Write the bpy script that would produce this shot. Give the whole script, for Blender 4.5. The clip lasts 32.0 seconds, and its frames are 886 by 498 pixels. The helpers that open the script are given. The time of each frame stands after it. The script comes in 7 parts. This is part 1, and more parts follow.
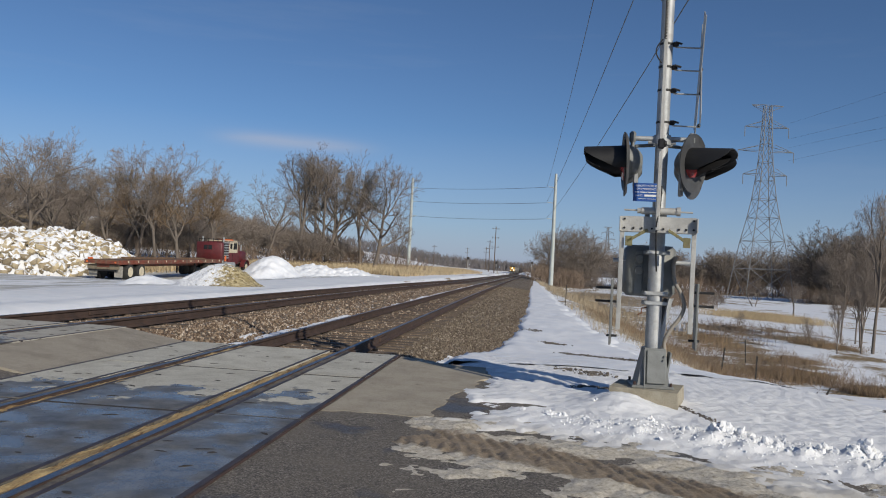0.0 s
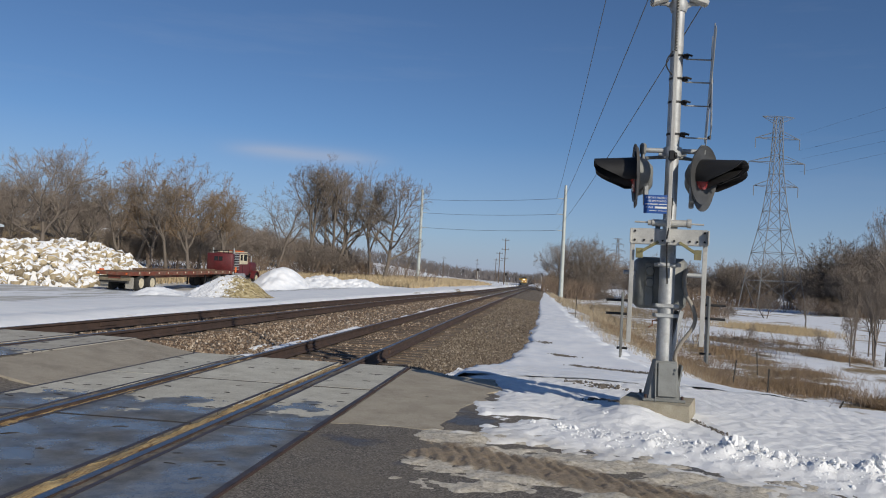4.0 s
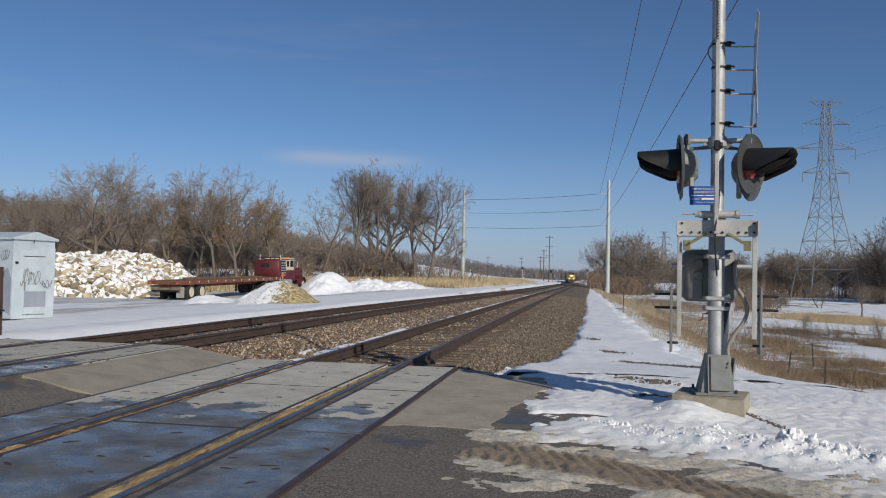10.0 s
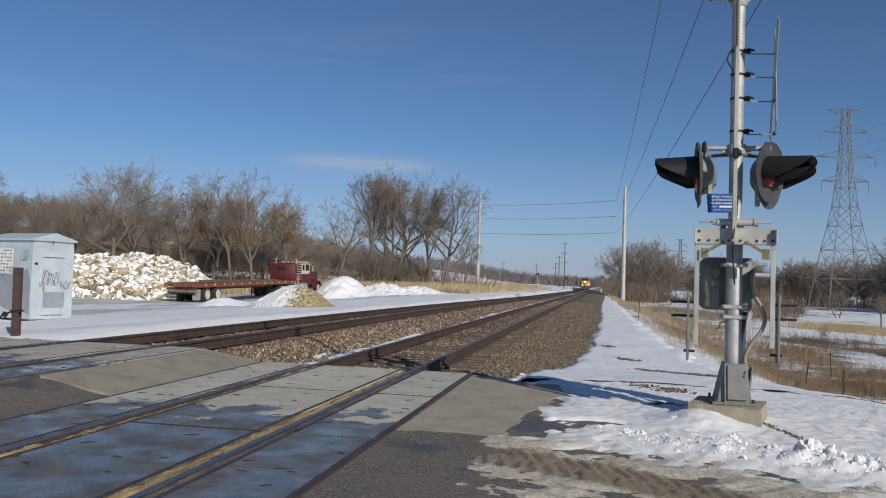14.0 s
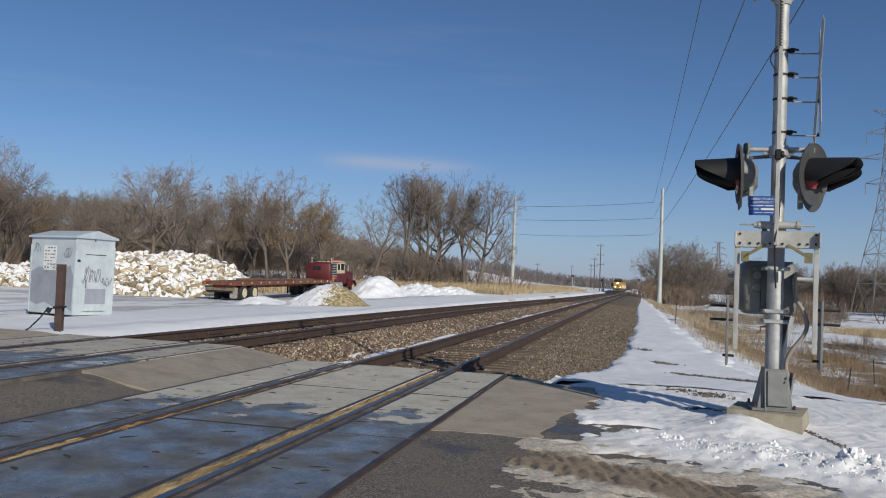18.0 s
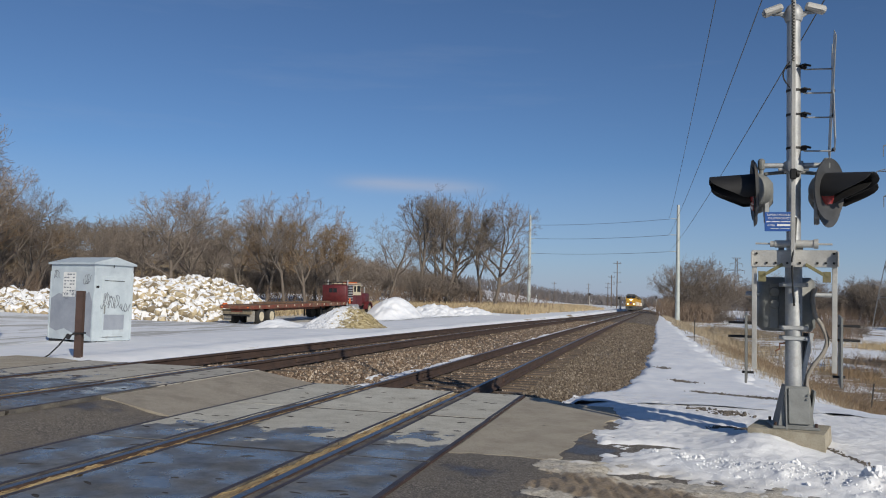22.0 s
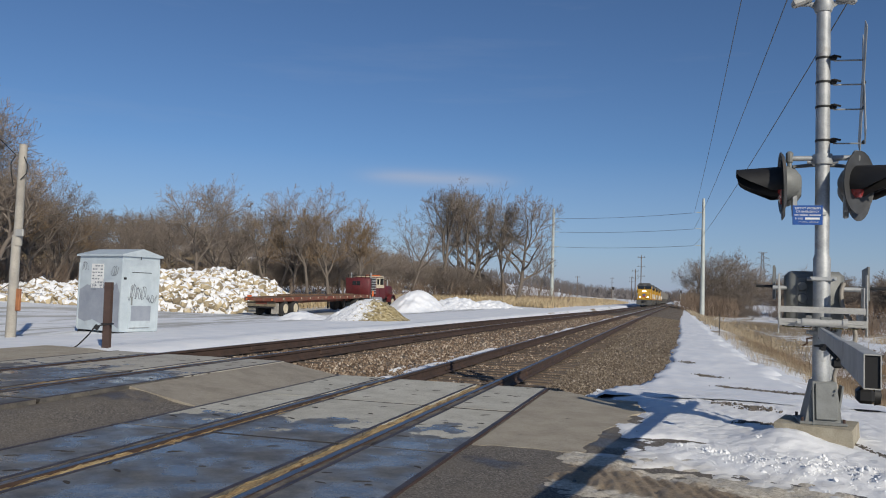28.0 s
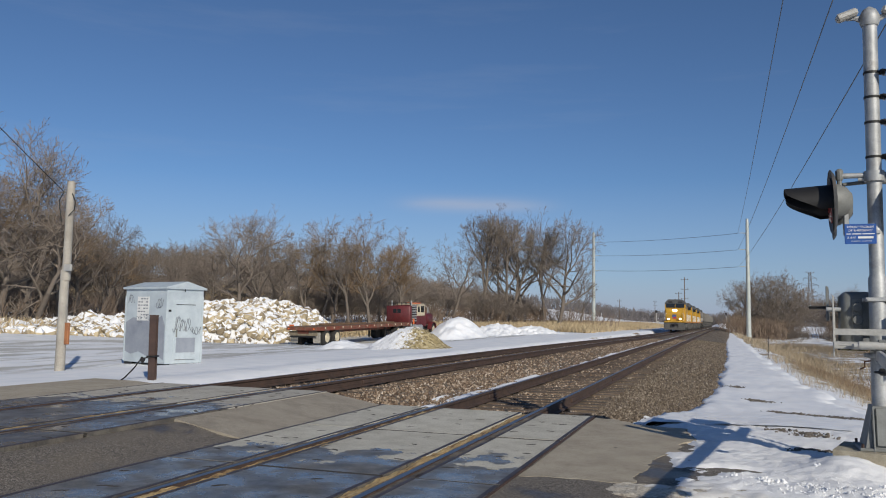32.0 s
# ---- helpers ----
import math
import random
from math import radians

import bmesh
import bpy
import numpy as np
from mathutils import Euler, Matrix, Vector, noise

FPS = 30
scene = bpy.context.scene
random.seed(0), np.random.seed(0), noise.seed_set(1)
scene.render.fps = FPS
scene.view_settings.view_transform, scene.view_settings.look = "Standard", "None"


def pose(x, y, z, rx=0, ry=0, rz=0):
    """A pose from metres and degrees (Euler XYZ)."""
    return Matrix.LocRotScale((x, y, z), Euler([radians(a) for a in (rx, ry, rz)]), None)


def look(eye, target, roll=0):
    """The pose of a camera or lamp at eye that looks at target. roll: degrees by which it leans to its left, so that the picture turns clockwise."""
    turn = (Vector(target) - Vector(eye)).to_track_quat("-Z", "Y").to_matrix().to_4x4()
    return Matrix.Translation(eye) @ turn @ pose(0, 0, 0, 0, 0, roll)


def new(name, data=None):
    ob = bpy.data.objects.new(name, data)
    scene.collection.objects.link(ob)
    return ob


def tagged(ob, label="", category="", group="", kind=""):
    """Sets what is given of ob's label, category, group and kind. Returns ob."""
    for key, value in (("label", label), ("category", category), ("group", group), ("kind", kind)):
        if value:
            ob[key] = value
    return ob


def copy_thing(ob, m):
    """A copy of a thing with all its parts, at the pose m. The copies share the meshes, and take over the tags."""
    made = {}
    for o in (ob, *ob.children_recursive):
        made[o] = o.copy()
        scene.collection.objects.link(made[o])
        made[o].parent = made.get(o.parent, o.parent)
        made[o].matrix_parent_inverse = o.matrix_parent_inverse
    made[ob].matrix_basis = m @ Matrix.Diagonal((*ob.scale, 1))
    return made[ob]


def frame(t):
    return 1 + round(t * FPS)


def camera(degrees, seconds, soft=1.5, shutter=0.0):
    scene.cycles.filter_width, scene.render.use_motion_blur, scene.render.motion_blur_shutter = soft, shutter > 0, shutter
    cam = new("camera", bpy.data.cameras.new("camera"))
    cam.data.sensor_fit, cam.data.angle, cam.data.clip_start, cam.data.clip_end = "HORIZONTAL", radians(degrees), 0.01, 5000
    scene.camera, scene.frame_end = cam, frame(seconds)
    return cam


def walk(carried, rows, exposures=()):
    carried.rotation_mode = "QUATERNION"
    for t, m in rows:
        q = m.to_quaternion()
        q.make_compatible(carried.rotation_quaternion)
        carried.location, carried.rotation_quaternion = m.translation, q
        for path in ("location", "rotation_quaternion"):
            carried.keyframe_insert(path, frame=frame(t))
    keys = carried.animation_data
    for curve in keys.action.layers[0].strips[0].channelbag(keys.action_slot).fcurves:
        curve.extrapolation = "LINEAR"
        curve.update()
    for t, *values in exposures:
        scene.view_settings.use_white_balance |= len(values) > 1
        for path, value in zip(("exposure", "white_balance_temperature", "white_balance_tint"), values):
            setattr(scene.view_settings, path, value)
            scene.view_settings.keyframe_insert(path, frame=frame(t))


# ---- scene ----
cam = camera(57.80, 32.0, soft=1.05)
PATH = [
    (0, (0.018, -0.006, 1.282, 91.31, -3.05, 5.88)),
    (0.5, (0.017, -0.010, 1.282, 91.54, -3.06, 6.11)),
    (1, (0.016, -0.014, 1.291, 91.79, -2.98, 6.19)),
    (1.5, (0.014, -0.006, 1.283, 91.66, -3.08, 6.23)),
    (2, (0.007, -0.008, 1.287, 91.80, -3.06, 6.17)),
    (2.5, (0.012, -0.001, 1.285, 91.83, -3.27, 6.36)),
    (3, (0.011, -0.001, 1.282, 91.90, -3.31, 6.46)),
    (3.5, (0.017, 0.002, 1.288, 92.09, -3.22, 6.53)),
    (5.5, (0.009, -0.002, 1.283, 92.08, -2.86, 6.64)),
    (6, (0.010, 0.001, 1.284, 92.30, -2.93, 6.89)),
    (6.5, (0.005, -0.003, 1.291, 92.28, -2.95, 7.18)),
    (7, (0.011, -0.001, 1.285, 92.29, -3.07, 7.27)),
    (7.5, (0.013, -0.003, 1.288, 92.39, -2.96, 7.35)),
    (8, (0.015, -0.002, 1.289, 92.14, -2.70, 7.37)),
    (8.5, (0.014, 0.010, 1.298, 92.12, -1.85, 7.90)),
    (9, (0.012, 0.026, 1.292, 92.37, -1.11, 8.94)),
    (9.5, (0.010, 0.043, 1.294, 92.12, -1.03, 9.31)),
    (10, (0.009, 0.000, 1.287, 91.98, -1.27, 9.76)),
    (10.5, (0.003, -0.004, 1.290, 91.89, -1.56, 9.98)),
    (11, (-0.001, -0.005, 1.288, 91.91, -1.75, 10.09)),
    (11.5, (0.004, -0.002, 1.284, 91.94, -1.84, 10.20)),
    (12, (-0.000, -0.003, 1.287, 92.01, -1.70, 10.18)),
    (12.5, (0.000, -0.003, 1.285, 92.17, -1.79, 10.30)),
    (13, (0.000, -0.000, 1.290, 92.12, -1.80, 10.53)),
    (13.5, (-0.001, -0.004, 1.286, 92.22, -1.86, 10.69)),
    (15.5, (0.002, -0.004, 1.292, 92.43, -1.88, 11.43)),
    (16, (-0.003, -0.004, 1.288, 92.47, -1.87, 11.78)),
    (16.5, (-0.002, 0.018, 1.293, 92.68, -1.71, 11.99)),
    (17, (-0.008, -0.010, 1.292, 92.68, -2.07, 12.21)),
    (17.5, (-0.008, -0.006, 1.290, 92.40, -2.23, 12.76)),
    (18, (-0.014, 0.009, 1.287, 92.28, -2.48, 13.27)),
    (18.5, (-0.026, -0.001, 1.286, 92.39, -2.47, 13.70)),
    (19, (-0.021, -0.006, 1.292, 92.64, -2.09, 14.07)),
    (19.5, (-0.019, -0.008, 1.293, 92.95, -1.85, 14.42)),
    (20, (-0.017, -0.006, 1.298, 93.25, -1.62, 14.60)),
    (20.5, (-0.014, -0.015, 1.293, 93.16, -1.79, 14.68)),
    (21, (-0.011, -0.012, 1.295, 93.32, -1.71, 14.56)),
    (21.5, (-0.010, -0.015, 1.299, 93.39, -1.64, 14.36)),
    (22, (-0.005, -0.007, 1.297, 93.69, -1.62, 14.43)),
    (22.5, (-0.002, -0.014, 1.296, 93.72, -1.84, 14.60)),
    (23, (0.004, -0.040, 1.294, 93.53, -1.95, 14.94)),
    (23.5, (-0.002, -0.024, 1.295, 93.49, -1.74, 15.01)),
    (24, (-0.000, -0.017, 1.298, 93.08, -1.55, 15.45)),
    (24.5, (0.004, -0.016, 1.298, 93.31, -1.36, 15.45)),
    (26.5, (-0.001, -0.012, 1.302, 93.31, -1.64, 14.85)),
    (27, (-0.020, -0.002, 1.295, 92.99, -2.01, 15.34)),
    (27.5, (-0.021, -0.023, 1.291, 93.01, -2.04, 15.83)),
    (28, (-0.014, -0.019, 1.290, 93.16, -1.90, 16.05)),
    (28.5, (-0.016, -0.027, 1.295, 93.38, -2.00, 16.52)),
    (29, (-0.036, -0.035, 1.299, 93.60, -2.11, 18.08)),
    (29.5, (-0.058, -0.053, 1.308, 93.85, -2.40, 19.95)),
    (30, (-0.063, -0.026, 1.310, 94.07, -2.27, 21.23)),
    (30.5, (-0.075, -0.011, 1.306, 94.32, -1.83, 20.70)),
    (31, (-0.057, 0.018, 1.308, 94.53, -1.36, 19.84)),
    (31.5, (-0.057, 0.013, 1.304, 94.75, -1.05, 19.14)),
    (32, (-0.049, 0.041, 1.304, 94.98, -0.94, 18.94)),
]
walk(cam, [(t, pose(*p)) for t, p in PATH])

# Railway crossing in winter; x across the tracks, y along them, z up; zero is the near rail head.
SUN_AZ, SUN_EL = 139.0, 26.0
wd = bpy.data.worlds.new("sky")
scene.world = wd
wd.use_nodes = True
wn = wd.node_tree.nodes
sky = wn.new("ShaderNodeTexSky")
sky.sky_type = "NISHITA"
sky.sun_disc = False
sky.sun_elevation = radians(SUN_EL)
sky.sun_rotation = radians(SUN_AZ)
sky.altitude = 0
sky.air_density, sky.dust_density, sky.ozone_density = 0.8, 0.25, 6.2
# faint high cloud, in thin level streaks
wl = wd.node_tree.links
wco, wmap, wno, wra, wmx = (wn.new(k) for k in ("ShaderNodeTexCoord", "ShaderNodeMapping", "ShaderNodeTexNoise", "ShaderNodeValToRGB", "ShaderNodeMix"))
wmap.inputs["Scale"].default_value = (1.6, 1.6, 14.0)
wno.inputs["Scale"].default_value, wno.inputs["Detail"].default_value, wno.inputs["Roughness"].default_value = 1.7, 6.0, 0.6
wra.color_ramp.elements[0].position, wra.color_ramp.elements[1].position = 0.54, 0.86
wra.color_ramp.elements[1].color = (0.09, 0.09, 0.09, 1)
wmx.data_type = "RGBA"
wmx.inputs[7].default_value = (6.0, 6.3, 6.9, 1)
wl.new(wco.outputs["Generated"], wmap.inputs["Vector"])
wl.new(wmap.outputs[0], wno.inputs["Vector"])
wl.new(wno.outputs["Fac"], wra.inputs[0])
wl.new(wra.outputs[0], wmx.inputs[0])
wl.new(sky.outputs[0], wmx.inputs[6])
# pale haze low over the horizon
wse, whr, whz = (wn.new(k) for k in ("ShaderNodeSeparateXYZ", "ShaderNodeValToRGB", "ShaderNodeMix"))
whz.data_type = "RGBA"
whz.inputs[7].default_value = (4.1, 4.75, 6.5, 1)
whr.color_ramp.elements.new(0.5)
for i_, (p_, v_) in enumerate(((0.0, 0.88), (0.055, 0.38), (0.17, 0.0))):
    whr.color_ramp.elements[i_].position = p_
    whr.color_ramp.elements[i_].color = (v_, v_, v_, 1)
wl.new(wco.outputs["Generated"], wse.inputs[0])
wl.new(wse.outputs[2], whr.inputs[0])
wl.new(whr.outputs[0], whz.inputs[0])
# one pale wisp above the trees
wst, wsm = wn.new("ShaderNodeSeparateXYZ"), wn.new("ShaderNodeMix")
wl.new(wco.outputs["Generated"], wst.inputs[0])


def sky_calc(op, a, b=0.0, c=0.0):
    m = wn.new("ShaderNodeMath")
    m.operation = op
    for i, v in enumerate((a, b, c)):
        if isinstance(v, (int, float)):
            m.inputs[i].default_value = v
        else:
            wl.new(v, m.inputs[i])
    return m.outputs[0]


side_ = sky_calc("MULTIPLY_ADD", sky_calc("DIVIDE", wst.outputs[0], sky_calc("MAXIMUM", wst.outputs[1], 0.05)), 10.5, 3.2)
lift_ = sky_calc("MULTIPLY_ADD", wst.outputs[2], 120.0, -17.0)
wisp = sky_calc("POWER", 2.718, sky_calc("MULTIPLY", sky_calc("ADD", sky_calc("POWER", side_, 4.0), sky_calc("MULTIPLY", lift_, lift_)), -1.0))
wisp = sky_calc("MULTIPLY", wisp, sky_calc("MULTIPLY_ADD", wno.outputs["Fac"], 0.85, 0.0))
wsm.data_type = "RGBA"
wsm.inputs[7].default_value = (6.6, 6.4, 6.8, 1)
wl.new(wisp, wsm.inputs[0])
wl.new(wmx.outputs[2], wsm.inputs[6])
wl.new(wsm.outputs[2], whz.inputs[6])
wl.new(whz.outputs[2], wn["Background"].inputs[0])
wn["Background"].inputs[1].default_value = 0.0785
sun = new("sun", bpy.data.lights.new("sun", "SUN"))
sun.data.energy = 3.75
sun.data.angle = radians(0.55)
sun.data.color = (1.0, 0.925, 0.79)
sun_dir = Vector((math.sin(radians(SUN_AZ)) * math.cos(radians(SUN_EL)), math.cos(radians(SUN_AZ)) * math.cos(radians(SUN_EL)), math.sin(radians(SUN_EL))))
sun.matrix_world = look(sun_dir * 50, (0, 0, 0))


# ---- mesh building ----
class Geo:
    """Vertices and faces gathered for one mesh."""

    def __init__(self):
        self.v, self.f = [], []

    def add(self, verts, faces):
        n = len(self.v)
        self.v += [tuple(p) for p in verts]
        self.f += [tuple(i + n for i in q) for q in faces]
        return self

    def box(self, c, s, m=None, ch=0.0):
        """A box of size s round c, its edges chamfered by ch."""
        hx, hy, hz = s[0] / 2, s[1] / 2, s[2] / 2
        m = m or Matrix()
        c = Vector(c)
        if ch <= 0:
            vs = [(x, y, z) for x in (-hx, hx) for y in (-hy, hy) for z in (-hz, hz)]
            fs = [(0, 1, 3, 2), (4, 6, 7, 5), (0, 4, 5, 1), (2, 3, 7, 6), (0, 2, 6, 4), (1, 5, 7, 3)]
        else:
            vs, idx = [], {}
            for a in (-1, 1):
                for b in (-1, 1):
                    for d in (-1, 1):
                        for k in range(3):
                            idx[a, b, d, k] = len(vs)
                            vs.append((a * (hx - (ch if k != 0 else 0)), b * (hy - (ch if k != 1 else 0)), d * (hz - (ch if k != 2 else 0))))
            fs = []
            for a in (-1, 1):
                fs.append([idx[a, b, d, 0] for b, d in ((-1, -1), (1, -1), (1, 1), (-1, 1))][::a])
                fs.append([idx[b, a, d, 1] for b, d in ((-1, -1), (1, -1), (1, 1), (-1, 1))][::-a])
                fs.append([idx[b, d, a, 2] for b, d in ((-1, -1), (1, -1), (1, 1), (-1, 1))][::a])
                for b in (-1, 1):
                    fs.append((idx[a, b, -1, 0], idx[a, b, 1, 0], idx[a, b, 1, 1], idx[a, b, -1, 1]))
                    fs.append((idx[a, -1, b, 0], idx[a, 1, b, 0], idx[a, 1, b, 2], idx[a, -1, b, 2]))
                    fs.append((idx[-1, a, b, 1], idx[1, a, b, 1], idx[1, a, b, 2], idx[-1, a, b, 2]))
                    for d in (-1, 1):
                        fs.append((idx[a, b, d, 0], idx[a, b, d, 1], idx[a, b, d, 2]))
        return self.add([c + (m @ Vector(p)) for p in vs], fs)

    def rod(self, p, q, r, r2=None, n=8, caps=True):
        """A round bar from p to q."""
        p, q = Vector(p), Vector(q)
        r2 = r if r2 is None else r2
        w = (q - p).normalized()
        u = w.cross(Vector((0, 0, 1)) if abs(w.z) < 0.9 else Vector((1, 0, 0))).normalized()
        t = w.cross(u)
        ring = [(math.cos(2 * math.pi * i / n), math.sin(2 * math.pi * i / n)) for i in range(n)]
        vs = [p + r * (a * u + b * t) for a, b in ring] + [q + r2 * (a * u + b * t) for a, b in ring]
        fs = [(i, (i + 1) % n, n + (i + 1) % n, n + i) for i in range(n)]
        if caps:
            fs += [tuple(range(n))[::-1], tuple(range(n, 2 * n))]
        return self.add(vs, fs)

    def pipe(self, pts, r, n=6):
        """One bent round bar through all the points."""
        pts = [Vector(p) for p in pts]
        vs, m = [], len(pts)
        for i, p in enumerate(pts):
            w = (pts[min(m - 1, i + 1)] - pts[max(0, i - 1)]).normalized()
            if i == 0:
                u = w.cross(Vector((0, 0, 1)) if abs(w.z) < 0.9 else Vector((1, 0, 0))).normalized()
            else:
                u = (u - w * u.dot(w)).normalized()
            t = w.cross(u)
            vs += [p + r * (math.cos(2 * math.pi * k / n) * u + math.sin(2 * math.pi * k / n) * t) for k in range(n)]
        fs = [(i * n + k, i * n + (k + 1) % n, (i + 1) * n + (k + 1) % n, (i + 1) * n + k) for i in range(m - 1) for k in range(n)]
        fs += [tuple(range(n))[::-1], tuple(range((m - 1) * n, m * n))]
        return self.add(vs, fs)

    def lathe(self, prof, p, axis, n=16):
        """Turns (radius, height) rows round an axis through p."""
        p, w = Vector(p), Vector(axis).normalized()
        u = w.cross(Vector((0, 0, 1)) if abs(w.z) < 0.9 else Vector((1, 0, 0))).normalized()
        t = w.cross(u)
        vs = [p + h * w + r * (math.cos(2 * math.pi * i / n) * u + math.sin(2 * math.pi * i / n) * t) for r, h in prof for i in range(n)]
        fs = [(j * n + i, j * n + (i + 1) % n, (j + 1) * n + (i + 1) % n, (j + 1) * n + i) for j in range(len(prof) - 1) for i in range(n)]
        fs += [tuple(range(n))[::-1], tuple(range((len(prof) - 1) * n, len(prof) * n))]
        return self.add(vs, fs)

    def extrude(self, poly, z0, z1, m=None):
        """A polygon in x, y raised from z0 to z1, then turned by m."""
        m = m or Matrix()
        n = len(poly)
        vs = [m @ Vector((x, y, z)) for z in (z0, z1) for x, y in poly]
        fs = [(i, (i + 1) % n, n + (i + 1) % n, n + i) for i in range(n)] + [tuple(range(n))[::-1], tuple(range(n, 2 * n))]
        return self.add(vs, fs)

    def sheet(self, xs, ys, h):
        nx = len(xs)
        vs = [(x, y, h(x, y)) for y in ys for x in xs]
        fs = [(j * nx + i, j * nx + i + 1, (j + 1) * nx + i + 1, (j + 1) * nx + i) for j in range(len(ys) - 1) for i in range(nx - 1)]
        return self.add(vs, fs)

    def mesh(self, name, material, smooth=0.0):
        me = bpy.data.meshes.new(name)
        me.from_pydata(self.v, [], self.f)
        if material:
            me.materials.append(material)
        if smooth:
            bm = bmesh.new()
            bm.from_mesh(me)
            bmesh.ops.recalc_face_normals(bm, faces=bm.faces)
            for e in bm.edges:
                e.smooth = len(e.link_faces) == 2 and e.calc_face_angle(3.0) < smooth
            for fc in bm.faces:
                fc.smooth = True
            bm.to_mesh(me)
            bm.free()
        me.update()
        return me


def part(name, geo, material, parent, label="", smooth=0.6):
    ob = new(name, geo.mesh(name, material, smooth))
    ob.parent = parent
    return tagged(ob, label)


def thing(name, m, label, category, group="", kind=""):
    ob = new(name)
    ob.matrix_basis = m
    ob.empty_display_size = 0.2
    return tagged(ob, label, category, group, kind)


def solid(name, geo, material, label, category, group="", kind="", smooth=0.6, m=None):
    ob = new(name, geo.mesh(name, material, smooth))
    if m:
        ob.matrix_basis = m
    return tagged(ob, label, category, group, kind)


def fbm(x, y, s=1.0, o=4):
    return noise.fractal((x * s, y * s, 3.7), 1.0, 2.0, o)


# ---- materials ----
def ramp(nt, src, stops):
    r = nt.nodes.new("ShaderNodeValToRGB")
    el = r.color_ramp.elements
    while len(el) < len(stops):
        el.new(0.5)
    for e, (p, c) in zip(el, stops):
        e.position, e.color = p, (*c, 1) if len(c) == 3 else c
    nt.links.new(src, r.inputs[0])
    return r.outputs[0]


def tex(nt, co, scale, detail=4.0, rough=0.55, distort=0.0):
    n = nt.nodes.new("ShaderNodeTexNoise")
    n.inputs["Scale"].default_value, n.inputs["Detail"].default_value = scale, detail
    n.inputs["Roughness"].default_value, n.inputs["Distortion"].default_value = rough, distort
    nt.links.new(co, n.inputs["Vector"])
    return n.outputs["Fac"]


def mixc(nt, fac, a, b, mode="MIX"):
    m = nt.nodes.new("ShaderNodeMix")
    m.data_type, m.blend_type = "RGBA", mode
    for sock, val in ((m.inputs[0], fac), (m.inputs[6], a), (m.inputs[7], b)):
        if isinstance(val, (int, float)):
            sock.default_value = val
        elif isinstance(val, tuple):
            sock.default_value = (*val, 1)
        else:
            nt.links.new(val, sock)
    return m.outputs[2]


def calc(nt, op, a, b=0.0, c=0.0):
    m = nt.nodes.new("ShaderNodeMath")
    m.operation = op
    for i, val in enumerate((a, b, c)):
        if isinstance(val, (int, float)):
            m.inputs[i].default_value = val
        else:
            nt.links.new(val, m.inputs[i])
    return m.outputs[0]


def base(name, world=False):
    """A new material: its tree, shader and coordinates."""
    ma = bpy.data.materials.new(name)
    ma.use_nodes = True
    nt = ma.node_tree
    bs = nt.nodes["Principled BSDF"]
    if world:
        co = nt.nodes.new("ShaderNodeNewGeometry").outputs["Position"]
    else:
        co = nt.nodes.new("ShaderNodeTexCoord").outputs["Object"]
    return ma, nt, bs, co


def bumped(nt, bs, height, strength, dist=0.01):
    b = nt.nodes.new("ShaderNodeBump")
    b.inputs["Strength"].default_value, b.inputs["Distance"].default_value = strength, dist
    nt.links.new(height, b.inputs["Height"])
    nt.links.new(b.outputs[0], bs.inputs["Normal"])


def plain(name, col, col2=None, rough=0.6, metal=0.0, scale=6.0, fine=60.0, bump=0.15, vary=0.0, world=False, dirt=None, dirt_at=0.62):
    """Paint, metal, wood or stone: two tones at two scales, a little relief, blotches of dirt."""
    ma, nt, bs, co = base(name, world)
    col2 = col2 or tuple(c * 0.75 for c in col)
    big, small = tex(nt, co, scale, 5.0, 0.6), tex(nt, co, fine, 3.0, 0.6)
    f = calc(nt, "ADD", calc(nt, "MULTIPLY", big, 0.65), calc(nt, "MULTIPLY", small, 0.35))
    c = ramp(nt, f, [(0.38, col2), (0.62, col)])
    if dirt:
        d = tex(nt, co, scale * 0.6, 6.0, 0.7)
        c = mixc(nt, ramp(nt, d, [(dirt_at - 0.06, (0, 0, 0)), (dirt_at + 0.06, (0.9, 0.9, 0.9))]), c, dirt)
    if vary:
        oi = nt.nodes.new("ShaderNodeObjectInfo")
        k = calc(nt, "MULTIPLY_ADD", oi.outputs["Random"], 2 * vary, 1 - vary)
        cc = nt.nodes.new("ShaderNodeCombineColor")
        for i in range(3):
            nt.links.new(k, cc.inputs[i])
        c = mixc(nt, 1.0, c, cc.outputs[0], "MULTIPLY")
    nt.links.new(c, bs.inputs["Base Color"])
    nt.links.new(calc(nt, "MULTIPLY_ADD", small, 0.25, rough - 0.12), bs.inputs["Roughness"])
    bs.inputs["Metallic"].default_value = metal
    if bump:
        bumped(nt, bs, f, bump, 0.02)
    return ma


def glow(name, col, power):
    ma, nt, bs, co = base(name)
    bs.inputs["Base Color"].default_value = (*col, 1)
    bs.inputs["Emission Color"].default_value = (*col, 1)
    bs.inputs["Emission Strength"].default_value = power
    return ma


def smooth(a, b, x):
    t = min(1.0, max(0.0, (x - a) / (b - a)))
    return t * t * (3 - 2 * t)


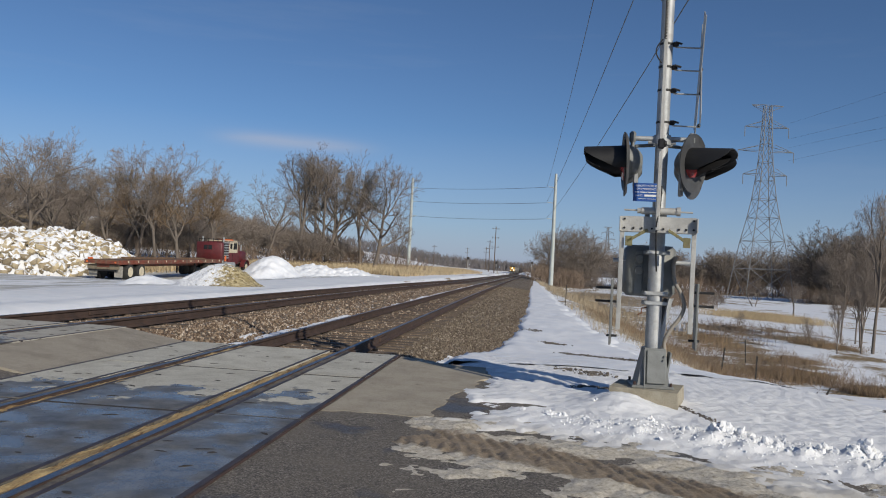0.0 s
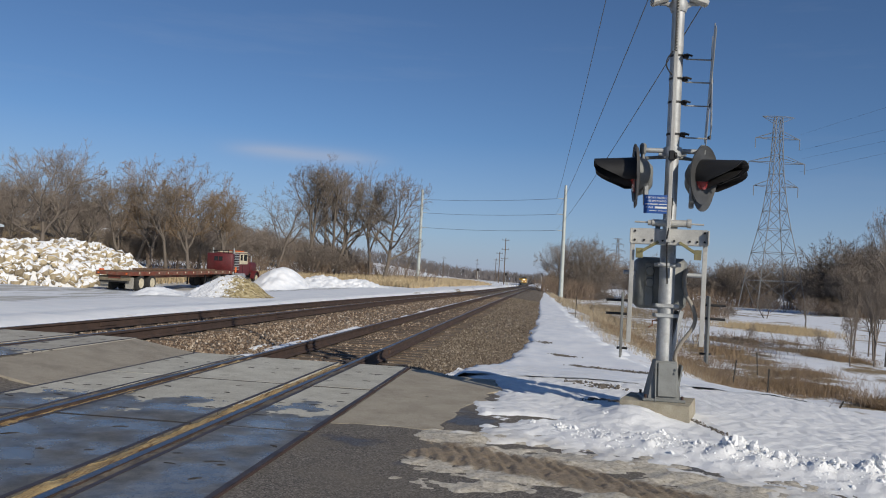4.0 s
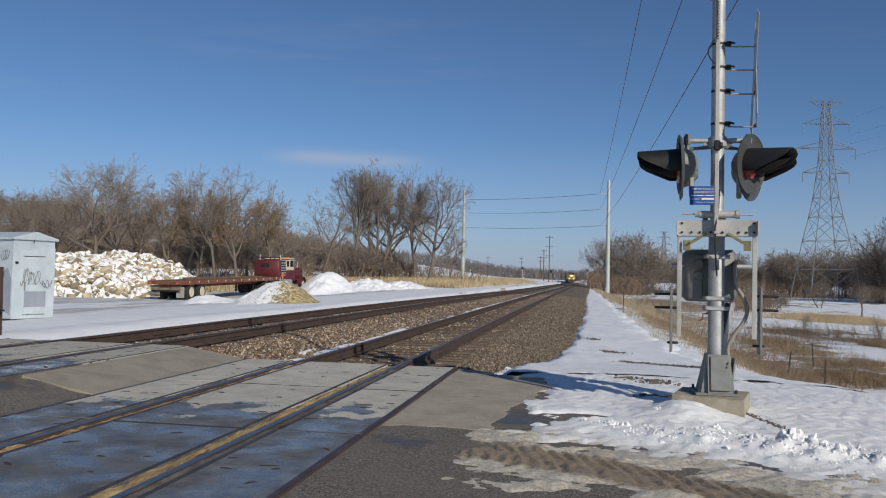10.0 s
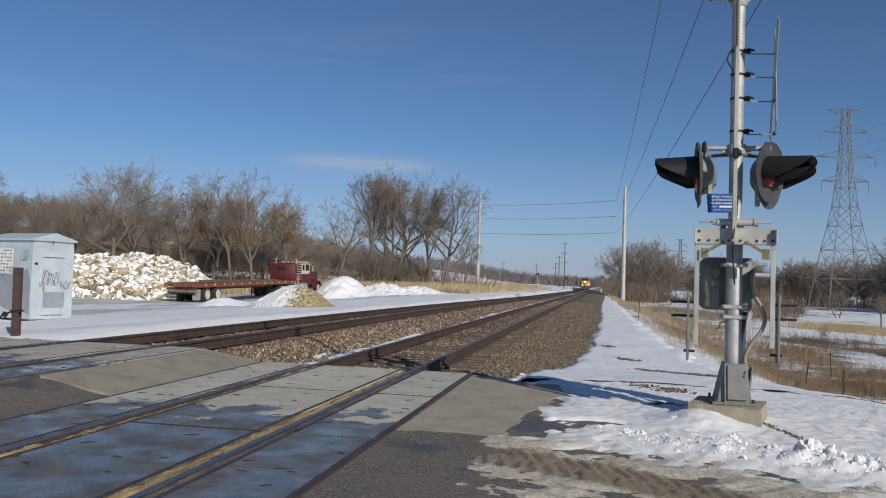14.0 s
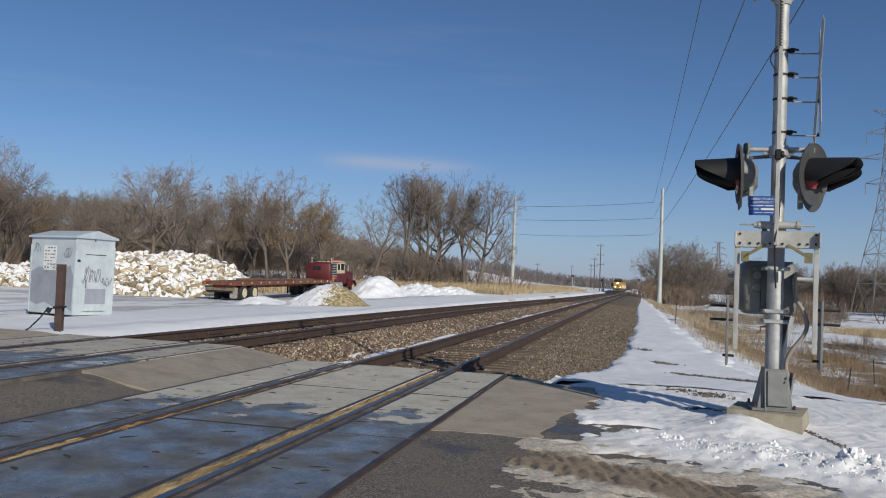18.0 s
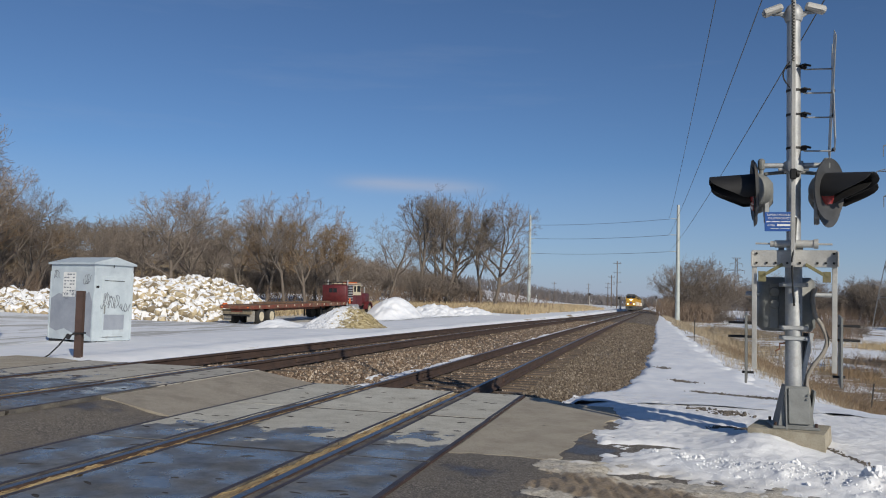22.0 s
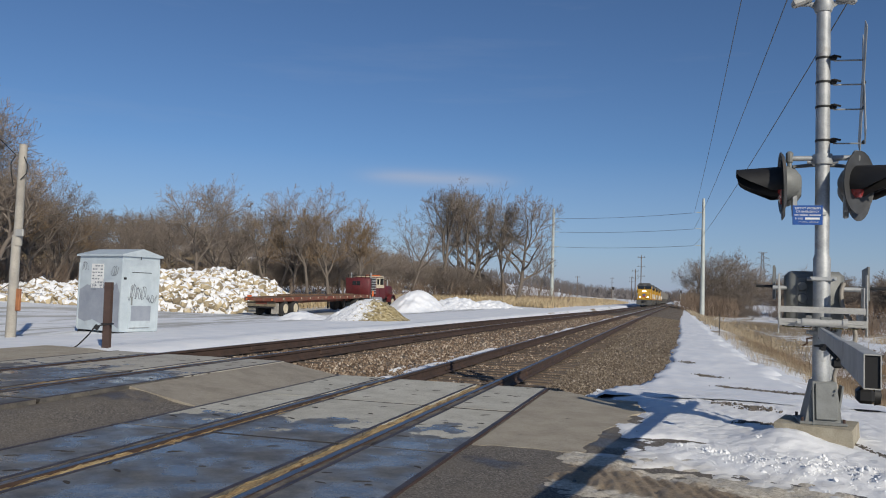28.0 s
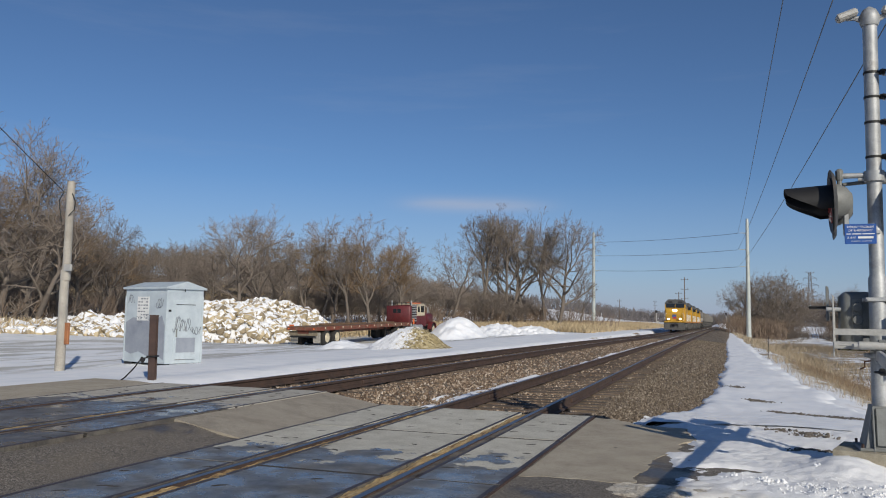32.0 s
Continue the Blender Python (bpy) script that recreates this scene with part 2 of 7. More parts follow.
def snow_material(name, brown, patch=0.0):
    """Snow with soft relief; patch lets dead grass and soil through."""
    ma, nt, bs, co = base(name, True)
    a, b, d = tex(nt, co, 1.3, 6.0, 0.6), tex(nt, co, 9.0, 5.0, 0.6), tex(nt, co, 55.0, 3.0, 0.6)
    c = ramp(nt, a, [(0.35, (0.72, 0.75, 0.80)), (0.6, (0.84, 0.85, 0.87))])
    c = mixc(nt, ramp(nt, tex(nt, co, 2.2, 8.0, 0.75), [(0.66, (0, 0, 0)), (0.8, (0.5, 0.5, 0.5))]), c, brown)
    if patch:
        g = ramp(nt, b, [(0.3, (0.11, 0.075, 0.04)), (0.5, (0.25, 0.18, 0.09)), (0.7, (0.36, 0.27, 0.14))])
        stretch = nt.nodes.new("ShaderNodeMapping")
        stretch.inputs["Scale"].default_value = (1.0, 0.45, 1.0)
        nt.links.new(co, stretch.inputs["Vector"])
        k = tex(nt, stretch.outputs[0], 0.16, 8.0, 0.68)
        c = mixc(nt, ramp(nt, k, [(patch - 0.02, (1, 1, 1)), (patch + 0.03, (0, 0, 0))]), c, g)
        sp = nt.nodes.new("ShaderNodeSeparateXYZ")
        nt.links.new(co, sp.inputs[0])
        near = 9.0
        for px, py, rx, ry in MARSH:
            u, v = calc(nt, "MULTIPLY_ADD", sp.outputs[0], 1 / rx, -px / rx), calc(nt, "MULTIPLY_ADD", sp.outputs[1], 1 / ry, -py / ry)
            near = calc(nt, "MINIMUM", near, calc(nt, "ADD", calc(nt, "MULTIPLY", u, u), calc(nt, "MULTIPLY", v, v)))
        near = calc(nt, "ADD", near, calc(nt, "MULTIPLY_ADD", tex(nt, co, 0.75, 10.0, 0.78), 5.0, -2.4))
        c = mixc(nt, ramp(nt, near, [(0.55, (1, 1, 1)), (0.95, (0, 0, 0))]), c, g)
    nt.links.new(c, bs.inputs["Base Color"])
    bs.inputs["Roughness"].default_value = 0.75
    bs.inputs["Subsurface Weight"].default_value = 0.0
    h = calc(nt, "ADD", calc(nt, "MULTIPLY", b, 1.0), calc(nt, "MULTIPLY", d, 0.25))
    bumped(nt, bs, h, 0.22, 0.018)
    return ma


# beds of dead grass in the marsh: middle and half widths
MARSH = [(8.4, 27.5, 2.3, 3.6), (6.2, 31, 2.0, 6), (9.3, 41, 2.6, 8), (22.5, 79, 4.6, 9), (9.6, 32, 2.2, 4.0), (4.6, 36, 2.3, 16), (6.5, 75, 4.2, 30), (12, 120, 8, 45), (9.6, 23.6, 1.3, 1.3), (5.4, 22.5, 1.5, 3.0), (15.2, 42.5, 1.6, 3.0), (12.6, 53, 2.2, 6.0), (-95, 150, 42, 150), (21, 118, 6, 22)]
SNOW = snow_material("snow", (0.30, 0.26, 0.21))
SNOW_MARSH = snow_material("snow_over_marsh_grass", (0.30, 0.24, 0.15), 0.42)


def crusty_snow():
    """Ploughed roadside snow: grainy, with grit frozen into it towards the road."""
    ma, nt, bs, co = base("crusty_roadside_snow", True)
    a, b, d = tex(nt, co, 2.0, 6.0, 0.65), tex(nt, co, 18.0, 5.0, 0.65), tex(nt, co, 90.0, 3.0, 0.7)
    c = ramp(nt, a, [(0.35, (0.74, 0.75, 0.77)), (0.6, (0.86, 0.865, 0.87))])
    c = mixc(nt, ramp(nt, b, [(0.58, (0, 0, 0)), (0.78, (0.22, 0.22, 0.22))]), c, (0.55, 0.52, 0.47))
    sp = nt.nodes.new("ShaderNodeSeparateXYZ")
    nt.links.new(co, sp.inputs[0])
    e = calc(nt, "ADD", calc(nt, "MULTIPLY", sp.outputs[0], -0.55), calc(nt, "MULTIPLY_ADD", sp.outputs[1], -1.0, 7.2))
    e = calc(nt, "ADD", e, calc(nt, "MULTIPLY_ADD", tex(nt, co, 3.0, 7.0, 0.7), 1.6, -0.8))
    c = mixc(nt, ramp(nt, e, [(0.15, (0, 0, 0)), (1.0, (0.8, 0.8, 0.8))]), c, (0.50, 0.46, 0.39))
    grit = ramp(nt, tex(nt, co, 34.0, 6.0, 0.8), [(0.60, (0, 0, 0)), (0.72, (0.4, 0.4, 0.4))])
    c = mixc(nt, grit, c, (0.40, 0.36, 0.30))
    nt.links.new(c, bs.inputs["Base Color"])
    bs.inputs["Roughness"].default_value = 0.8
    bumped(nt, bs, calc(nt, "ADD", b, calc(nt, "MULTIPLY", d, 0.6)), 0.55, 0.014)
    return ma


def yard_snow():
    """Driven-over snow: grey ruts run along the yard."""
    ma, nt, bs, co = base("driven_yard_snow", True)
    mp = nt.nodes.new("ShaderNodeMapping")
    mp.inputs["Rotation"].default_value = (0, 0, radians(62))
    mp.inputs["Scale"].default_value = (1.0, 0.14, 1.0)
    nt.links.new(co, mp.inputs["Vector"])
    a, r = tex(nt, co, 1.2, 6.0, 0.6), tex(nt, mp.outputs[0], 0.9, 7.0, 0.65)
    c = ramp(nt, a, [(0.35, (0.74, 0.77, 0.81)), (0.6, (0.84, 0.85, 0.87))])
    sp = nt.nodes.new("ShaderNodeSeparateXYZ")
    nt.links.new(co, sp.inputs[0])
    near = ramp(nt, calc(nt, "MULTIPLY_ADD", sp.outputs[0], -0.12, -1.75), [(0.0, (0, 0, 0)), (0.25, (1, 1, 1))])
    ruts = ramp(nt, r, [(0.47, (0, 0, 0)), (0.55, (0.8, 0.8, 0.8))])
    c = mixc(nt, calc(nt, "MULTIPLY", near, ruts), c, (0.40, 0.385, 0.35))
    nt.links.new(c, bs.inputs["Base Color"])
    bs.inputs["Roughness"].default_value = 0.8
    bumped(nt, bs, calc(nt, "ADD", a, r), 0.3, 0.03)
    return ma


SNOW_BANK, SNOW_YARD = crusty_snow(), yard_snow()


def asphalt_material():
    ma, nt, bs, co = base("asphalt", True)
    g = tex(nt, co, 1.1, 6.0, 0.65)
    vo = nt.nodes.new("ShaderNodeTexVoronoi")
    vo.inputs["Scale"].default_value = 105.0
    nt.links.new(co, vo.inputs["Vector"])
    sv = nt.nodes.new("ShaderNodeSeparateColor")
    nt.links.new(vo.outputs["Color"], sv.inputs[0])
    f = calc(nt, "ADD", calc(nt, "MULTIPLY", sv.outputs[0], 0.6), calc(nt, "MULTIPLY", tex(nt, co, 160.0, 2.0, 0.7), 0.4))
    c = ramp(nt, f, [(0.15, (0.04, 0.036, 0.032)), (0.5, (0.125, 0.108, 0.09)), (0.75, (0.25, 0.22, 0.185)), (0.9, (0.46, 0.42, 0.37))])
    c = mixc(nt, ramp(nt, g, [(0.42, (0, 0, 0)), (0.62, (0.55, 0.55, 0.55))]), c, (0.17, 0.145, 0.115))
    wet = ramp(nt, tex(nt, co, 0.9, 4.0, 0.6), [(0.56, (0, 0, 0)), (0.64, (1, 1, 1))])
    nt.links.new(mixc(nt, wet, c, mixc(nt, 1.0, c, (0.55, 0.55, 0.58), "MULTIPLY")), bs.inputs["Base Color"])
    nt.links.new(calc(nt, "MULTIPLY_ADD", wet, -0.45, 0.85), bs.inputs["Roughness"])
    bumped(nt, bs, f, 0.8, 0.010)
    return ma


def concrete_material(name, light, dark, edge_y, wet_on):
    """Worn concrete; meltwater lies on it on the near side of a ragged line."""
    ma, nt, bs, co = base(name, True)
    f, g = tex(nt, co, 70.0, 3.0, 0.65), tex(nt, co, 2.4, 7.0, 0.68)
    c = ramp(nt, g, [(0.36, dark), (0.58, light)])
    c = mixc(nt, ramp(nt, f, [(0.54, (0, 0, 0)), (0.66, (0.6, 0.6, 0.6))]), c, (0.16, 0.14, 0.11))
    c = mixc(nt, ramp(nt, tex(nt, co, 110.0, 2.0, 0.6), [(0.56, (0, 0, 0)), (0.68, (0.5, 0.5, 0.5))]), c, (0.62, 0.58, 0.50))
    st = ramp(nt, tex(nt, co, 6.0, 8.0, 0.75), [(0.58, (0, 0, 0)), (0.70, (0.7, 0.7, 0.7))])
    c = mixc(nt, st, c, (0.17, 0.145, 0.115))
    oi = nt.nodes.new("ShaderNodeObjectInfo")
    k = calc(nt, "MULTIPLY_ADD", oi.outputs["Random"], 0.22, 0.89)
    cc = nt.nodes.new("ShaderNodeCombineColor")
    for i in range(3):
        nt.links.new(k, cc.inputs[i])
    c = mixc(nt, 1.0, c, cc.outputs[0], "MULTIPLY")
    rough = calc(nt, "MULTIPLY_ADD", f, 0.2, 0.72)
    h = calc(nt, "ADD", f, calc(nt, "MULTIPLY", g, 0.6))
    if wet_on:
        sep = nt.nodes.new("ShaderNodeSeparateXYZ")
        nt.links.new(co, sep.inputs[0])
        n1 = tex(nt, co, 1.7, 6.0, 0.62)
        d = calc(nt, "SUBTRACT", edge_y, sep.outputs[1])
        d = calc(nt, "ADD", d, calc(nt, "MULTIPLY_ADD", n1, 4.5, -2.25))
        wet = ramp(nt, calc(nt, "MULTIPLY_ADD", d, 2.5, 0.5), [(0.44, (0, 0, 0)), (0.56, (1, 1, 1))])
        smear = tex(nt, co, 5.0, 8.0, 0.75)
        damp = mixc(nt, 1.0, c, mixc(nt, ramp(nt, smear, [(0.40, (0, 0, 0)), (0.62, (1, 1, 1))]), (0.20, 0.20, 0.215), (0.40, 0.385, 0.375)), "MULTIPLY")
        c = mixc(nt, wet, c, damp)
        pool = ramp(nt, tex(nt, co, 2.2, 4.0, 0.5), [(0.40, (0.17, 0.17, 0.17)), (0.62, (0.52, 0.52, 0.52))])
        rr = nt.nodes.new("ShaderNodeMix")
        nt.links.new(wet, rr.inputs[0])
        nt.links.new(rough, rr.inputs[2])
        nt.links.new(pool, rr.inputs[3])
        rough = rr.outputs[0]
        h = calc(nt, "MULTIPLY", h, calc(nt, "MULTIPLY_ADD", wet, -0.85, 1.0))
    nt.links.new(c, bs.inputs["Base Color"])
    nt.links.new(rough, bs.inputs["Roughness"])
    bumped(nt, bs, h, 0.35, 0.008)
    return ma


ASPHALT = asphalt_material()
PANEL = concrete_material("crossing_concrete", (0.52, 0.50, 0.43), (0.39, 0.37, 0.31), 7.3, True)
PANEL_FAR = concrete_material("far_crossing_concrete", (0.49, 0.465, 0.40), (0.37, 0.34, 0.29), 9.0, True)
APRON = concrete_material("apron_concrete", (0.44, 0.385, 0.295), (0.34, 0.29, 0.215), 0, False)
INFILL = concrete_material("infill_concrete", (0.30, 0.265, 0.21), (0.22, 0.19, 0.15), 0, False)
FOOT = plain("footing_concrete", (0.40, 0.36, 0.28), (0.25, 0.22, 0.16), 0.9, bump=0.5, fine=90)
RAIL = plain("rusty_rail_steel", (0.095, 0.06, 0.046), (0.052, 0.035, 0.029), 0.75, 0.2, 4, 60, 0.4, world=True)
def rail_head_material():
    """Polished steel; near the road mud is trodden onto it in patches."""
    ma, nt, bs, co = base("polished_rail_head", True)
    mp = nt.nodes.new("ShaderNodeMapping")
    mp.inputs["Scale"].default_value = (6.0, 1.0, 1.0)
    nt.links.new(co, mp.inputs["Vector"])
    n, f = tex(nt, mp.outputs[0], 3.0, 6.0, 0.7), tex(nt, co, 60.0, 3.0, 0.6)
    sp = nt.nodes.new("ShaderNodeSeparateXYZ")
    nt.links.new(co, sp.inputs[0])
    d = calc(nt, "ADD", calc(nt, "MULTIPLY_ADD", sp.outputs[1], -0.09, 0.40), calc(nt, "MULTIPLY_ADD", n, 1.4, -0.7))
    mud = ramp(nt, d, [(0.05, (0, 0, 0)), (0.22, (1, 1, 1))])
    steel = ramp(nt, f, [(0.35, (0.20, 0.20, 0.215)), (0.65, (0.36, 0.365, 0.385))])
    dirt = ramp(nt, f, [(0.35, (0.06, 0.05, 0.04)), (0.65, (0.20, 0.155, 0.095))])
    nt.links.new(mixc(nt, mud, steel, dirt), bs.inputs["Base Color"])
    nt.links.new(calc(nt, "SUBTRACT", 1.0, mud), bs.inputs["Metallic"])
    nt.links.new(calc(nt, "MULTIPLY_ADD", mud, 0.45, calc(nt, "MULTIPLY_ADD", f, 0.2, 0.30)), bs.inputs["Roughness"])
    bumped(nt, bs, f, 0.2, 0.004)
    return ma


RAILTOP = rail_head_material()
WETSTEEL = plain("damp_dark_steel", (0.075, 0.06, 0.06), (0.04, 0.033, 0.036), 0.55, 0.15, 5, 50, 0.2, world=True)
TIE = plain("weathered_tie_wood", (0.14, 0.105, 0.075), (0.06, 0.045, 0.035), 0.9, scale=3, fine=45, bump=0.6, vary=0.25)
DARKRUST = plain("dark_rust", (0.075, 0.045, 0.038), (0.045, 0.028, 0.025), 0.8, 0.1, 5, 60, 0.4)
RUST = plain("rust", (0.20, 0.085, 0.04), (0.09, 0.045, 0.028), 0.85, 0.1, 5, 60, 0.4)
JOINTMUD = plain("dark_joint_mud", (0.05, 0.042, 0.034), (0.03, 0.025, 0.02), 0.95, scale=8, fine=60, bump=0.3)
def mud_material():
    """Ochre mud and rust in long streaks."""
    ma, nt, bs, co = base("flangeway_mud_and_rust", True)
    mp = nt.nodes.new("ShaderNodeMapping")
    mp.inputs["Scale"].default_value = (9.0, 0.8, 1.0)
    nt.links.new(co, mp.inputs["Vector"])
    n, f = tex(nt, mp.outputs[0], 3.6, 7.0, 0.7), tex(nt, co, 55.0, 4.0, 0.7)
    c = ramp(nt, calc(nt, "ADD", calc(nt, "MULTIPLY", n, 0.7), calc(nt, "MULTIPLY", f, 0.3)), [(0.34, (0.04, 0.026, 0.018)), (0.42, (0.16, 0.095, 0.045)), (0.49, (0.34, 0.235, 0.11)), (0.62, (0.52, 0.41, 0.22))])
    nt.links.new(c, bs.inputs["Base Color"])
    bs.inputs["Roughness"].default_value = 0.75
    bumped(nt, bs, f, 0.7, 0.012)
    return ma


MUDRUST = mud_material()
FILLER = plain("grimy_filler", (0.20, 0.17, 0.13), (0.06, 0.05, 0.042), 0.7, scale=5, fine=45, bump=0.5, world=True)
GALV = plain("galvanised_steel", (0.46, 0.47, 0.475), (0.29, 0.305, 0.315), 0.58, 0.4, 7, 70, 0.14, dirt=(0.26, 0.25, 0.235))
ALU = plain("dull_aluminium", (0.50, 0.495, 0.47), (0.36, 0.355, 0.335), 0.55, 0.25, 4, 60, 0.15, dirt=(0.30, 0.28, 0.25))
GREYPAINT = plain("grey_signal_paint", (0.20, 0.21, 0.205), (0.145, 0.15, 0.145), 0.55, 0.0, 6, 80, 0.1, dirt=(0.14, 0.12, 0.10))
BLACK = plain("matt_black_paint", (0.014, 0.014, 0.015), (0.008, 0.008, 0.009), 0.6, 0.0, 8, 80, 0.1)
RUBBER = plain("black_rubber", (0.028, 0.027, 0.026), (0.018, 0.018, 0.018), 0.8, 0.0, 8, 60, 0.2)
YELLOWBRACE = plain("yellow_brace_paint", (0.23, 0.21, 0.10), (0.14, 0.128, 0.065), 0.6, dirt=(0.16, 0.13, 0.08))
WHITE = plain("white_paint", (0.78, 0.78, 0.76), (0.66, 0.66, 0.64), 0.55)
BLUE = plain("blue_sign_face", (0.015, 0.09, 0.36), (0.012, 0.07, 0.28), 0.4, bump=0.03)
REDLENS = plain("red_signal_lens", (0.30, 0.045, 0.045), (0.18, 0.025, 0.028), 0.18, bump=0.1, fine=90)


# ---- ground ----
def gh(x, y):
    """Height of the open ground."""
    w = fbm(x, y, 0.35) * 0.05 + fbm(x + 40, y, 0.05) * 0.15 * smooth(8, 40, abs(x + 3))
    if x > -4.5:
        z = -0.05 - 0.42 * smooth(9.5, 19, y) - 0.3 * smooth(40, 160, y) - 0.2 * (1 - smooth(2.4, 3.9, y))
        edge = 2.4 + 1.3 * (1 - smooth(8, 14, y))
        z -= 1.15 * smooth(edge, edge + 4.5, x) + 0.35 * smooth(10, 30, x)
        z += 3.0 * smooth(250, 700, x) * 3
        z += 2.0 * smooth(200, 500, y)
    else:
        z = -0.02 - 0.26 * smooth(11, 20, -x) * (1 - 0.7 * smooth(42, 58, y))
        z += 1.0 * smooth(28, 60, -x) + 0.8 * smooth(70, 120, y) * smooth(13, 20, -x) + 10 * smooth(62, 145, -x) + 12 * smooth(145, 420, -x)
        z -= 0.70 * smooth(38, 52, y) * smooth(15, 24, -x) * (1 - smooth(62, 84, y)) * (1 - smooth(36, 60, -x))
    if -9.6 < x < -0.1:
        k = smooth(-9.6, -9.0, x) * (1 - smooth(-1.0, -0.1, x))
        z -= 0.8 * k
        w *= 1 - k
    return z + w


def steps(near, limit, first, grow):
    out, s = [near], first
    while out[-1] < limit:
        out.append(out[-1] + s)
        s *= grow
    return out


gx_right, gx_left = steps(-0.1, 2500, 0.22, 1.055), steps(9.6, 2500, 0.3, 1.06)
gxs = [-x for x in reversed(gx_left)] + [-9.0, -7, -5, -3, -1.4, -0.8] + gx_right
gys = [-y for y in reversed(steps(2, 400, 0.6, 1.12))] + [0, 1.5] + steps(3, 3500, 0.24, 1.032)
ground = solid("ground", Geo().sheet(gxs, gys, gh), SNOW_MARSH, "snow over dead marsh grass and soil", "ground", kind="structure", smooth=3)
yard_xs = [-9.4 - 0.5 * i for i in range(52)]
yard = solid("snow_yard", Geo().sheet([-x for x in sorted(-v for v in yard_xs)], steps(-14, 130, 0.6, 1.006), lambda x, y: gh(x, y) + 0.05 + 0.03 * fbm(x, y, 1.1)),
             SNOW_YARD, "trampled white snow beside the tracks", "snow", kind="structure", smooth=3)


# ---- tracks ----
NEAR, FAR, FARZ, GAUGE = -3.315, -7.35, 0.16, 0.755
ROAD_END = 11.45


def bend(y):
    """How far the line has swung to the right by the distance y; far off it swings back."""
    a = max(0.0, min(60.0, y - 20))
    return 0.0085 * (a * a / 120 + max(0.0, y - 80)) - 6.5 * smooth(360, 560, y)


def track_at(xc, y):
    """The middle and the height of a track; the far one closes in and comes level."""
    if xc > -5:
        return xc + bend(y), 0.0
    return xc + bend(y) + 0.35 * smooth(30, 110, y), FARZ * (1 - smooth(20, 90, y))


def bent(geo):
    geo.v = [(x + bend(y), y, z) for x, y, z in geo.v]
    return geo


def along(y, rows):
    for (ya, a), (yb, b) in zip(rows[:-1], rows[1:]):
        if y <= yb:
            return a + (b - a) * max(0.0, y - ya) / (yb - ya)
    return rows[-1][1]


TOE = [(9, -1.1), (11.5, -1.02), (14.2, -0.84), (18, -0.46), (23.7, -0.2), (33, 0.08), (45, 0.2), (80, 0.2)]
VERGE_END = [(9, 6.5), (12.5, 5.2), (13.6, 4.4), (16, 3.5), (20, 2.75), (24, 2.35), (48, 2.2), (120, 2.0)]


def rail_profile(x, z):
    """The outline of a rail, as x, z rows from its head down."""
    half = [(0.036, 0.0), (0.036, -0.035), (0.010, -0.055), (0.010, -0.135), (0.068, -0.155), (0.070, -0.17)]
    return [(x + a, z + b) for a, b in half] + [(x - a, z + b) for a, b in reversed(half)]


def rail(xc, side, parent):
    g, t = Geo(), Geo()
    ys = [-70, -20, 0, 6, 12, 16] + [20 + 5 * i for i in range(20)] + [120 + 20 * i for i in range(10)] + [330, 360, 390, 420, 450, 480, 510, 540, 570, 650, 900, 1200]
    for y in ys:
        x, z = track_at(xc, y)
        prof = rail_profile(x + side * GAUGE, z)
        n = len(prof)
        g.v += [(a, y, b) for a, b in prof]
        t.v += [(x + side * GAUGE - 0.028, y, z + 0.0022), (x + side * GAUGE + 0.028, y, z + 0.0022), (x + side * GAUGE + 0.028, y, z - 0.002), (x + side * GAUGE - 0.028, y, z - 0.002)]
    for j in range(len(ys) - 1):
        g.f += [(j * n + i, j * n + (i + 1) % n, (j + 1) * n + (i + 1) % n, (j + 1) * n + i) for i in range(n)]
        t.f += [(j * 4 + i, j * 4 + (i + 1) % 4, j * 4 + 4 + (i + 1) % 4, j * 4 + 4 + i) for i in range(4)]
    ob = part("rail", g, RAIL, parent, "rust-brown steel rail", 0.5)
    part("rail_head", t, RAILTOP, ob, "polished running surface of the rail", 0)
    return ob


def ties(xc, z, parent):
    g = Geo().box((0, 0, 0), (2.55, 0.22, 0.16), ch=0.012)
    me = g.mesh("tie", TIE)
    y = ROAD_END + 0.35
    for i in range(95):
        ob = new("tie", me)
        ob.parent = parent
        ob.matrix_basis = pose(track_at(xc, y)[0] + random.uniform(-0.05, 0.05), y, track_at(xc, y)[1] - 0.274 + random.uniform(-0.012, 0.012), 0, 0, random.uniform(-1.2, 1.2))
        y += 0.5


tracks = []
for xc, zc in ((NEAR, 0.0), (FAR, FARZ)):
    tr = thing("railway_track", Matrix(), "rusty railway track on wooden ties in ballast", "railway track", "parallel tracks", "structure")
    for s in (-1, 1):
        rail(xc, s, tr)
    tracks.append(tr)


def ballast_h(x, y):
    """The crushed-stone bed: a shoulder that falls away beside the near track."""
    toe = along(y, TOE)
    low = 0.16 * smooth(20, 90, y)
    near = 1 - smooth(11.3, 13.5, y)
    pts = [(-10.0, -0.3 - low), (-9.1, -0.06 - low), (-5.8, -0.06 - low), (-5.0, -0.22), (-1.75, -0.23 + 0.12 * near), (toe, -0.44 + 0.24 * near), (toe + 0.6, -0.72 + 0.37 * near)]
    for (a, za), (b, zb) in zip(pts[:-1], pts[1:]):
        if a <= x <= b:
            z = za + (zb - za) * (x - a) / (b - a)
            break
    else:
        z = -0.85
    return z


BAL_XS = [-10.0 + 0.12 * i for i in range(91)]


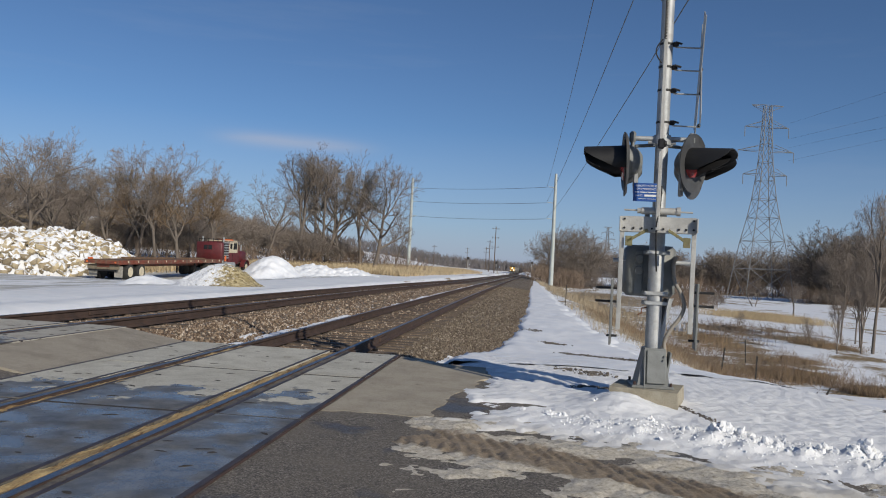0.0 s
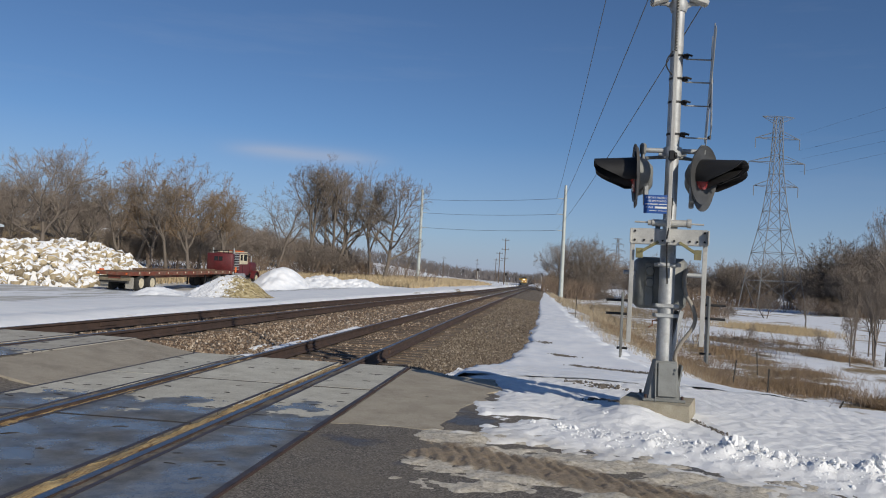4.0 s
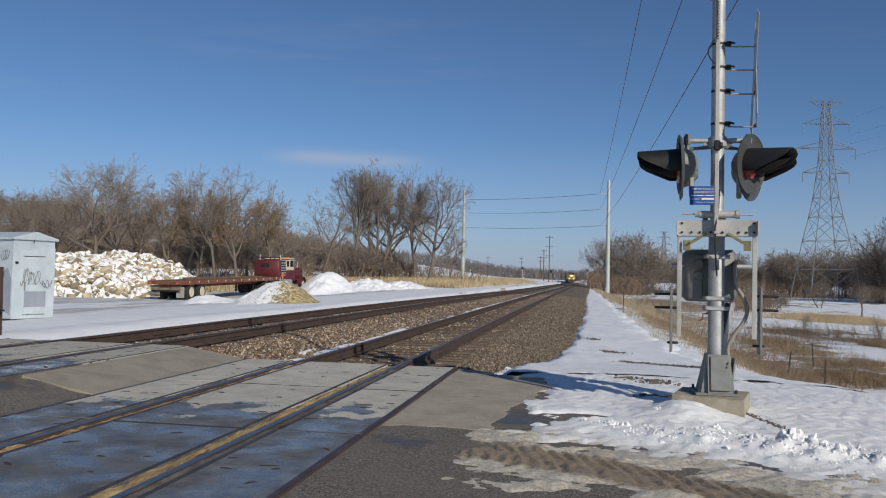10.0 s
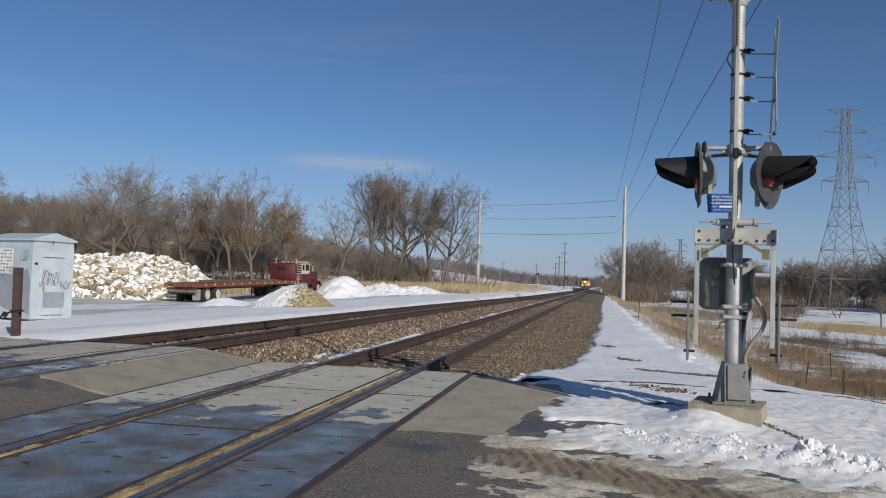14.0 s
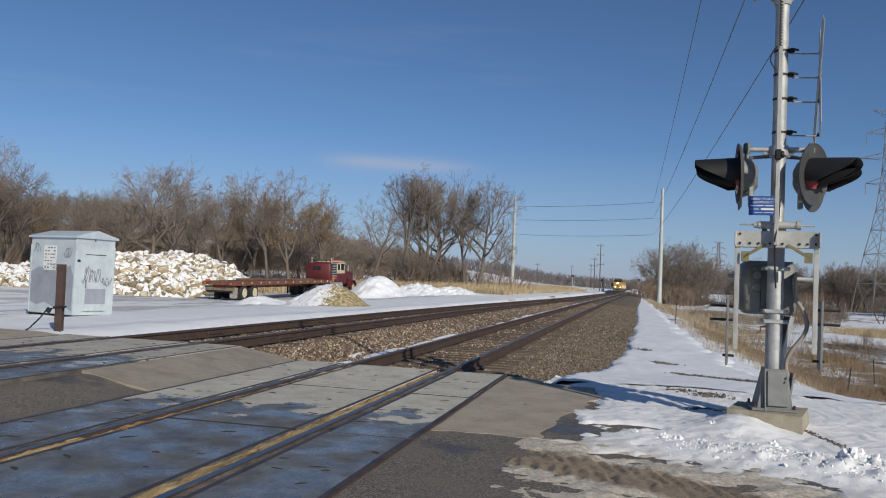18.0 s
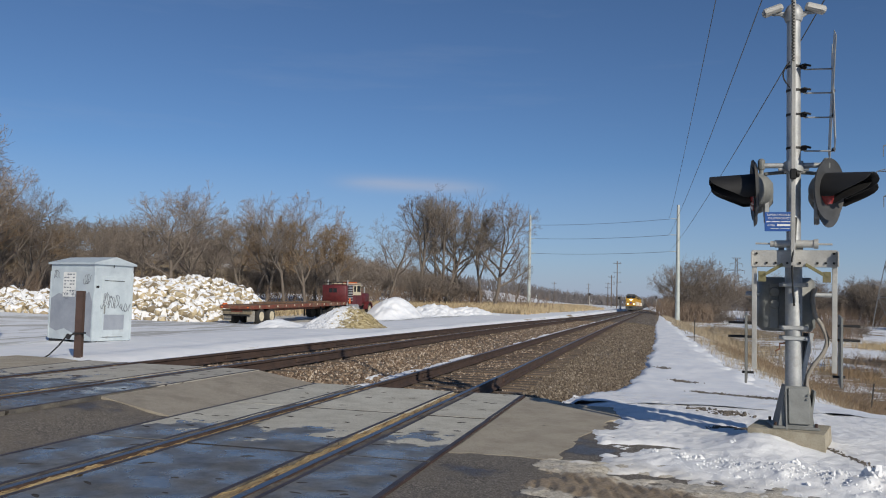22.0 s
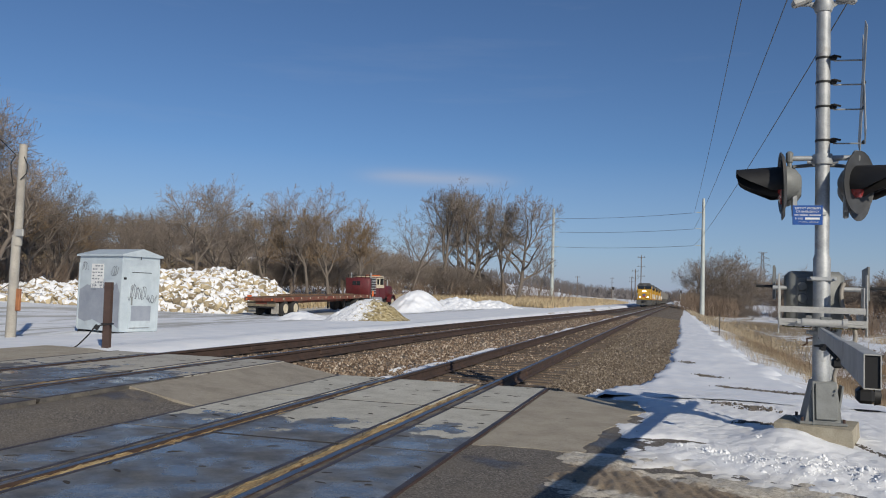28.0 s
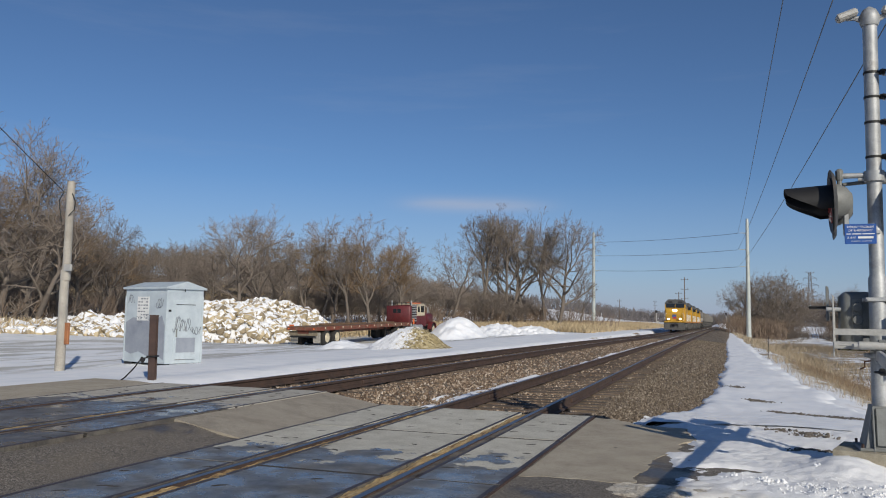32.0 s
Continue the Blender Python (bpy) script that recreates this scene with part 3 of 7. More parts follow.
def ballast_material(name, island, stops):
    ma, nt, bs, co = base(name, True)
    if island:
        v = nt.nodes.new("ShaderNodeNewGeometry").outputs["Random Per Island"]
    else:
        vo = nt.nodes.new("ShaderNodeTexVoronoi")
        vo.inputs["Scale"].default_value = 19.0
        nt.links.new(co, vo.inputs["Vector"])
        sp = nt.nodes.new("ShaderNodeSeparateColor")
        nt.links.new(vo.outputs["Color"], sp.inputs[0])
        v = sp.outputs[0]
    c = ramp(nt, v, stops)
    k = tex(nt, co, 40.0, 3.0, 0.6)
    c = mixc(nt, calc(nt, "MULTIPLY", k, 0.5), c, (0.17, 0.115, 0.08))
    nt.links.new(c, bs.inputs["Base Color"])
    bs.inputs["Roughness"].default_value = 0.92
    if island:
        bumped(nt, bs, k, 0.3, 0.01)
    else:
        bumped(nt, bs, vo.outputs["Distance"], 0.9, 0.05)
    return ma


GREYISH = [(0.0, (0.045, 0.036, 0.028)), (0.35, (0.11, 0.09, 0.066)), (0.7, (0.185, 0.155, 0.115)), (0.92, (0.29, 0.25, 0.195)), (1.0, (0.42, 0.37, 0.30))]
TANNISH = [(0.0, (0.05, 0.033, 0.024)), (0.3, (0.13, 0.088, 0.06)), (0.6, (0.26, 0.19, 0.13)), (0.85, (0.43, 0.345, 0.255)), (1.0, (0.64, 0.56, 0.47))]
BALLAST, STONE, SHOULDER = ballast_material("ballast", False, GREYISH), ballast_material("ballast_stone", True, TANNISH), ballast_material("shoulder_stone", True, GREYISH)
bed = solid("ballast_bed", bent(Geo().sheet(BAL_XS, [10.95, 11.2] + steps(ROAD_END + 0.02, 1200, 0.16, 1.022), lambda x, y: ballast_h(x, y) + 0.03 * fbm(x, y, 5.0, 2) * (1 if y < 60 else 0))),
            BALLAST, "brown crushed-stone ballast under both tracks", "ballast", kind="stuff", smooth=3)


def stones(count, y0, y1, size, seed, x0, x1):
    """Loose angular stones on the bed."""
    rnd = random.Random(seed)
    g = Geo()
    for i in range(count):
        y = y0 + (y1 - y0) * rnd.random() ** 1.3
        x = rnd.uniform(x0, x1)
        if abs(abs(x - NEAR) - GAUGE) < 0.1 or abs(abs(x - FAR) - GAUGE) < 0.1:
            continue
        z = ballast_h(x, y)
        if y < ROAD_END and x < -1.3:
            continue
        if x > along(y, TOE) + 0.12:
            continue
        r = size * rnd.uniform(0.55, 1.25)
        q = Euler((rnd.uniform(0, 6.3), rnd.uniform(0, 6.3), rnd.uniform(0, 6.3))).to_matrix()
        vs = [Vector(p) for p in ((1, 0, 0), (-1, 0, 0), (0, 1, 0), (0, -1, 0), (0, 0, 1), (0, 0, -1))]
        vs = [Vector((x, y, z + r * 0.25)) + q @ (Vector((p.x * 1.2, p.y * 0.85, p.z * 0.7)) * r * rnd.uniform(0.75, 1.2)) for p in vs]
        g.add(vs, [(0, 2, 4), (2, 1, 4), (1, 3, 4), (3, 0, 4), (2, 0, 5), (1, 2, 5), (3, 1, 5), (0, 3, 5)])
    return bent(g)


for i, (y0, y1, size, n) in enumerate(((ROAD_END - 0.35, 22, 0.030, 22000), (22, 75, 0.040, 15000))):
    solid("ballast_stones", stones(n, y0, y1, size, 3 + i, -9.6, -2.3), STONE, "loose angular brown and tan ballast stones", "ballast", kind="stuff", smooth=0)
    solid("ballast_stones", stones(n * 2 // 3, y0, y1, size * 0.9, 13 + i, -2.3, 0.3), SHOULDER, "loose grey-brown ballast stones on the shoulder", "ballast", kind="stuff", smooth=0)


def drift(x0, x1, y0, y1, seed, thick, cut):
    """Thin snow left between the rails, with ragged edges."""
    def h(x, y):
        e = min(smooth(x0, x0 + 0.25, x), 1 - smooth(x1 - 0.25, x1, x), smooth(y0, y0 + 0.6, y), 1 - smooth(y1 - 0.6, y1, y))
        return ballast_h(x, y) + thick * (fbm(x + seed, y * 0.35, 2.2) + cut) * e - (1 - e) * 0.15
    nx, ny = int((x1 - x0) / 0.05) + 1, int((y1 - y0) / 0.1) + 1
    return bent(Geo().sheet([x0 + (x1 - x0) * i / nx for i in range(nx + 1)], [y0 + (y1 - y0) * i / ny for i in range(ny + 1)], h))


for x0, x1, y0, y1, cut in ((-5.1, -4.3, 12.4, 24, 0.22), (-5.05, -4.3, 24, 75, 0.34), (-5.3, -4.9, 13, 30, -0.05), (-3.9, -2.8, 12.0, 14, -0.12), (-5.0, -4.3, 75, 240, 0.4)):
    solid("snow_strip", drift(x0, x1, y0, y1, x0 * 7, 0.075, cut), SNOW, "thin strip of old snow lying on the ballast", "snow", "snow strips", smooth=3)

# ---- road and crossing ----
def road_h(x, y):
    return -0.022 - 0.2 * smooth(ROAD_END - 0.6, ROAD_END - 0.3, y) - 0.25 * smooth(9.2, 10.5, y) * smooth(-0.8, 0.2, x) + 0.13 * (1 - smooth(-5.8, -4.95, x)) + 0.004 * fbm(x, y, 2.0)


ROAD_YS = [-60, -20, -8] + [-4 + 0.2 * i for i in range(77)]
solid("road", Geo().sheet([-1.712 + 0.2 * i for i in range(26)] + [4, 8, 20, 60], ROAD_YS, road_h), ASPHALT, "coarse grey-brown asphalt of the road", "road", kind="structure", smooth=3)
solid("road", Geo().sheet([-5.845 + 0.13 * i for i in range(8)], ROAD_YS, road_h), ASPHALT, "coarse asphalt between the two tracks", "road", kind="structure", smooth=3)
JOINTS = [ROAD_END, 8.94, 6.37, 3.80, 1.23, -1.34, -3.91, -6.48]


def panels(xc, z, mat, edges):
    """Precast slabs between and beside the rails, in rows."""
    for xa, xb in edges:
        for ya, yb in zip(JOINTS[1:], JOINTS[:-1]):
            g = Geo().box((0, 0, -0.1), (xb - xa, yb - ya - 0.045, 0.2), ch=0.003)
            ob = new("concrete_panel", g.mesh("concrete_panel", mat))
            ob.parent = crossing
            ob.matrix_basis = pose((xa + xb) / 2, (ya + yb) / 2, z - 0.008 + random.uniform(-0.004, 0.003), random.uniform(-0.12, 0.12), random.uniform(-0.2, 0.2), 0)
            if yb < 2:
                continue
            for s in (-1, 1):
                e = new("steel_edge", EDGE)
                e.parent = ob
                e.matrix_basis = pose(s * ((xb - xa) / 2 - 0.0215), 0, 0.001)
            for k in range(7):
                h = new("lifting_pocket", POCKET)
                h.parent = ob
                h.matrix_basis = pose((-1, 1, -1, 1, 0.2, -1, 1)[k] * (xb - xa) * random.uniform(0.14, 0.40), (-0.85, -0.5, 0.4, 0.85, 0.0, -0.1, 0.2)[k] + random.uniform(-0.2, 0.2), 0.0005, 0, 0, random.uniform(40, 140)) @ Matrix.Diagonal((random.uniform(0.8, 1.7), random.uniform(0.5, 1.4), 1, 1))


POCKET = Geo().lathe([(0.028, -0.01), (0.028, 0.001), (0.0, 0.0012)], (0, 0, 0), (0, 0, 1), 8)
POCKET.v = [(x * (0.5 + 0.25 * math.sin(9 * y + i)), y * 1.9, z) for i, (x, y, z) in enumerate(POCKET.v)]
POCKET = POCKET.mesh("lifting_pocket", JOINTMUD)
EDGE = Geo().box((0, 0, -0.005), (0.040, 2.50, 0.013)).mesh("steel_edge", WETSTEEL)
crossing = thing("level_crossing", Matrix(), "level crossing of precast concrete panels, partly wet", "level crossing", kind="structure")
panels(NEAR, 0.0, PANEL, ((-4.92, -4.18), (-3.96, -2.74), (-2.47, -1.72)))
panels(FAR, FARZ, PANEL_FAR, ((-8.95, -8.21), (-7.99, -6.78), (-6.50, -5.85)))
for xc, zc in ((NEAR, 0.0), (FAR, FARZ)):
    for s in (-1, 1):
        xa = xc + s * GAUGE
        lo, hi = sorted((xa - s * 0.036, xa - s * 0.174))
        part("flangeway_filler", Geo().sheet([lo + (hi - lo) * i / 8 for i in range(9)], [-6.6 + 0.035 * i for i in range(516)], lambda x, y, zc=zc: zc - 0.022 + 0.020 * fbm(x * 5, y, 3.2) + 0.010 * fbm(x, y, 21.0, 2)), MUDRUST, crossing, "rusty ochre mud packed beside the rail", 3)
        lo, hi = sorted((xa + s * 0.034, xa + s * 0.105))
        part("flangeway_filler", Geo().sheet([lo + (hi - lo) * i / 5 for i in range(6)], [-6.6 + 0.035 * i for i in range(516)], lambda x, y, zc=zc: zc - 0.009 + 0.012 * fbm(x * 4, y + 9, 3.0) + 0.006 * fbm(x, y, 19.0, 2)), FILLER, crossing, "dark filler strip beside the rail", 3)
part("crossing_bed", Geo().box((NEAR, 2.4, -0.2), (3.1, 17.9, 0.1)).box((FAR, 2.4, -0.06), (3.1, 17.9, 0.1)), JOINTMUD, crossing, "dark damp bed below the panels")
for y in JOINTS[1:6]:
    for xa, xb, zt in ((-4.92, -4.18, 0.0), (-3.96, -2.74, 0.0), (-2.47, -1.72, 0.0), (-8.95, -8.21, FARZ), (-7.99, -6.78, FARZ), (-6.50, -5.85, FARZ)):
        part("joint_filler", Geo().box(((xa + xb) / 2, y, zt - 0.0235), (xb - xa, 0.047, 0.024)), JOINTMUD, crossing, "dark mud in the joint")
part("edge_angle", Geo().box((-1.708, 2.4, -0.03), (0.012, 18, 0.05)), DARKRUST, crossing, "rusty steel edge")
apron_poly = [(-1.68, 6.92), (-1.2, 6.9), (-0.82, 6.95), (-0.70, 7.5), (-0.66, 8.1), (-0.45, 9.0), (-0.38, 10.2), (-0.55, 10.75), (-1.0, 10.85), (-1.35, 11.2), (-1.68, 11.42)]
ragged = []
for (ax_, ay_), (bx_, by_) in zip(apron_poly, apron_poly[1:] + apron_poly[:1]):
    for k in range(12):
        jx, jy = ax_ + (bx_ - ax_) * k / 12, ay_ + (by_ - ay_) * k / 12
        j = 0.0 if ax_ < -1.6 and bx_ < -1.6 else 0.12
        ragged.append((jx + j * fbm(jx, jy, 2.5), jy + j * fbm(jx + 7, jy, 2.5)))
part("apron_slab", Geo().extrude(ragged, -0.2, -0.0190), APRON, crossing, "buff concrete apron beside the rails", 0.3)
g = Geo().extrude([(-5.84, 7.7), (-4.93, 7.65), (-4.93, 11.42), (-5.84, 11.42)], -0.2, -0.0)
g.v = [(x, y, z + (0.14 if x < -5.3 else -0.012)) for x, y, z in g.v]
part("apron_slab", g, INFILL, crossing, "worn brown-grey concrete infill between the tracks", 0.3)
part("apron_slab", Geo().extrude([(-10.6, 6.0), (-8.97, 6.0), (-8.97, 11.3), (-9.6, 11.6), (-10.6, 11.7)], -0.2, FARZ - 0.01), APRON, crossing, "worn concrete approach slab", 0.3)


# ---- roadside snow ----
BANK_LEFT = [(4.0, -0.95), (6.75, -0.92), (6.95, -0.42), (7.6, -0.25), (8.1, -0.4), (8.4, -0.64), (8.9, -0.4), (9.8, -0.2), (10.6, -0.35), (11.3, -0.75), (15.0, -0.75)]


def bank_edge(x, y):
    """How far a place lies inside the white snow bank."""
    d1 = (y - (6.5 - 0.35 * x - 0.22 * x * x)) * 0.85
    left = BANK_LEFT[-1][1]
    for (ya, xa), (yb, xb) in zip(BANK_LEFT[:-1], BANK_LEFT[1:]):
        if ya <= y <= yb:
            left = xa + (xb - xa) * (y - ya) / (yb - ya)
    return min(d1, (x - left) * 0.9)


def bank_h(x, y):
    d = bank_edge(x, y) + 0.22 * fbm(x, y, 2.2) + 0.10 * fbm(x, y, 7.0)
    gl = gh(max(x, -0.05), y)
    z = -0.03 + (gl + 0.06) * smooth(9, 13, y) if y > 9 else -0.03
    z = min(z, gl + 0.02) if x > 2.2 else z
    rid = math.exp(-((y - (7.3 - 0.43 * x)) / 0.26) ** 2) * smooth(0.2, 1.1, x)
    chop = 0.05 + 0.10 * max(0.0, fbm(x, y, 4.0, 3)) + 0.05 * abs(fbm(x, y, 14.0, 2))
    crust = 0.014 * fbm(x, y, 12, 3) + 0.012 * fbm(x, y, 5, 2) * (1 - 0.75 * smooth(7.6, 8.4, y + 0.43 * x))
    track = -0.03 * math.exp(-((y - (6.75 - 0.5 * x)) / 0.2) ** 2) * smooth(-0.2, 0.5, x)
    hollow = -0.14 * math.exp(-((x - 0.06) / 0.20) ** 2 - ((y - 7.88) / 0.11) ** 2)
    hollow -= 0.14 * math.exp(-((y - (9.92 - 0.82 * x + 0.06 * math.sin(7 * x))) / 0.11) ** 2) * smooth(-0.3, 0.0, x) * (1 - smooth(0.55, 0.8, x))
    foot = 0.14 * math.exp(-((x - 1.0) / 0.34) ** 2 - ((y - 8.05) / 0.42) ** 2)
    return z + min(0.04, max(-0.12, d * 0.2)) + rid * chop + crust + track + hollow + foot


solid("snow_bank", Geo().sheet([-1.3 + 0.03 * i for i in range(262)], [4.4 + 0.03 * i for i in range(155)] + [9.05 + 0.06 * i for i in range(90)], bank_h), SNOW_BANK, "ploughed crusty snow along the road edge", "snow", kind="structure", smooth=3)


def snow_clods():
    """Broken lumps of ploughed snow along the ridge, and crumbs over the crust."""
    rnd = random.Random(21)
    g = Geo()
    for i in range(3600):
        x = rnd.uniform(-0.2, 4.2)
        on = rnd.random() < 0.72
        y = 7.3 - 0.43 * x + (rnd.gauss(0, 0.17) if on else rnd.uniform(-0.9, 0.8))
        if bank_edge(x, y) < 0.03 or (on and rnd.random() > smooth(-0.2, 1.4, x)):
            continue
        r = rnd.uniform(0.004, 0.012) if rnd.random() < 0.985 else rnd.uniform(0.014, 0.03)
        r *= 1.0 if on else 0.6
        clod(g, (x, y, bank_h(x, y)), r, rnd)
    for x, y, r in ((1.69, 6.70, 0.10), (1.78, 6.62, 0.07), (1.62, 6.78, 0.06), (1.92, 6.38, 0.075), (0.3, 7.35, 0.05), (0.42, 7.3, 0.035), (1.15, 7.05, 0.05), (2.3, 6.3, 0.07), (2.6, 6.2, 0.08), (0.05, 7.5, 0.03), (0.75, 7.9, 0.03)):
        for k in range(int(10 + 160 * r)):
            a, b = x + rnd.gauss(0, 0.55 * r), y + rnd.gauss(0, 0.5 * r)
            up_ = max(0.0, 1 - math.hypot(a - x, b - y) / (1.3 * r))
            clod(g, (a, b, bank_h(a, b) + 0.75 * r * up_ * rnd.random()), r * rnd.uniform(0.22, 0.48), rnd)
    return g


def clod(g, p, r, rnd):
    q = Euler((rnd.uniform(0, 6.3), rnd.uniform(0, 6.3), rnd.uniform(0, 6.3))).to_matrix()
    ph = (1 + 5 ** 0.5) / 2
    vs = [(-1, ph, 0), (1, ph, 0), (-1, -ph, 0), (1, -ph, 0), (0, -1, ph), (0, 1, ph), (0, -1, -ph), (0, 1, -ph), (ph, 0, -1), (ph, 0, 1), (-ph, 0, -1), (-ph, 0, 1)]
    fs = [(0, 11, 5), (0, 5, 1), (0, 1, 7), (0, 7, 10), (0, 10, 11), (1, 5, 9), (5, 11, 4), (11, 10, 2), (10, 7, 6), (7, 1, 8), (3, 9, 4), (3, 4, 2), (3, 2, 6), (3, 6, 8), (3, 8, 9), (4, 9, 5), (2, 4, 11), (6, 2, 10), (8, 6, 7), (9, 8, 1)]
    g.add([Vector(p) + q @ Vector((a[0] * 1.1, a[1] * 0.85, a[2] * 0.75)) * (r / 1.7) * rnd.uniform(0.7, 1.2) for a in vs], fs)


solid("snow_clods", snow_clods(), SNOW_BANK, "broken clods of ploughed snow along a ridge", "snow", kind="stuff", smooth=0)
GRIT = plain("dark_grit", (0.16, 0.14, 0.12), (0.07, 0.06, 0.05), 0.9, scale=9, fine=60, bump=0.4, world=True)


def grit_line(pts, width, count, r0, r1, seed):
    """A ragged line or patch of bare grit where the snow has melted."""
    rnd = random.Random(seed)
    g = Geo()
    for i in range(count):
        k = rnd.randrange(len(pts) - 1)
        u = rnd.random()
        (ax, ay), (bx, by) = pts[k], pts[k + 1]
        x, y = ax + (bx - ax) * u + rnd.gauss(0, width), ay + (by - ay) * u + rnd.gauss(0, width)
        z = bank_h(x, y) if y < 14 else verge_h(x, y)
        clod(g, (x, y, z), rnd.uniform(r0, r1), rnd)
    return g


def verge_h(x, y):
    """Snow beside the ballast: it ends raggedly at the stones and in the grass."""
    n = fbm(x, y, 5.0)
    z = gh(max(x, -0.05), y) + 0.08 + 0.015 * fbm(x, y, 0.9) + 0.02 * fbm(x, y, 3.0, 3)
    z -= 0.32 * smooth(-0.45, 0.45, x - along(y, VERGE_END) + 0.4 * fbm(x * 0.6, y * 0.8, 0.9) + 0.12 * n)
    return z - 0.3 * (1 - smooth(-0.16, 0.16, x - along(y, TOE) + 0.02 + 0.14 * fbm(x, y * 0.7, 1.1) + 0.14 * n))


solid("bare_grit", grit_line([(0.2, 9.75), (0.54, 9.45), (0.8, 9.38), (1.1, 9.2), (1.15, 8.75)], 0.022, 420, 0.005, 0.014, 1), GRIT, "dark grit bared along a melt line in the snow", "grit", kind="stuff", smooth=0)
solid("bare_grit", grit_line([(1.62, 8.30), (1.72, 7.88), (1.81, 7.5), (1.95, 7.2)], 0.022, 200, 0.005, 0.013, 2), GRIT, "dark grit bared along a melt line in the snow", "grit", kind="stuff", smooth=0)
for i, (x, y, lx, ly, n) in enumerate(((0.78, 19.5, 0.25, -0.3, 150), (1.15, 16.0, 0.32, -0.5, 260), (1.85, 14.9, 0.3, -0.4, 200), (0.35, 23.5, 0.15, -0.4, 80), (0.95, 10.6, 0.12, -0.08, 60), (1.0, 10.4, 0.2, -0.1, 40), (0.62, 10.85, 0.1, -0.05, 40))):
    solid("bare_grit", grit_line([(x - lx, y - ly), (x, y), (x + lx, y + ly)], 0.06 + 0.01 * y / 10, n, 0.010, 0.028, 10 + i), GRIT, "patch of dark gravel showing through the snow", "grit", kind="stuff", smooth=0)


rnd = random.Random(31)
gd = Geo()
for i in range(230):
    x, y = rnd.uniform(-1.6, -0.25), rnd.gauss(11.5, 0.16)
    clod(gd, (x, y, rnd.uniform(-0.22, -0.12)), rnd.uniform(0.025, 0.06), rnd)
for i in range(420):
    x, y = rnd.uniform(-3.95, -2.68), 11.6 + abs(rnd.gauss(0, 0.45))
    clod(gd, (x, y, ballast_h(x, y) + 0.01), rnd.uniform(0.02, 0.045), rnd)
solid("dark_rubble", gd, JOINTMUD, "dark muddy rubble at the end of the apron", "rubble", kind="stuff", smooth=0)


def slush_material():
    """Brown mud pressed by a tyre, between off-white gritty crusts."""
    ma, nt, bs, co = base("gritty_slush_and_mud", True)
    sp = nt.nodes.new("ShaderNodeSeparateXYZ")
    nt.links.new(co, sp.inputs[0])
    x, y = sp.outputs[0], sp.outputs[1]
    v = calc(nt, "ADD", calc(nt, "SUBTRACT", y, 5.78), calc(nt, "ADD", calc(nt, "MULTIPLY", x, 0.5), calc(nt, "MULTIPLY", calc(nt, "MULTIPLY", x, x), 0.12)))
    n1, n2, n3 = tex(nt, co, 7.0, 7.0, 0.7), tex(nt, co, 30.0, 6.0, 0.75), tex(nt, co, 120.0, 2.0, 0.6)
    k = calc(nt, "ADD", calc(nt, "ABSOLUTE", v), calc(nt, "MULTIPLY_ADD", n1, 0.32, -0.16))
    white = ramp(nt, n2, [(0.34, (0.28, 0.24, 0.18)), (0.48, (0.51, 0.46, 0.375)), (0.64, (0.68, 0.63, 0.55))])
    mud = ramp(nt, n2, [(0.35, (0.19, 0.145, 0.098)), (0.65, (0.36, 0.285, 0.20))])
    nt.links.new(mixc(nt, ramp(nt, k, [(0.27, (0, 0, 0)), (0.36, (1, 1, 1))]), mud, white), bs.inputs["Base Color"])
    bs.inputs["Roughness"].default_value = 0.7
    bumped(nt, bs, calc(nt, "ADD", n2, calc(nt, "MULTIPLY", n3, 0.5)), 0.9, 0.012)
    return ma


def slush_h(x, y):
    v = y - (5.78 - 0.5 * x - 0.12 * x * x)
    u = x + 0.25 * y + 0.02 * fbm(x, y, 5.0)
    lug = math.tanh(3 * math.sin(u * 60 + 7 * abs(v)) + 4.5 * fbm(x, y, 5.0, 3) + 0.5) * (1 if abs(v) > 0.05 else 0.2)
    mud = 1 - smooth(0.24, 0.36, abs(v + 0.05 * fbm(x, y, 3.0)))
    lip = 0.028 * math.exp(-((abs(v) - 0.36) / 0.07) ** 2)
    patch_ = 0.034 * fbm(x * 0.8, y * 1.3, 2.2) + 0.012 * fbm(x, y, 9.0) + 0.022 * smooth(0.2, 0.5, v)
    z = -0.024 + lip * (0.6 + 0.8 * fbm(x, y, 3.0)) + (1 - mud) * patch_ + mud * (0.013 + 0.009 * lug + 0.007 * fbm(x, y, 6.0) + 0.004 * fbm(x, y, 16.0))
    z -= 0.10 * (1 - smooth(-1.15, -0.75, x + 0.3 * fbm(x, y, 2.2))) + 0.05 * (1 - smooth(-1.9, -1.0, v + 0.5 * fbm(x, y, 1.3))) + 0.02 * smooth(0.85, 1.1, v)
    return z


solid("muddy_slush", Geo().sheet([-1.25 + 0.018 * i for i in range(285)], [3.95 + 0.018 * i for i in range(168)], slush_h), slush_material(), "brown mud with tyre marks between gritty slush", "slush", kind="stuff", smooth=3)


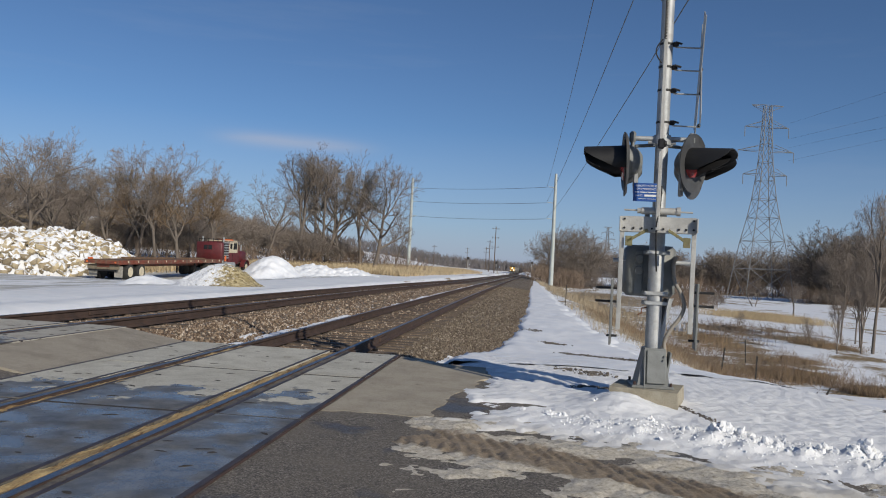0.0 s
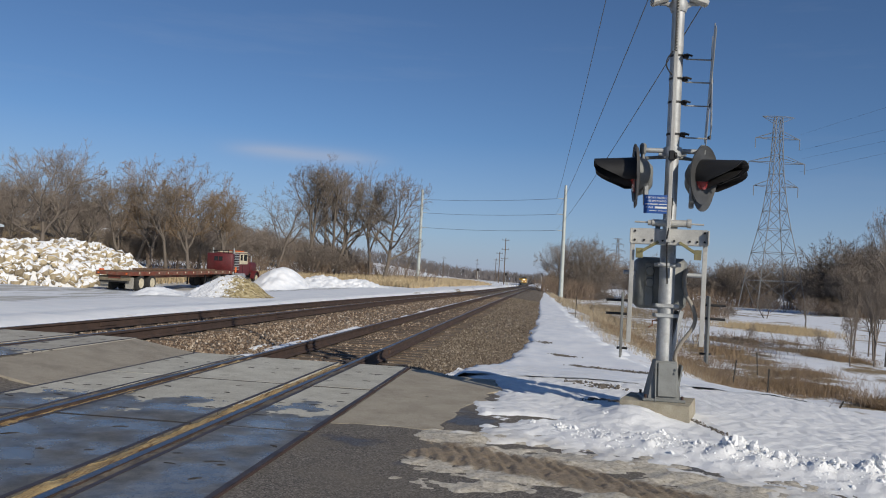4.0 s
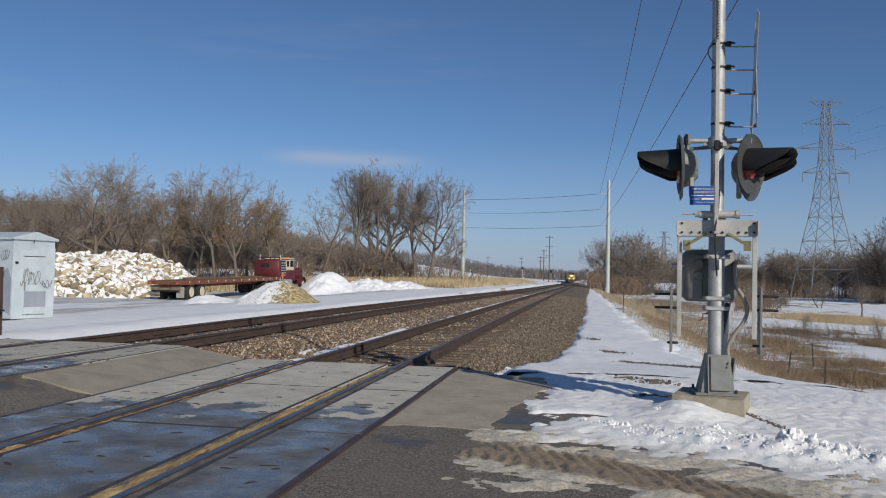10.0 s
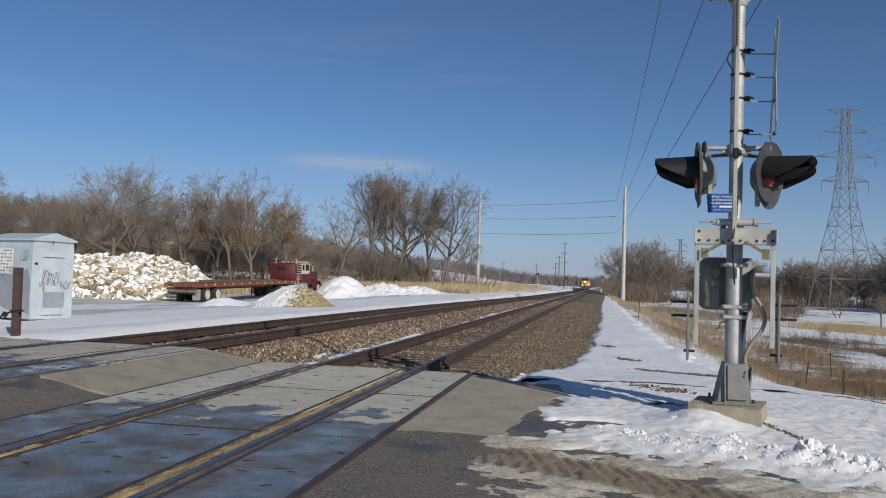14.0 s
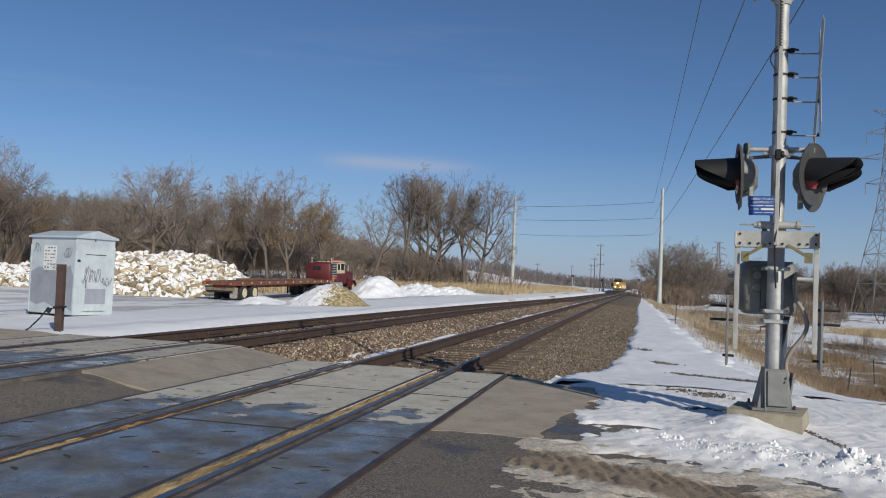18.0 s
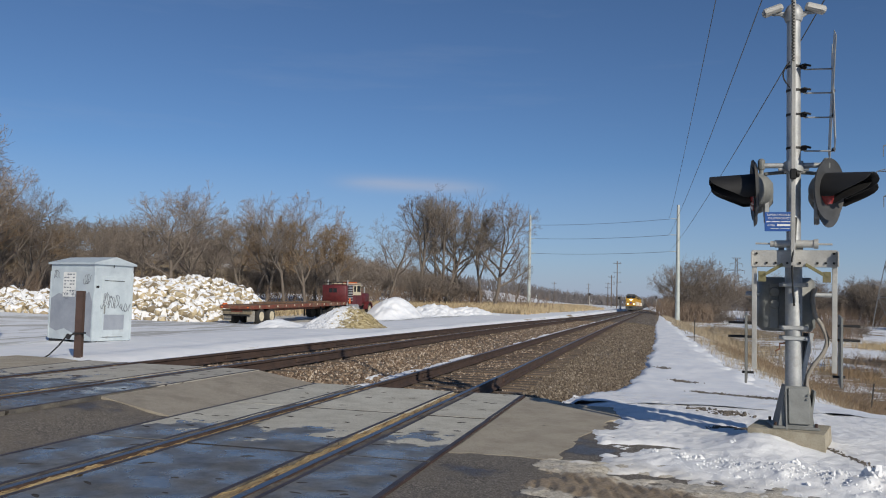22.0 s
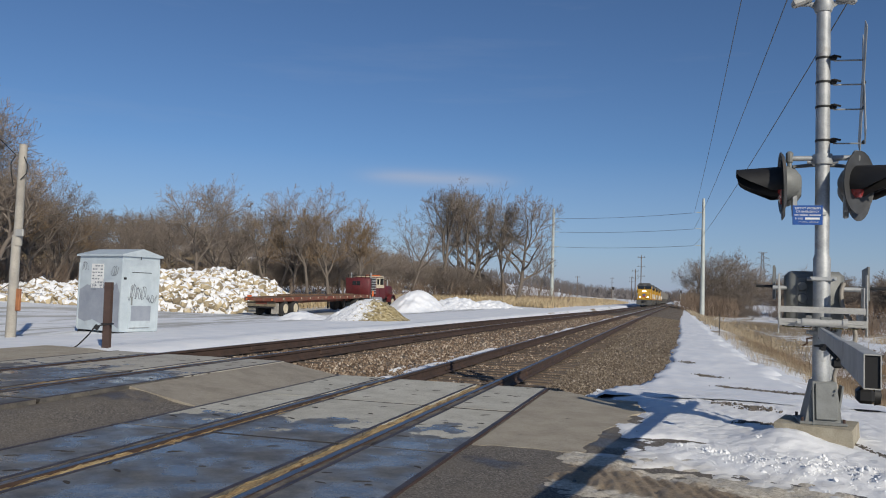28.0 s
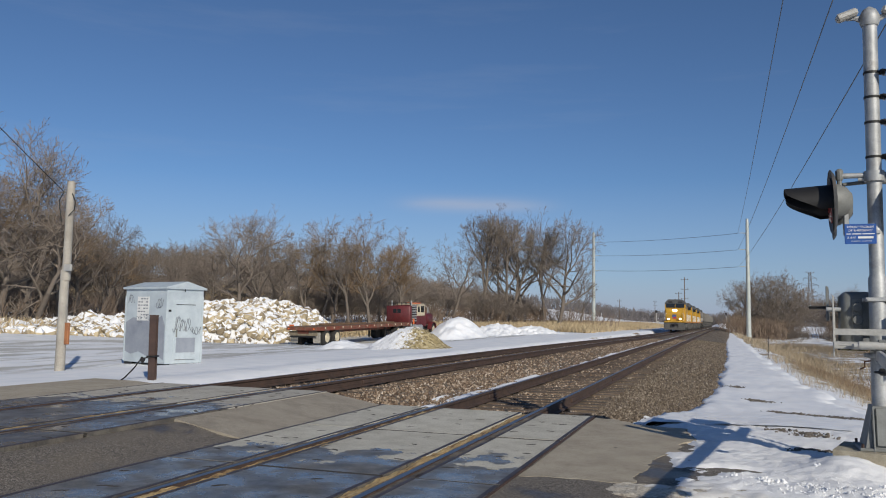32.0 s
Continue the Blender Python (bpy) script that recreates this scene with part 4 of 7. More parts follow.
# white strip of snow between the ballast and the grassy bank
solid("snow_verge", bent(Geo().sheet([-1.3 + 0.08 * i for i in range(76)], steps(11.2, 260, 0.10, 1.017), verge_h)),
      SNOW, "smooth white snow beside the ballast", "snow", kind="structure", smooth=3)
for xc, zc in ((NEAR, 0.0), (FAR, FARZ)):
    part("end_deflector", Geo().box((xc, ROAD_END + 0.10, zc - 0.14), (1.36, 0.16, 0.16), ch=0.02), BLACK, crossing, "black mud-caked end plate between the rails")
    for s in (-1, 1):
        part("end_deflector", Geo().box((xc + s * 1.22, ROAD_END + 0.08, zc - 0.15), (0.75, 0.12, 0.16), ch=0.02), BLACK, crossing, "black mud-caked end plate beside the rail")
        for y in (ROAD_END + 0.55, ROAD_END + 3.2, ROAD_END + 9.0):
            part("joint_bar", Geo().box((xc + s * (GAUGE - 0.022), y, zc - 0.095), (0.03, 0.62, 0.07), ch=0.008).box((xc + s * (GAUGE + 0.022), y, zc - 0.095), (0.03, 0.62, 0.07), ch=0.008), RAIL, tracks[0 if xc == NEAR else 1], "bolted steel joint bar")


# ---- crossing signal ----
MX, MY = 1.36, 8.5
Z = Vector((0, 0, 1))


def text_bars(geo, rows, x0, z0, y, w):
    """Lines of writing too small to read, as bars."""
    for i, row in enumerate(rows):
        for a, b, h in row:
            geo.box((x0 + w * (a + b) / 2, y, z0 - i * 0.034), (w * (b - a), 0.003, h))


def lettering(words, size, x, y, z, material, parent):
    """Raised words that face -y."""
    cu = bpy.data.curves.new("lettering", "FONT")
    cu.body, cu.size, cu.extrude, cu.align_x = words, size, 0.0008, "CENTER"
    tmp = new("lettering", cu)
    me = bpy.data.meshes.new_from_object(tmp)
    bpy.data.objects.remove(tmp)
    me.transform(Matrix.Translation((x, y, z)) @ Matrix.Rotation(radians(90), 4, "X"))
    me.materials.clear()
    me.materials.append(material)
    ob = new("lettering", me)
    ob.parent = parent
    return tagged(ob, "white words on the notice")


def flasher(parent, c, aim):
    """One lamp: a dished round background, housing, red lens and long hood."""
    w = Vector(aim).normalized()
    side = w.cross(Z).normalized()
    up = side.cross(w)
    disc = part("background_disc", Geo().lathe([(0.0, -0.012), (0.27, -0.012), (0.305, 0.012), (0.305, 0.022), (0.262, 0.0), (0.0, 0.0)], c, w, 32), DISC, parent, "dark grey round background plate")
    part("lamp_housing", Geo().lathe([(0.0, -0.17), (0.07, -0.165), (0.13, -0.12), (0.165, -0.05), (0.175, -0.012)], c, w, 24), GREYPAINT, disc, "grey domed lamp housing")
    part("lens", Geo().lathe([(0.152, 0.002), (0.145, 0.03), (0.1, 0.05), (0.0, 0.058)], c, w, 24), REDLENS, disc, "unlit dark red lens")
    g, n = Geo(), 20
    ends = []
    for i in range(n + 1):
        a = math.pi * (-0.16 + 1.32 * i / n)
        r = 0.165
        k = smooth(-0.95, 0.75, math.sin(a))
        d = Vector(c) + r * (math.cos(a) * side + math.sin(a) * up)
        ln = 0.05 + 0.38 * k
        droop = -0.014 * k * up
        ends.append((d, d + ln * w + droop, d + ln * w + droop - 0.008 * (math.cos(a) * side + math.sin(a) * up), d - 0.008 * (math.cos(a) * side + math.sin(a) * up)))
    for q in ends:
        g.v += [tuple(p) for p in q]
    for i in range(n):
        for j in range(4):
            g.f.append((i * 4 + j, i * 4 + (j + 1) % 4, i * 4 + 4 + (j + 1) % 4, i * 4 + 4 + j))
    g.f += [(0, 1, 2, 3), (n * 4 + 3, n * 4 + 2, n * 4 + 1, n * 4)]
    part("hood", g, BLACK, disc, "matt black visor hood", 0.7)
    part("hinge", Geo().box(Vector(c) - 0.10 * w - 0.2 * up, (0.05, 0.05, 0.16), ch=0.012), GALV, disc, "small latch below the housing")
    return disc


DISC = plain("dark_signal_paint", (0.07, 0.072, 0.075), (0.045, 0.046, 0.048), 0.55, 0.0, 6, 80, 0.1, dirt=(0.09, 0.075, 0.06))


def crossing_signal():
    th = thing("crossing_signal", pose(MX, MY, 0), "grey railroad crossing signal mast with flashers beside the road", "crossing signal")
    fo = Geo()
    top, bot = [(-0.36, -0.30), (0.31, -0.36), (0.33, 0.34), (-0.34, 0.36)], [(-0.37, -0.33), (0.345, -0.40), (0.36, 0.38), (-0.37, 0.40)]
    fo.add([(x, y, 0.17) for x, y in top] + [(x, y, -0.35) for x, y in bot], [(0, 1, 2, 3), (7, 6, 5, 4), (0, 4, 5, 1), (1, 5, 6, 2), (2, 6, 7, 3), (3, 7, 4, 0)])
    f = part("footing", fo, FOOT, th, "weathered buff concrete footing", 0.2)
    f.matrix_basis = pose(-0.02, 0.0, 0, 0, 0, -14)
    bz = Geo()
    lo, hi = [(-0.17, -0.19), (0.16, -0.19), (0.16, 0.19), (-0.17, 0.19)], [(-0.09, -0.12), (0.115, -0.12), (0.115, 0.12), (-0.09, 0.12)]
    bz.add([(x, y, 0.17) for x, y in lo] + [(x, y, 0.57) for x, y in hi], [(3, 2, 1, 0), (4, 5, 6, 7), (0, 1, 5, 4), (1, 2, 6, 5), (2, 3, 7, 6), (3, 0, 4, 7)])
    base_part = part("junction_base", bz, GREYPAINT, th, "grey cast junction base", 0.3)
    part("flange", Geo().box((-0.01, 0, 0.185), (0.42, 0.44, 0.03), ch=0.008), GREYPAINT, base_part)
    part("access_cover", Geo().box((0.02, -0.175, 0.39), (0.19, 0.02, 0.34), m=Matrix.Rotation(radians(-8), 3, "X"), ch=0.006), GREYPAINT, base_part, "bolted grey access cover")
    part("cover_edge", Geo().box((-0.095, -0.185, 0.36), (0.012, 0.03, 0.40), m=Matrix.Rotation(radians(-8), 3, "X")), GREYPAINT, base_part)
    part("side_plate", Geo().box((0.145, -0.06, 0.36), (0.02, 0.16, 0.36), m=Matrix.Rotation(radians(8), 3, "Y"), ch=0.004), GREYPAINT, base_part)
    for x, y in ((-0.19, -0.19), (0.17, -0.19), (0.17, 0.19), (-0.19, 0.19)):
        part("bolt", Geo().rod((x, y, 0.19), (x, y, 0.235), 0.014, n=6), DARKRUST, base_part, "rusty anchor bolt")
    for x, z in ((-0.07, 0.5), (0.1, 0.5), (0.1, 0.26), (0.09, 0.46)):
        part("bolt", Geo().rod((x, -0.195, z), (x, -0.16, z), 0.010, n=6), GREYPAINT, base_part)
    part("mast", Geo().lathe([(0.079, 0.55), (0.079, 1.75), (0.066, 1.78), (0.066, 3.0), (0.064, 4.3), (0.0, 4.31)], (0, 0, 0), Z, 24), GALV, th, "galvanised steel mast with dull stains")
    # motor housing behind the mast
    mb = part("gate_mechanism", Geo().box((-0.03, 0.30, 1.36), (0.52, 0.34, 0.54), ch=0.045), GREYPAINT, th, "dark grey gate motor housing", 0.8)
    part("housing_seam", Geo().box((-0.03, 0.135, 1.36), (0.03, 0.014, 0.52), ch=0.004), BLACK, mb)
    for z in (1.48, 1.36):
        part("round_cap", Geo().lathe([(0.045, 0), (0.05, 0.02), (0.042, 0.045), (0.0, 0.05)], (-0.16, 0.13, z), (0, -1, 0), 16), GREYPAINT, mb)
    part("cover_ridge", Geo().box((-0.16, 0.125, 1.34), (0.09, 0.02, 0.46), ch=0.008), GREYPAINT, mb)
    part("shaft", Geo().rod((-0.42, 0.20, 1.46), (0.42, 0.20, 1.46), 0.022, n=12), GALV, mb, "steel main shaft")
    for z in (1.55, 1.13, 1.03):
        part("clamp", Geo().box((0.0, -0.075, z), (0.24, 0.03, 0.04), ch=0.006).box((0, 0.1, z), (0.24, 0.03, 0.04), ch=0.006).rod((-0.1, -0.11, z), (-0.1, 0.13, z), 0.011, n=6).rod((0.1, -0.11, z), (0.1, 0.13, z), 0.011, n=6), GALV, mb, "steel mast clamp")
    part("mechanism_brace", Geo().box((0.115, 0.02, 0.83), (0.045, 0.05, 0.52), m=Matrix.Rotation(radians(11), 3, "Y"), ch=0.004), GALV, th, "slanting steel brace")
    part("brace_rail", Geo().box((0.065, 0.02, 0.83), (0.035, 0.06, 0.52), m=Matrix.Rotation(radians(11), 3, "Y")), BLACK, th)
    pts = [Vector(p) for p in ((0.15, 0.10, 0.5), (0.13, 0.08, 0.62), (0.18, 0.06, 0.75), (0.28, 0.05, 0.90), (0.31, 0.05, 1.02), (0.27, 0.06, 1.15), (0.21, 0.08, 1.26), (0.19, 0.1, 1.42), (0.22, 0.12, 1.52))]
    fine = []
    for i in range(len(pts) - 1):
        a, b, c_, d = pts[max(0, i - 1)], pts[i], pts[i + 1], pts[min(len(pts) - 1, i + 2)]
        for k in range(5):
            u = k / 5
            fine.append(0.5 * ((2 * b) + (c_ - a) * u + (2 * a - 5 * b + 4 * c_ - d) * u * u + (3 * b - a - 3 * c_ + d) * u ** 3))
    part("conduit", Geo().pipe(fine + [pts[-1]], 0.021, 8), plain("flexible_conduit", (0.34, 0.31, 0.27), (0.24, 0.22, 0.19), 0.6), th, "bent flexible cable conduit", 1.2)
    part("hook", Geo().pipe([(-0.08, -0.02, 0.98), (-0.13, -0.02, 0.97), (-0.13, -0.02, 0.92), (-0.17, -0.03, 0.9)], 0.008, 5), RUST, th, "small rusty hook")
    # cross arm and lamps
    arm = part("cross_arm", Geo().rod((-0.30, 0, 2.735), (0.30, 0, 2.735), 0.026, n=12).rod((-0.14, -0.005, 2.695), (0.14, -0.005, 2.695), 0.016).lathe([(0.09, -0.05), (0.095, 0.0), (0.09, 0.05)], (0, 0, 2.72), Z, 16), GALV, th, "cross arm of steel pipe", 0.7)
    for x in (-0.30, 0.30):
        part("elbow", Geo().lathe([(0.03, -0.04), (0.036, -0.02), (0.036, 0.05), (0.02, 0.07)], (x, 0, 2.735), Z, 10).rod((x, 0, 2.70), (x, 0, 2.5), 0.022), GREYPAINT, arm)
    flasher(th, (-0.36, 0.0, 2.49), (-0.998, 0.02, -0.03))
    flasher(th, (0.31, -0.02, 2.49), (0.80, -0.60, -0.05))
    # a second pair behind, hung a little lower
    flasher(th, (-0.335, 0.17, 2.445), (-0.99, 0.10, -0.03))
    flasher(th, (0.345, 0.17, 2.44), (0.84, -0.54, -0.05))
    part("rear_arm", Geo().pipe([(0, 0.06, 2.70), (0, 0.17, 2.70), (-0.24, 0.17, 2.68), (-0.24, 0.17, 2.48)], 0.022, 8).pipe([(0, 0.17, 2.70), (0.24, 0.17, 2.68), (0.24, 0.17, 2.48)], 0.022, 8), GREYPAINT, th, "dark pipe arm behind the mast", 0.9)
    # sign seen on edge, on four brackets
    cb = part("crossbuck", Geo().box((0.365, 0.0, 3.42), (0.008, 1.25, 0.22), m=Matrix.Rotation(radians(-9), 3, "Z") @ Matrix.Rotation(radians(60), 3, "X"), ch=0.002), ALU, th, "white crossbuck blade seen on edge")
    part("crossbuck", Geo().box((0.352, 0.0, 3.42), (0.008, 1.25, 0.22), m=Matrix.Rotation(radians(-6), 3, "Z") @ Matrix.Rotation(radians(-60), 3, "X"), ch=0.002), ALU, th, "white crossbuck blade seen on edge")
    for z in (2.905, 3.24, 3.485, 3.725):
        br = part("sign_bracket", Geo().lathe([(0.067, -0.012), (0.072, -0.01), (0.072, 0.01), (0.067, 0.012)], (0, 0, z), Z, 20), BLACK, th, "dark bolted mast clamp")
        part("clamp_block", Geo().box((0.09, -0.02, z), (0.06, 0.05, 0.05), ch=0.012), BLACK, br)
        part("clamp_bolt", Geo().rod((0.085, -0.06, z + 0.012), (0.15, -0.055, z - 0.006), 0.011, n=6), BLACK, br)
        part("bracket_rod", Geo().rod((0.09, -0.02, z - 0.03), (0.365, -0.02, z - 0.035), 0.008, n=6), GALV, br, "thin galvanised rod")
        part("sign_bolt", Geo().box((0.36, -0.02, z - 0.02), (0.03, 0.05, 0.035), ch=0.008), BLACK, br)
    # blue notice
    sg = part("notice_plate", Geo().box((-0.145, -0.09, 2.165), (0.27, 0.006, 0.19), ch=0.002), BLUE, th, "small blue emergency notice plate")
    lt = Geo()
    text_bars(lt, [[], [], [(0.06, 0.2, 0.009), (0.24, 0.52, 0.009), (0.56, 0.94, 0.009)], [(0.42, 0.9, 0.02)], [(0.2, 0.5, 0.004), (0.54, 0.86, 0.004)]], -0.28, 2.233, -0.0955, 0.27)
    part("lettering", lt, WHITE, sg, "white bars of small writing", 0)
    lettering("REPORT PROBLEM", 0.028, -0.145, -0.0945, 2.222, WHITE, sg)
    lettering("OR EMERGENCY", 0.028, -0.145, -0.0945, 2.189, WHITE, sg)
    lettering("X-ING", 0.026, -0.222, -0.0945, 2.122, WHITE, sg)
    part("sign_strap", Geo().box((-0.05, -0.075, 2.185), (0.16, 0.014, 0.03)), GALV, sg)
    # lamps at the top
    tp = part("top_fitting", Geo().lathe([(0.075, 4.19), (0.09, 4.23), (0.09, 4.29), (0.06, 4.35), (0.0, 4.39)], (0, 0, 0), Z, 16).rod((-0.2, 0, 4.28), (0.2, 0, 4.28), 0.02), GALV, th, "steel top fitting")
    for s in (-1, 1):
        part("top_lamp", Geo().box((s * 0.2, -0.02, 4.31), (0.2, 0.10, 0.075), m=Matrix.Rotation(radians(s * 18), 3, "Y"), ch=0.02), ALU, tp, "pale hooded lamp head")
        part("lamp_strut", Geo().rod((s * 0.06, 0, 4.23), (s * 0.14, 0, 4.28), 0.014), GALV, tp)
    return th


crossing_signal()

GATE_YAW, GATE_LEN = -7.4, 5.66


def crossing_gate():
    """The swinging part: frame, arm and counterweights, built upright about its shaft."""
    th = thing("crossing_gate", pose(MX, MY + 0.05, 1.46, 0, 0, GATE_YAW), "aluminium crossing gate arm with counterweights, swinging down", "crossing gate")
    beam = part("cross_beam", Geo().box((0, -0.36, 0.36), (0.74, 0.012, 0.155), ch=0.003).box((0, -0.33, 0.435), (0.74, 0.06, 0.010)).box((0, -0.33, 0.285), (0.74, 0.06, 0.010)), ALU, th, "aluminium cross beam with bolts")
    for x, z in ((-0.33, 0.32), (-0.24, 0.32), (-0.16, 0.32), (-0.06, 0.32), (0.05, 0.32), (0.2, 0.32), (0.27, 0.32), (0.34, 0.32), (-0.33, 0.41), (0.34, 0.41)):
        part("bolt", Geo().rod((x, -0.378, z), (x, -0.365, z), 0.012, n=6), BLACK, beam)
    part("rear_beam", Geo().box((0, -0.19, 0.36), (0.74, 0.012, 0.12), ch=0.003).box((0, -0.215, 0.42), (0.74, 0.05, 0.008)), ALU, th, "aluminium rear beam of the gate frame")
    for s in (-1, 1):
        sp = part("side_plate", Geo().box((s * 0.365, -0.30, -0.16), (0.014, 0.10, 1.10), ch=0.003).box((s * 0.345, -0.345, -0.16), (0.036, 0.012, 1.10), ch=0.003).box((s * 0.372, -0.16, 0.36), (0.014, 0.56, 0.14), ch=0.003), ALU, th, "aluminium side channel of the gate frame")
        part("gusset", Geo().box((s * 0.365, -0.12, 0.02), (0.012, 0.26, 0.3), ch=0.003), ALU, sp)
        cw = part("counterweight_bar", Geo().box((s * 0.43, 0.06, -0.55), (0.022, 0.34, 0.68), ch=0.004), GREYPAINT, th, "grey counterweight bar")
        for z in (-0.30, -0.44, -0.80):
            part("stud", Geo().rod((s * 0.36, 0.02, z), (s * (0.60 if z > -0.5 else 0.47), 0.02, z), 0.013, n=8), BLACK, cw, "protruding black threaded stud")
        part("corner_brace", Geo().box((s * 0.20, -0.38, 0.245), (0.24, 0.012, 0.030), m=Matrix.Rotation(radians(s * 32), 3, "Y"), ch=0.003), YELLOWBRACE, th, "faded yellow corner brace")
        part("brace_plate", Geo().box((s * 0.28, -0.38, 0.19), (0.07, 0.012, 0.10), ch=0.003), YELLOWBRACE, th)
    cy = part("shear_cylinder", Geo().rod((-0.17, -0.33, 0.50), (0.17, -0.33, 0.50), 0.036, n=14).rod((-0.34, -0.33, 0.505), (0.33, -0.33, 0.495), 0.009).rod((0.17, -0.33, 0.5), (0.21, -0.33, 0.5), 0.045, n=12).rod((-0.21, -0.33, 0.5), (-0.17, -0.33, 0.5), 0.028, n=12), ALU, th, "pale cylinder with rods across the arm's foot")
    part("cylinder_mount", Geo().box((0.03, -0.30, 0.47), (0.10, 0.05, 0.10), ch=0.008), GREYPAINT, cy)
    part("cylinder_mount", Geo().box((-0.11, -0.29, 0.465), (0.05, 0.05, 0.06)), GREYPAINT, cy)
    # hollow arm: outer shell in two lengths; black plate paints the open end's shade
    L1, x0, y0 = 4.25, -0.012, -0.42
    low = Geo().box((x0, y0, 0.30 + L1 / 2), (0.040, 0.096, L1), ch=0.005)
    part("arm_base_section", low, ALU, th, "hollow aluminium arm section")
    up, w, d, th_ = Geo(), 0.050, 0.112, 0.004
    za, zb = 0.30 + L1 - 0.25, GATE_LEN
    for c, s in (((x0 - w / 2, y0), (th_, d)), ((x0 + w / 2, y0), (th_, d)), ((x0, y0 - d / 2), (w, th_)), ((x0, y0 + d / 2), (w, th_))):
        up.box((c[0], c[1], (za + zb) / 2), (s[0], s[1], zb - za))
    ob = part("arm_outer_section", up, ALU, th, "hollow aluminium arm end, open")
    part("end_shade_plate", Geo().box((x0, y0, zb - 0.012), (w - 0.006, d - 0.006, 0.01)), BLACK, ob, "black plate for the shade inside the open end")
    seg = Geo().pipe([(x0 - 0.005 + 0.010 * math.cos(i * math.pi / 3), y0 - 0.070 + 0.010 * math.sin(i * math.pi / 3), 2.2 + i * 0.005) for i in range(289)], 0.006, 5)
    part("coiled_cable", seg, RUBBER, th, "black coiled cable along the arm", 1.0)
    part("cable_loop", Geo().pipe([(x0 - 0.03 - 0.06 * math.sin(math.pi * k / 10), y0 - 0.06, 2.2 - 0.24 * k / 10) for k in range(11)], 0.007, 5), RUBBER, th, "loose cable loop")
    part("foot_cable", Geo().pipe([(x0 + 0.03, y0 + 0.04, 0.75), (x0 + 0.02, y0 - 0.03, 0.55), (x0 - 0.01, y0 - 0.05, 0.35), (x0, y0 + 0.06, 0.1), (x0 + 0.02, y0 + 0.25, -0.1)], 0.009, 6), RUBBER, th, "black cable at the arm's foot", 1.0)
    for z in (1.15, 3.4, 5.35):
        part("arm_lamp", Geo().box((x0, y0 - 0.105, z), (0.06, 0.055, 0.10), ch=0.012).lathe([(0.035, 0), (0.03, 0.02), (0, 0.025)], (x0 + 0.03, y0 - 0.105, z), (1, 0, 0), 12), BLACK, th, "small dark arm lamp")
    return th


GATE = crossing_gate()

# ---- instrument case, post and service pole ----
CASE = plain("pale_case_paint", (0.52, 0.58, 0.61), (0.42, 0.48, 0.52), 0.5, 0.05, 3, 40, 0.08, dirt=(0.36, 0.38, 0.40), dirt_at=0.68)
CASEPATCH = plain("grey_cover_up_paint", (0.33, 0.355, 0.40), (0.26, 0.285, 0.33), 0.5, 0.1, 3, 40, 0.08)
SCRAWL = plain("grey_scrawl", (0.20, 0.22, 0.25), (0.15, 0.17, 0.20), 0.6)


def scrawl(x, y, z, w, h, seed, axis):
    """One loose looping stroke, with no letters in it."""
    rnd = random.Random(seed)
    geo, pts = Geo(), []
    f, g = rnd.uniform(2.0, 3.2), rnd.uniform(0.6, 1.4)
    for i in range(34):
        s = i / 33
        u = x + w * (s * 0.7 + 0.2 * math.sin(f * 6.3 * s + seed)) + rnd.uniform(-0.01, 0.01)
        v = z + h * (0.5 + 0.5 * math.sin(f * 6.3 * s * g + 2 * seed) * rnd.uniform(0.75, 1.0))
        pts.append((u, y, v) if axis == "x" else (y, u, v))
    return geo.pipe(pts, 0.008, 4)


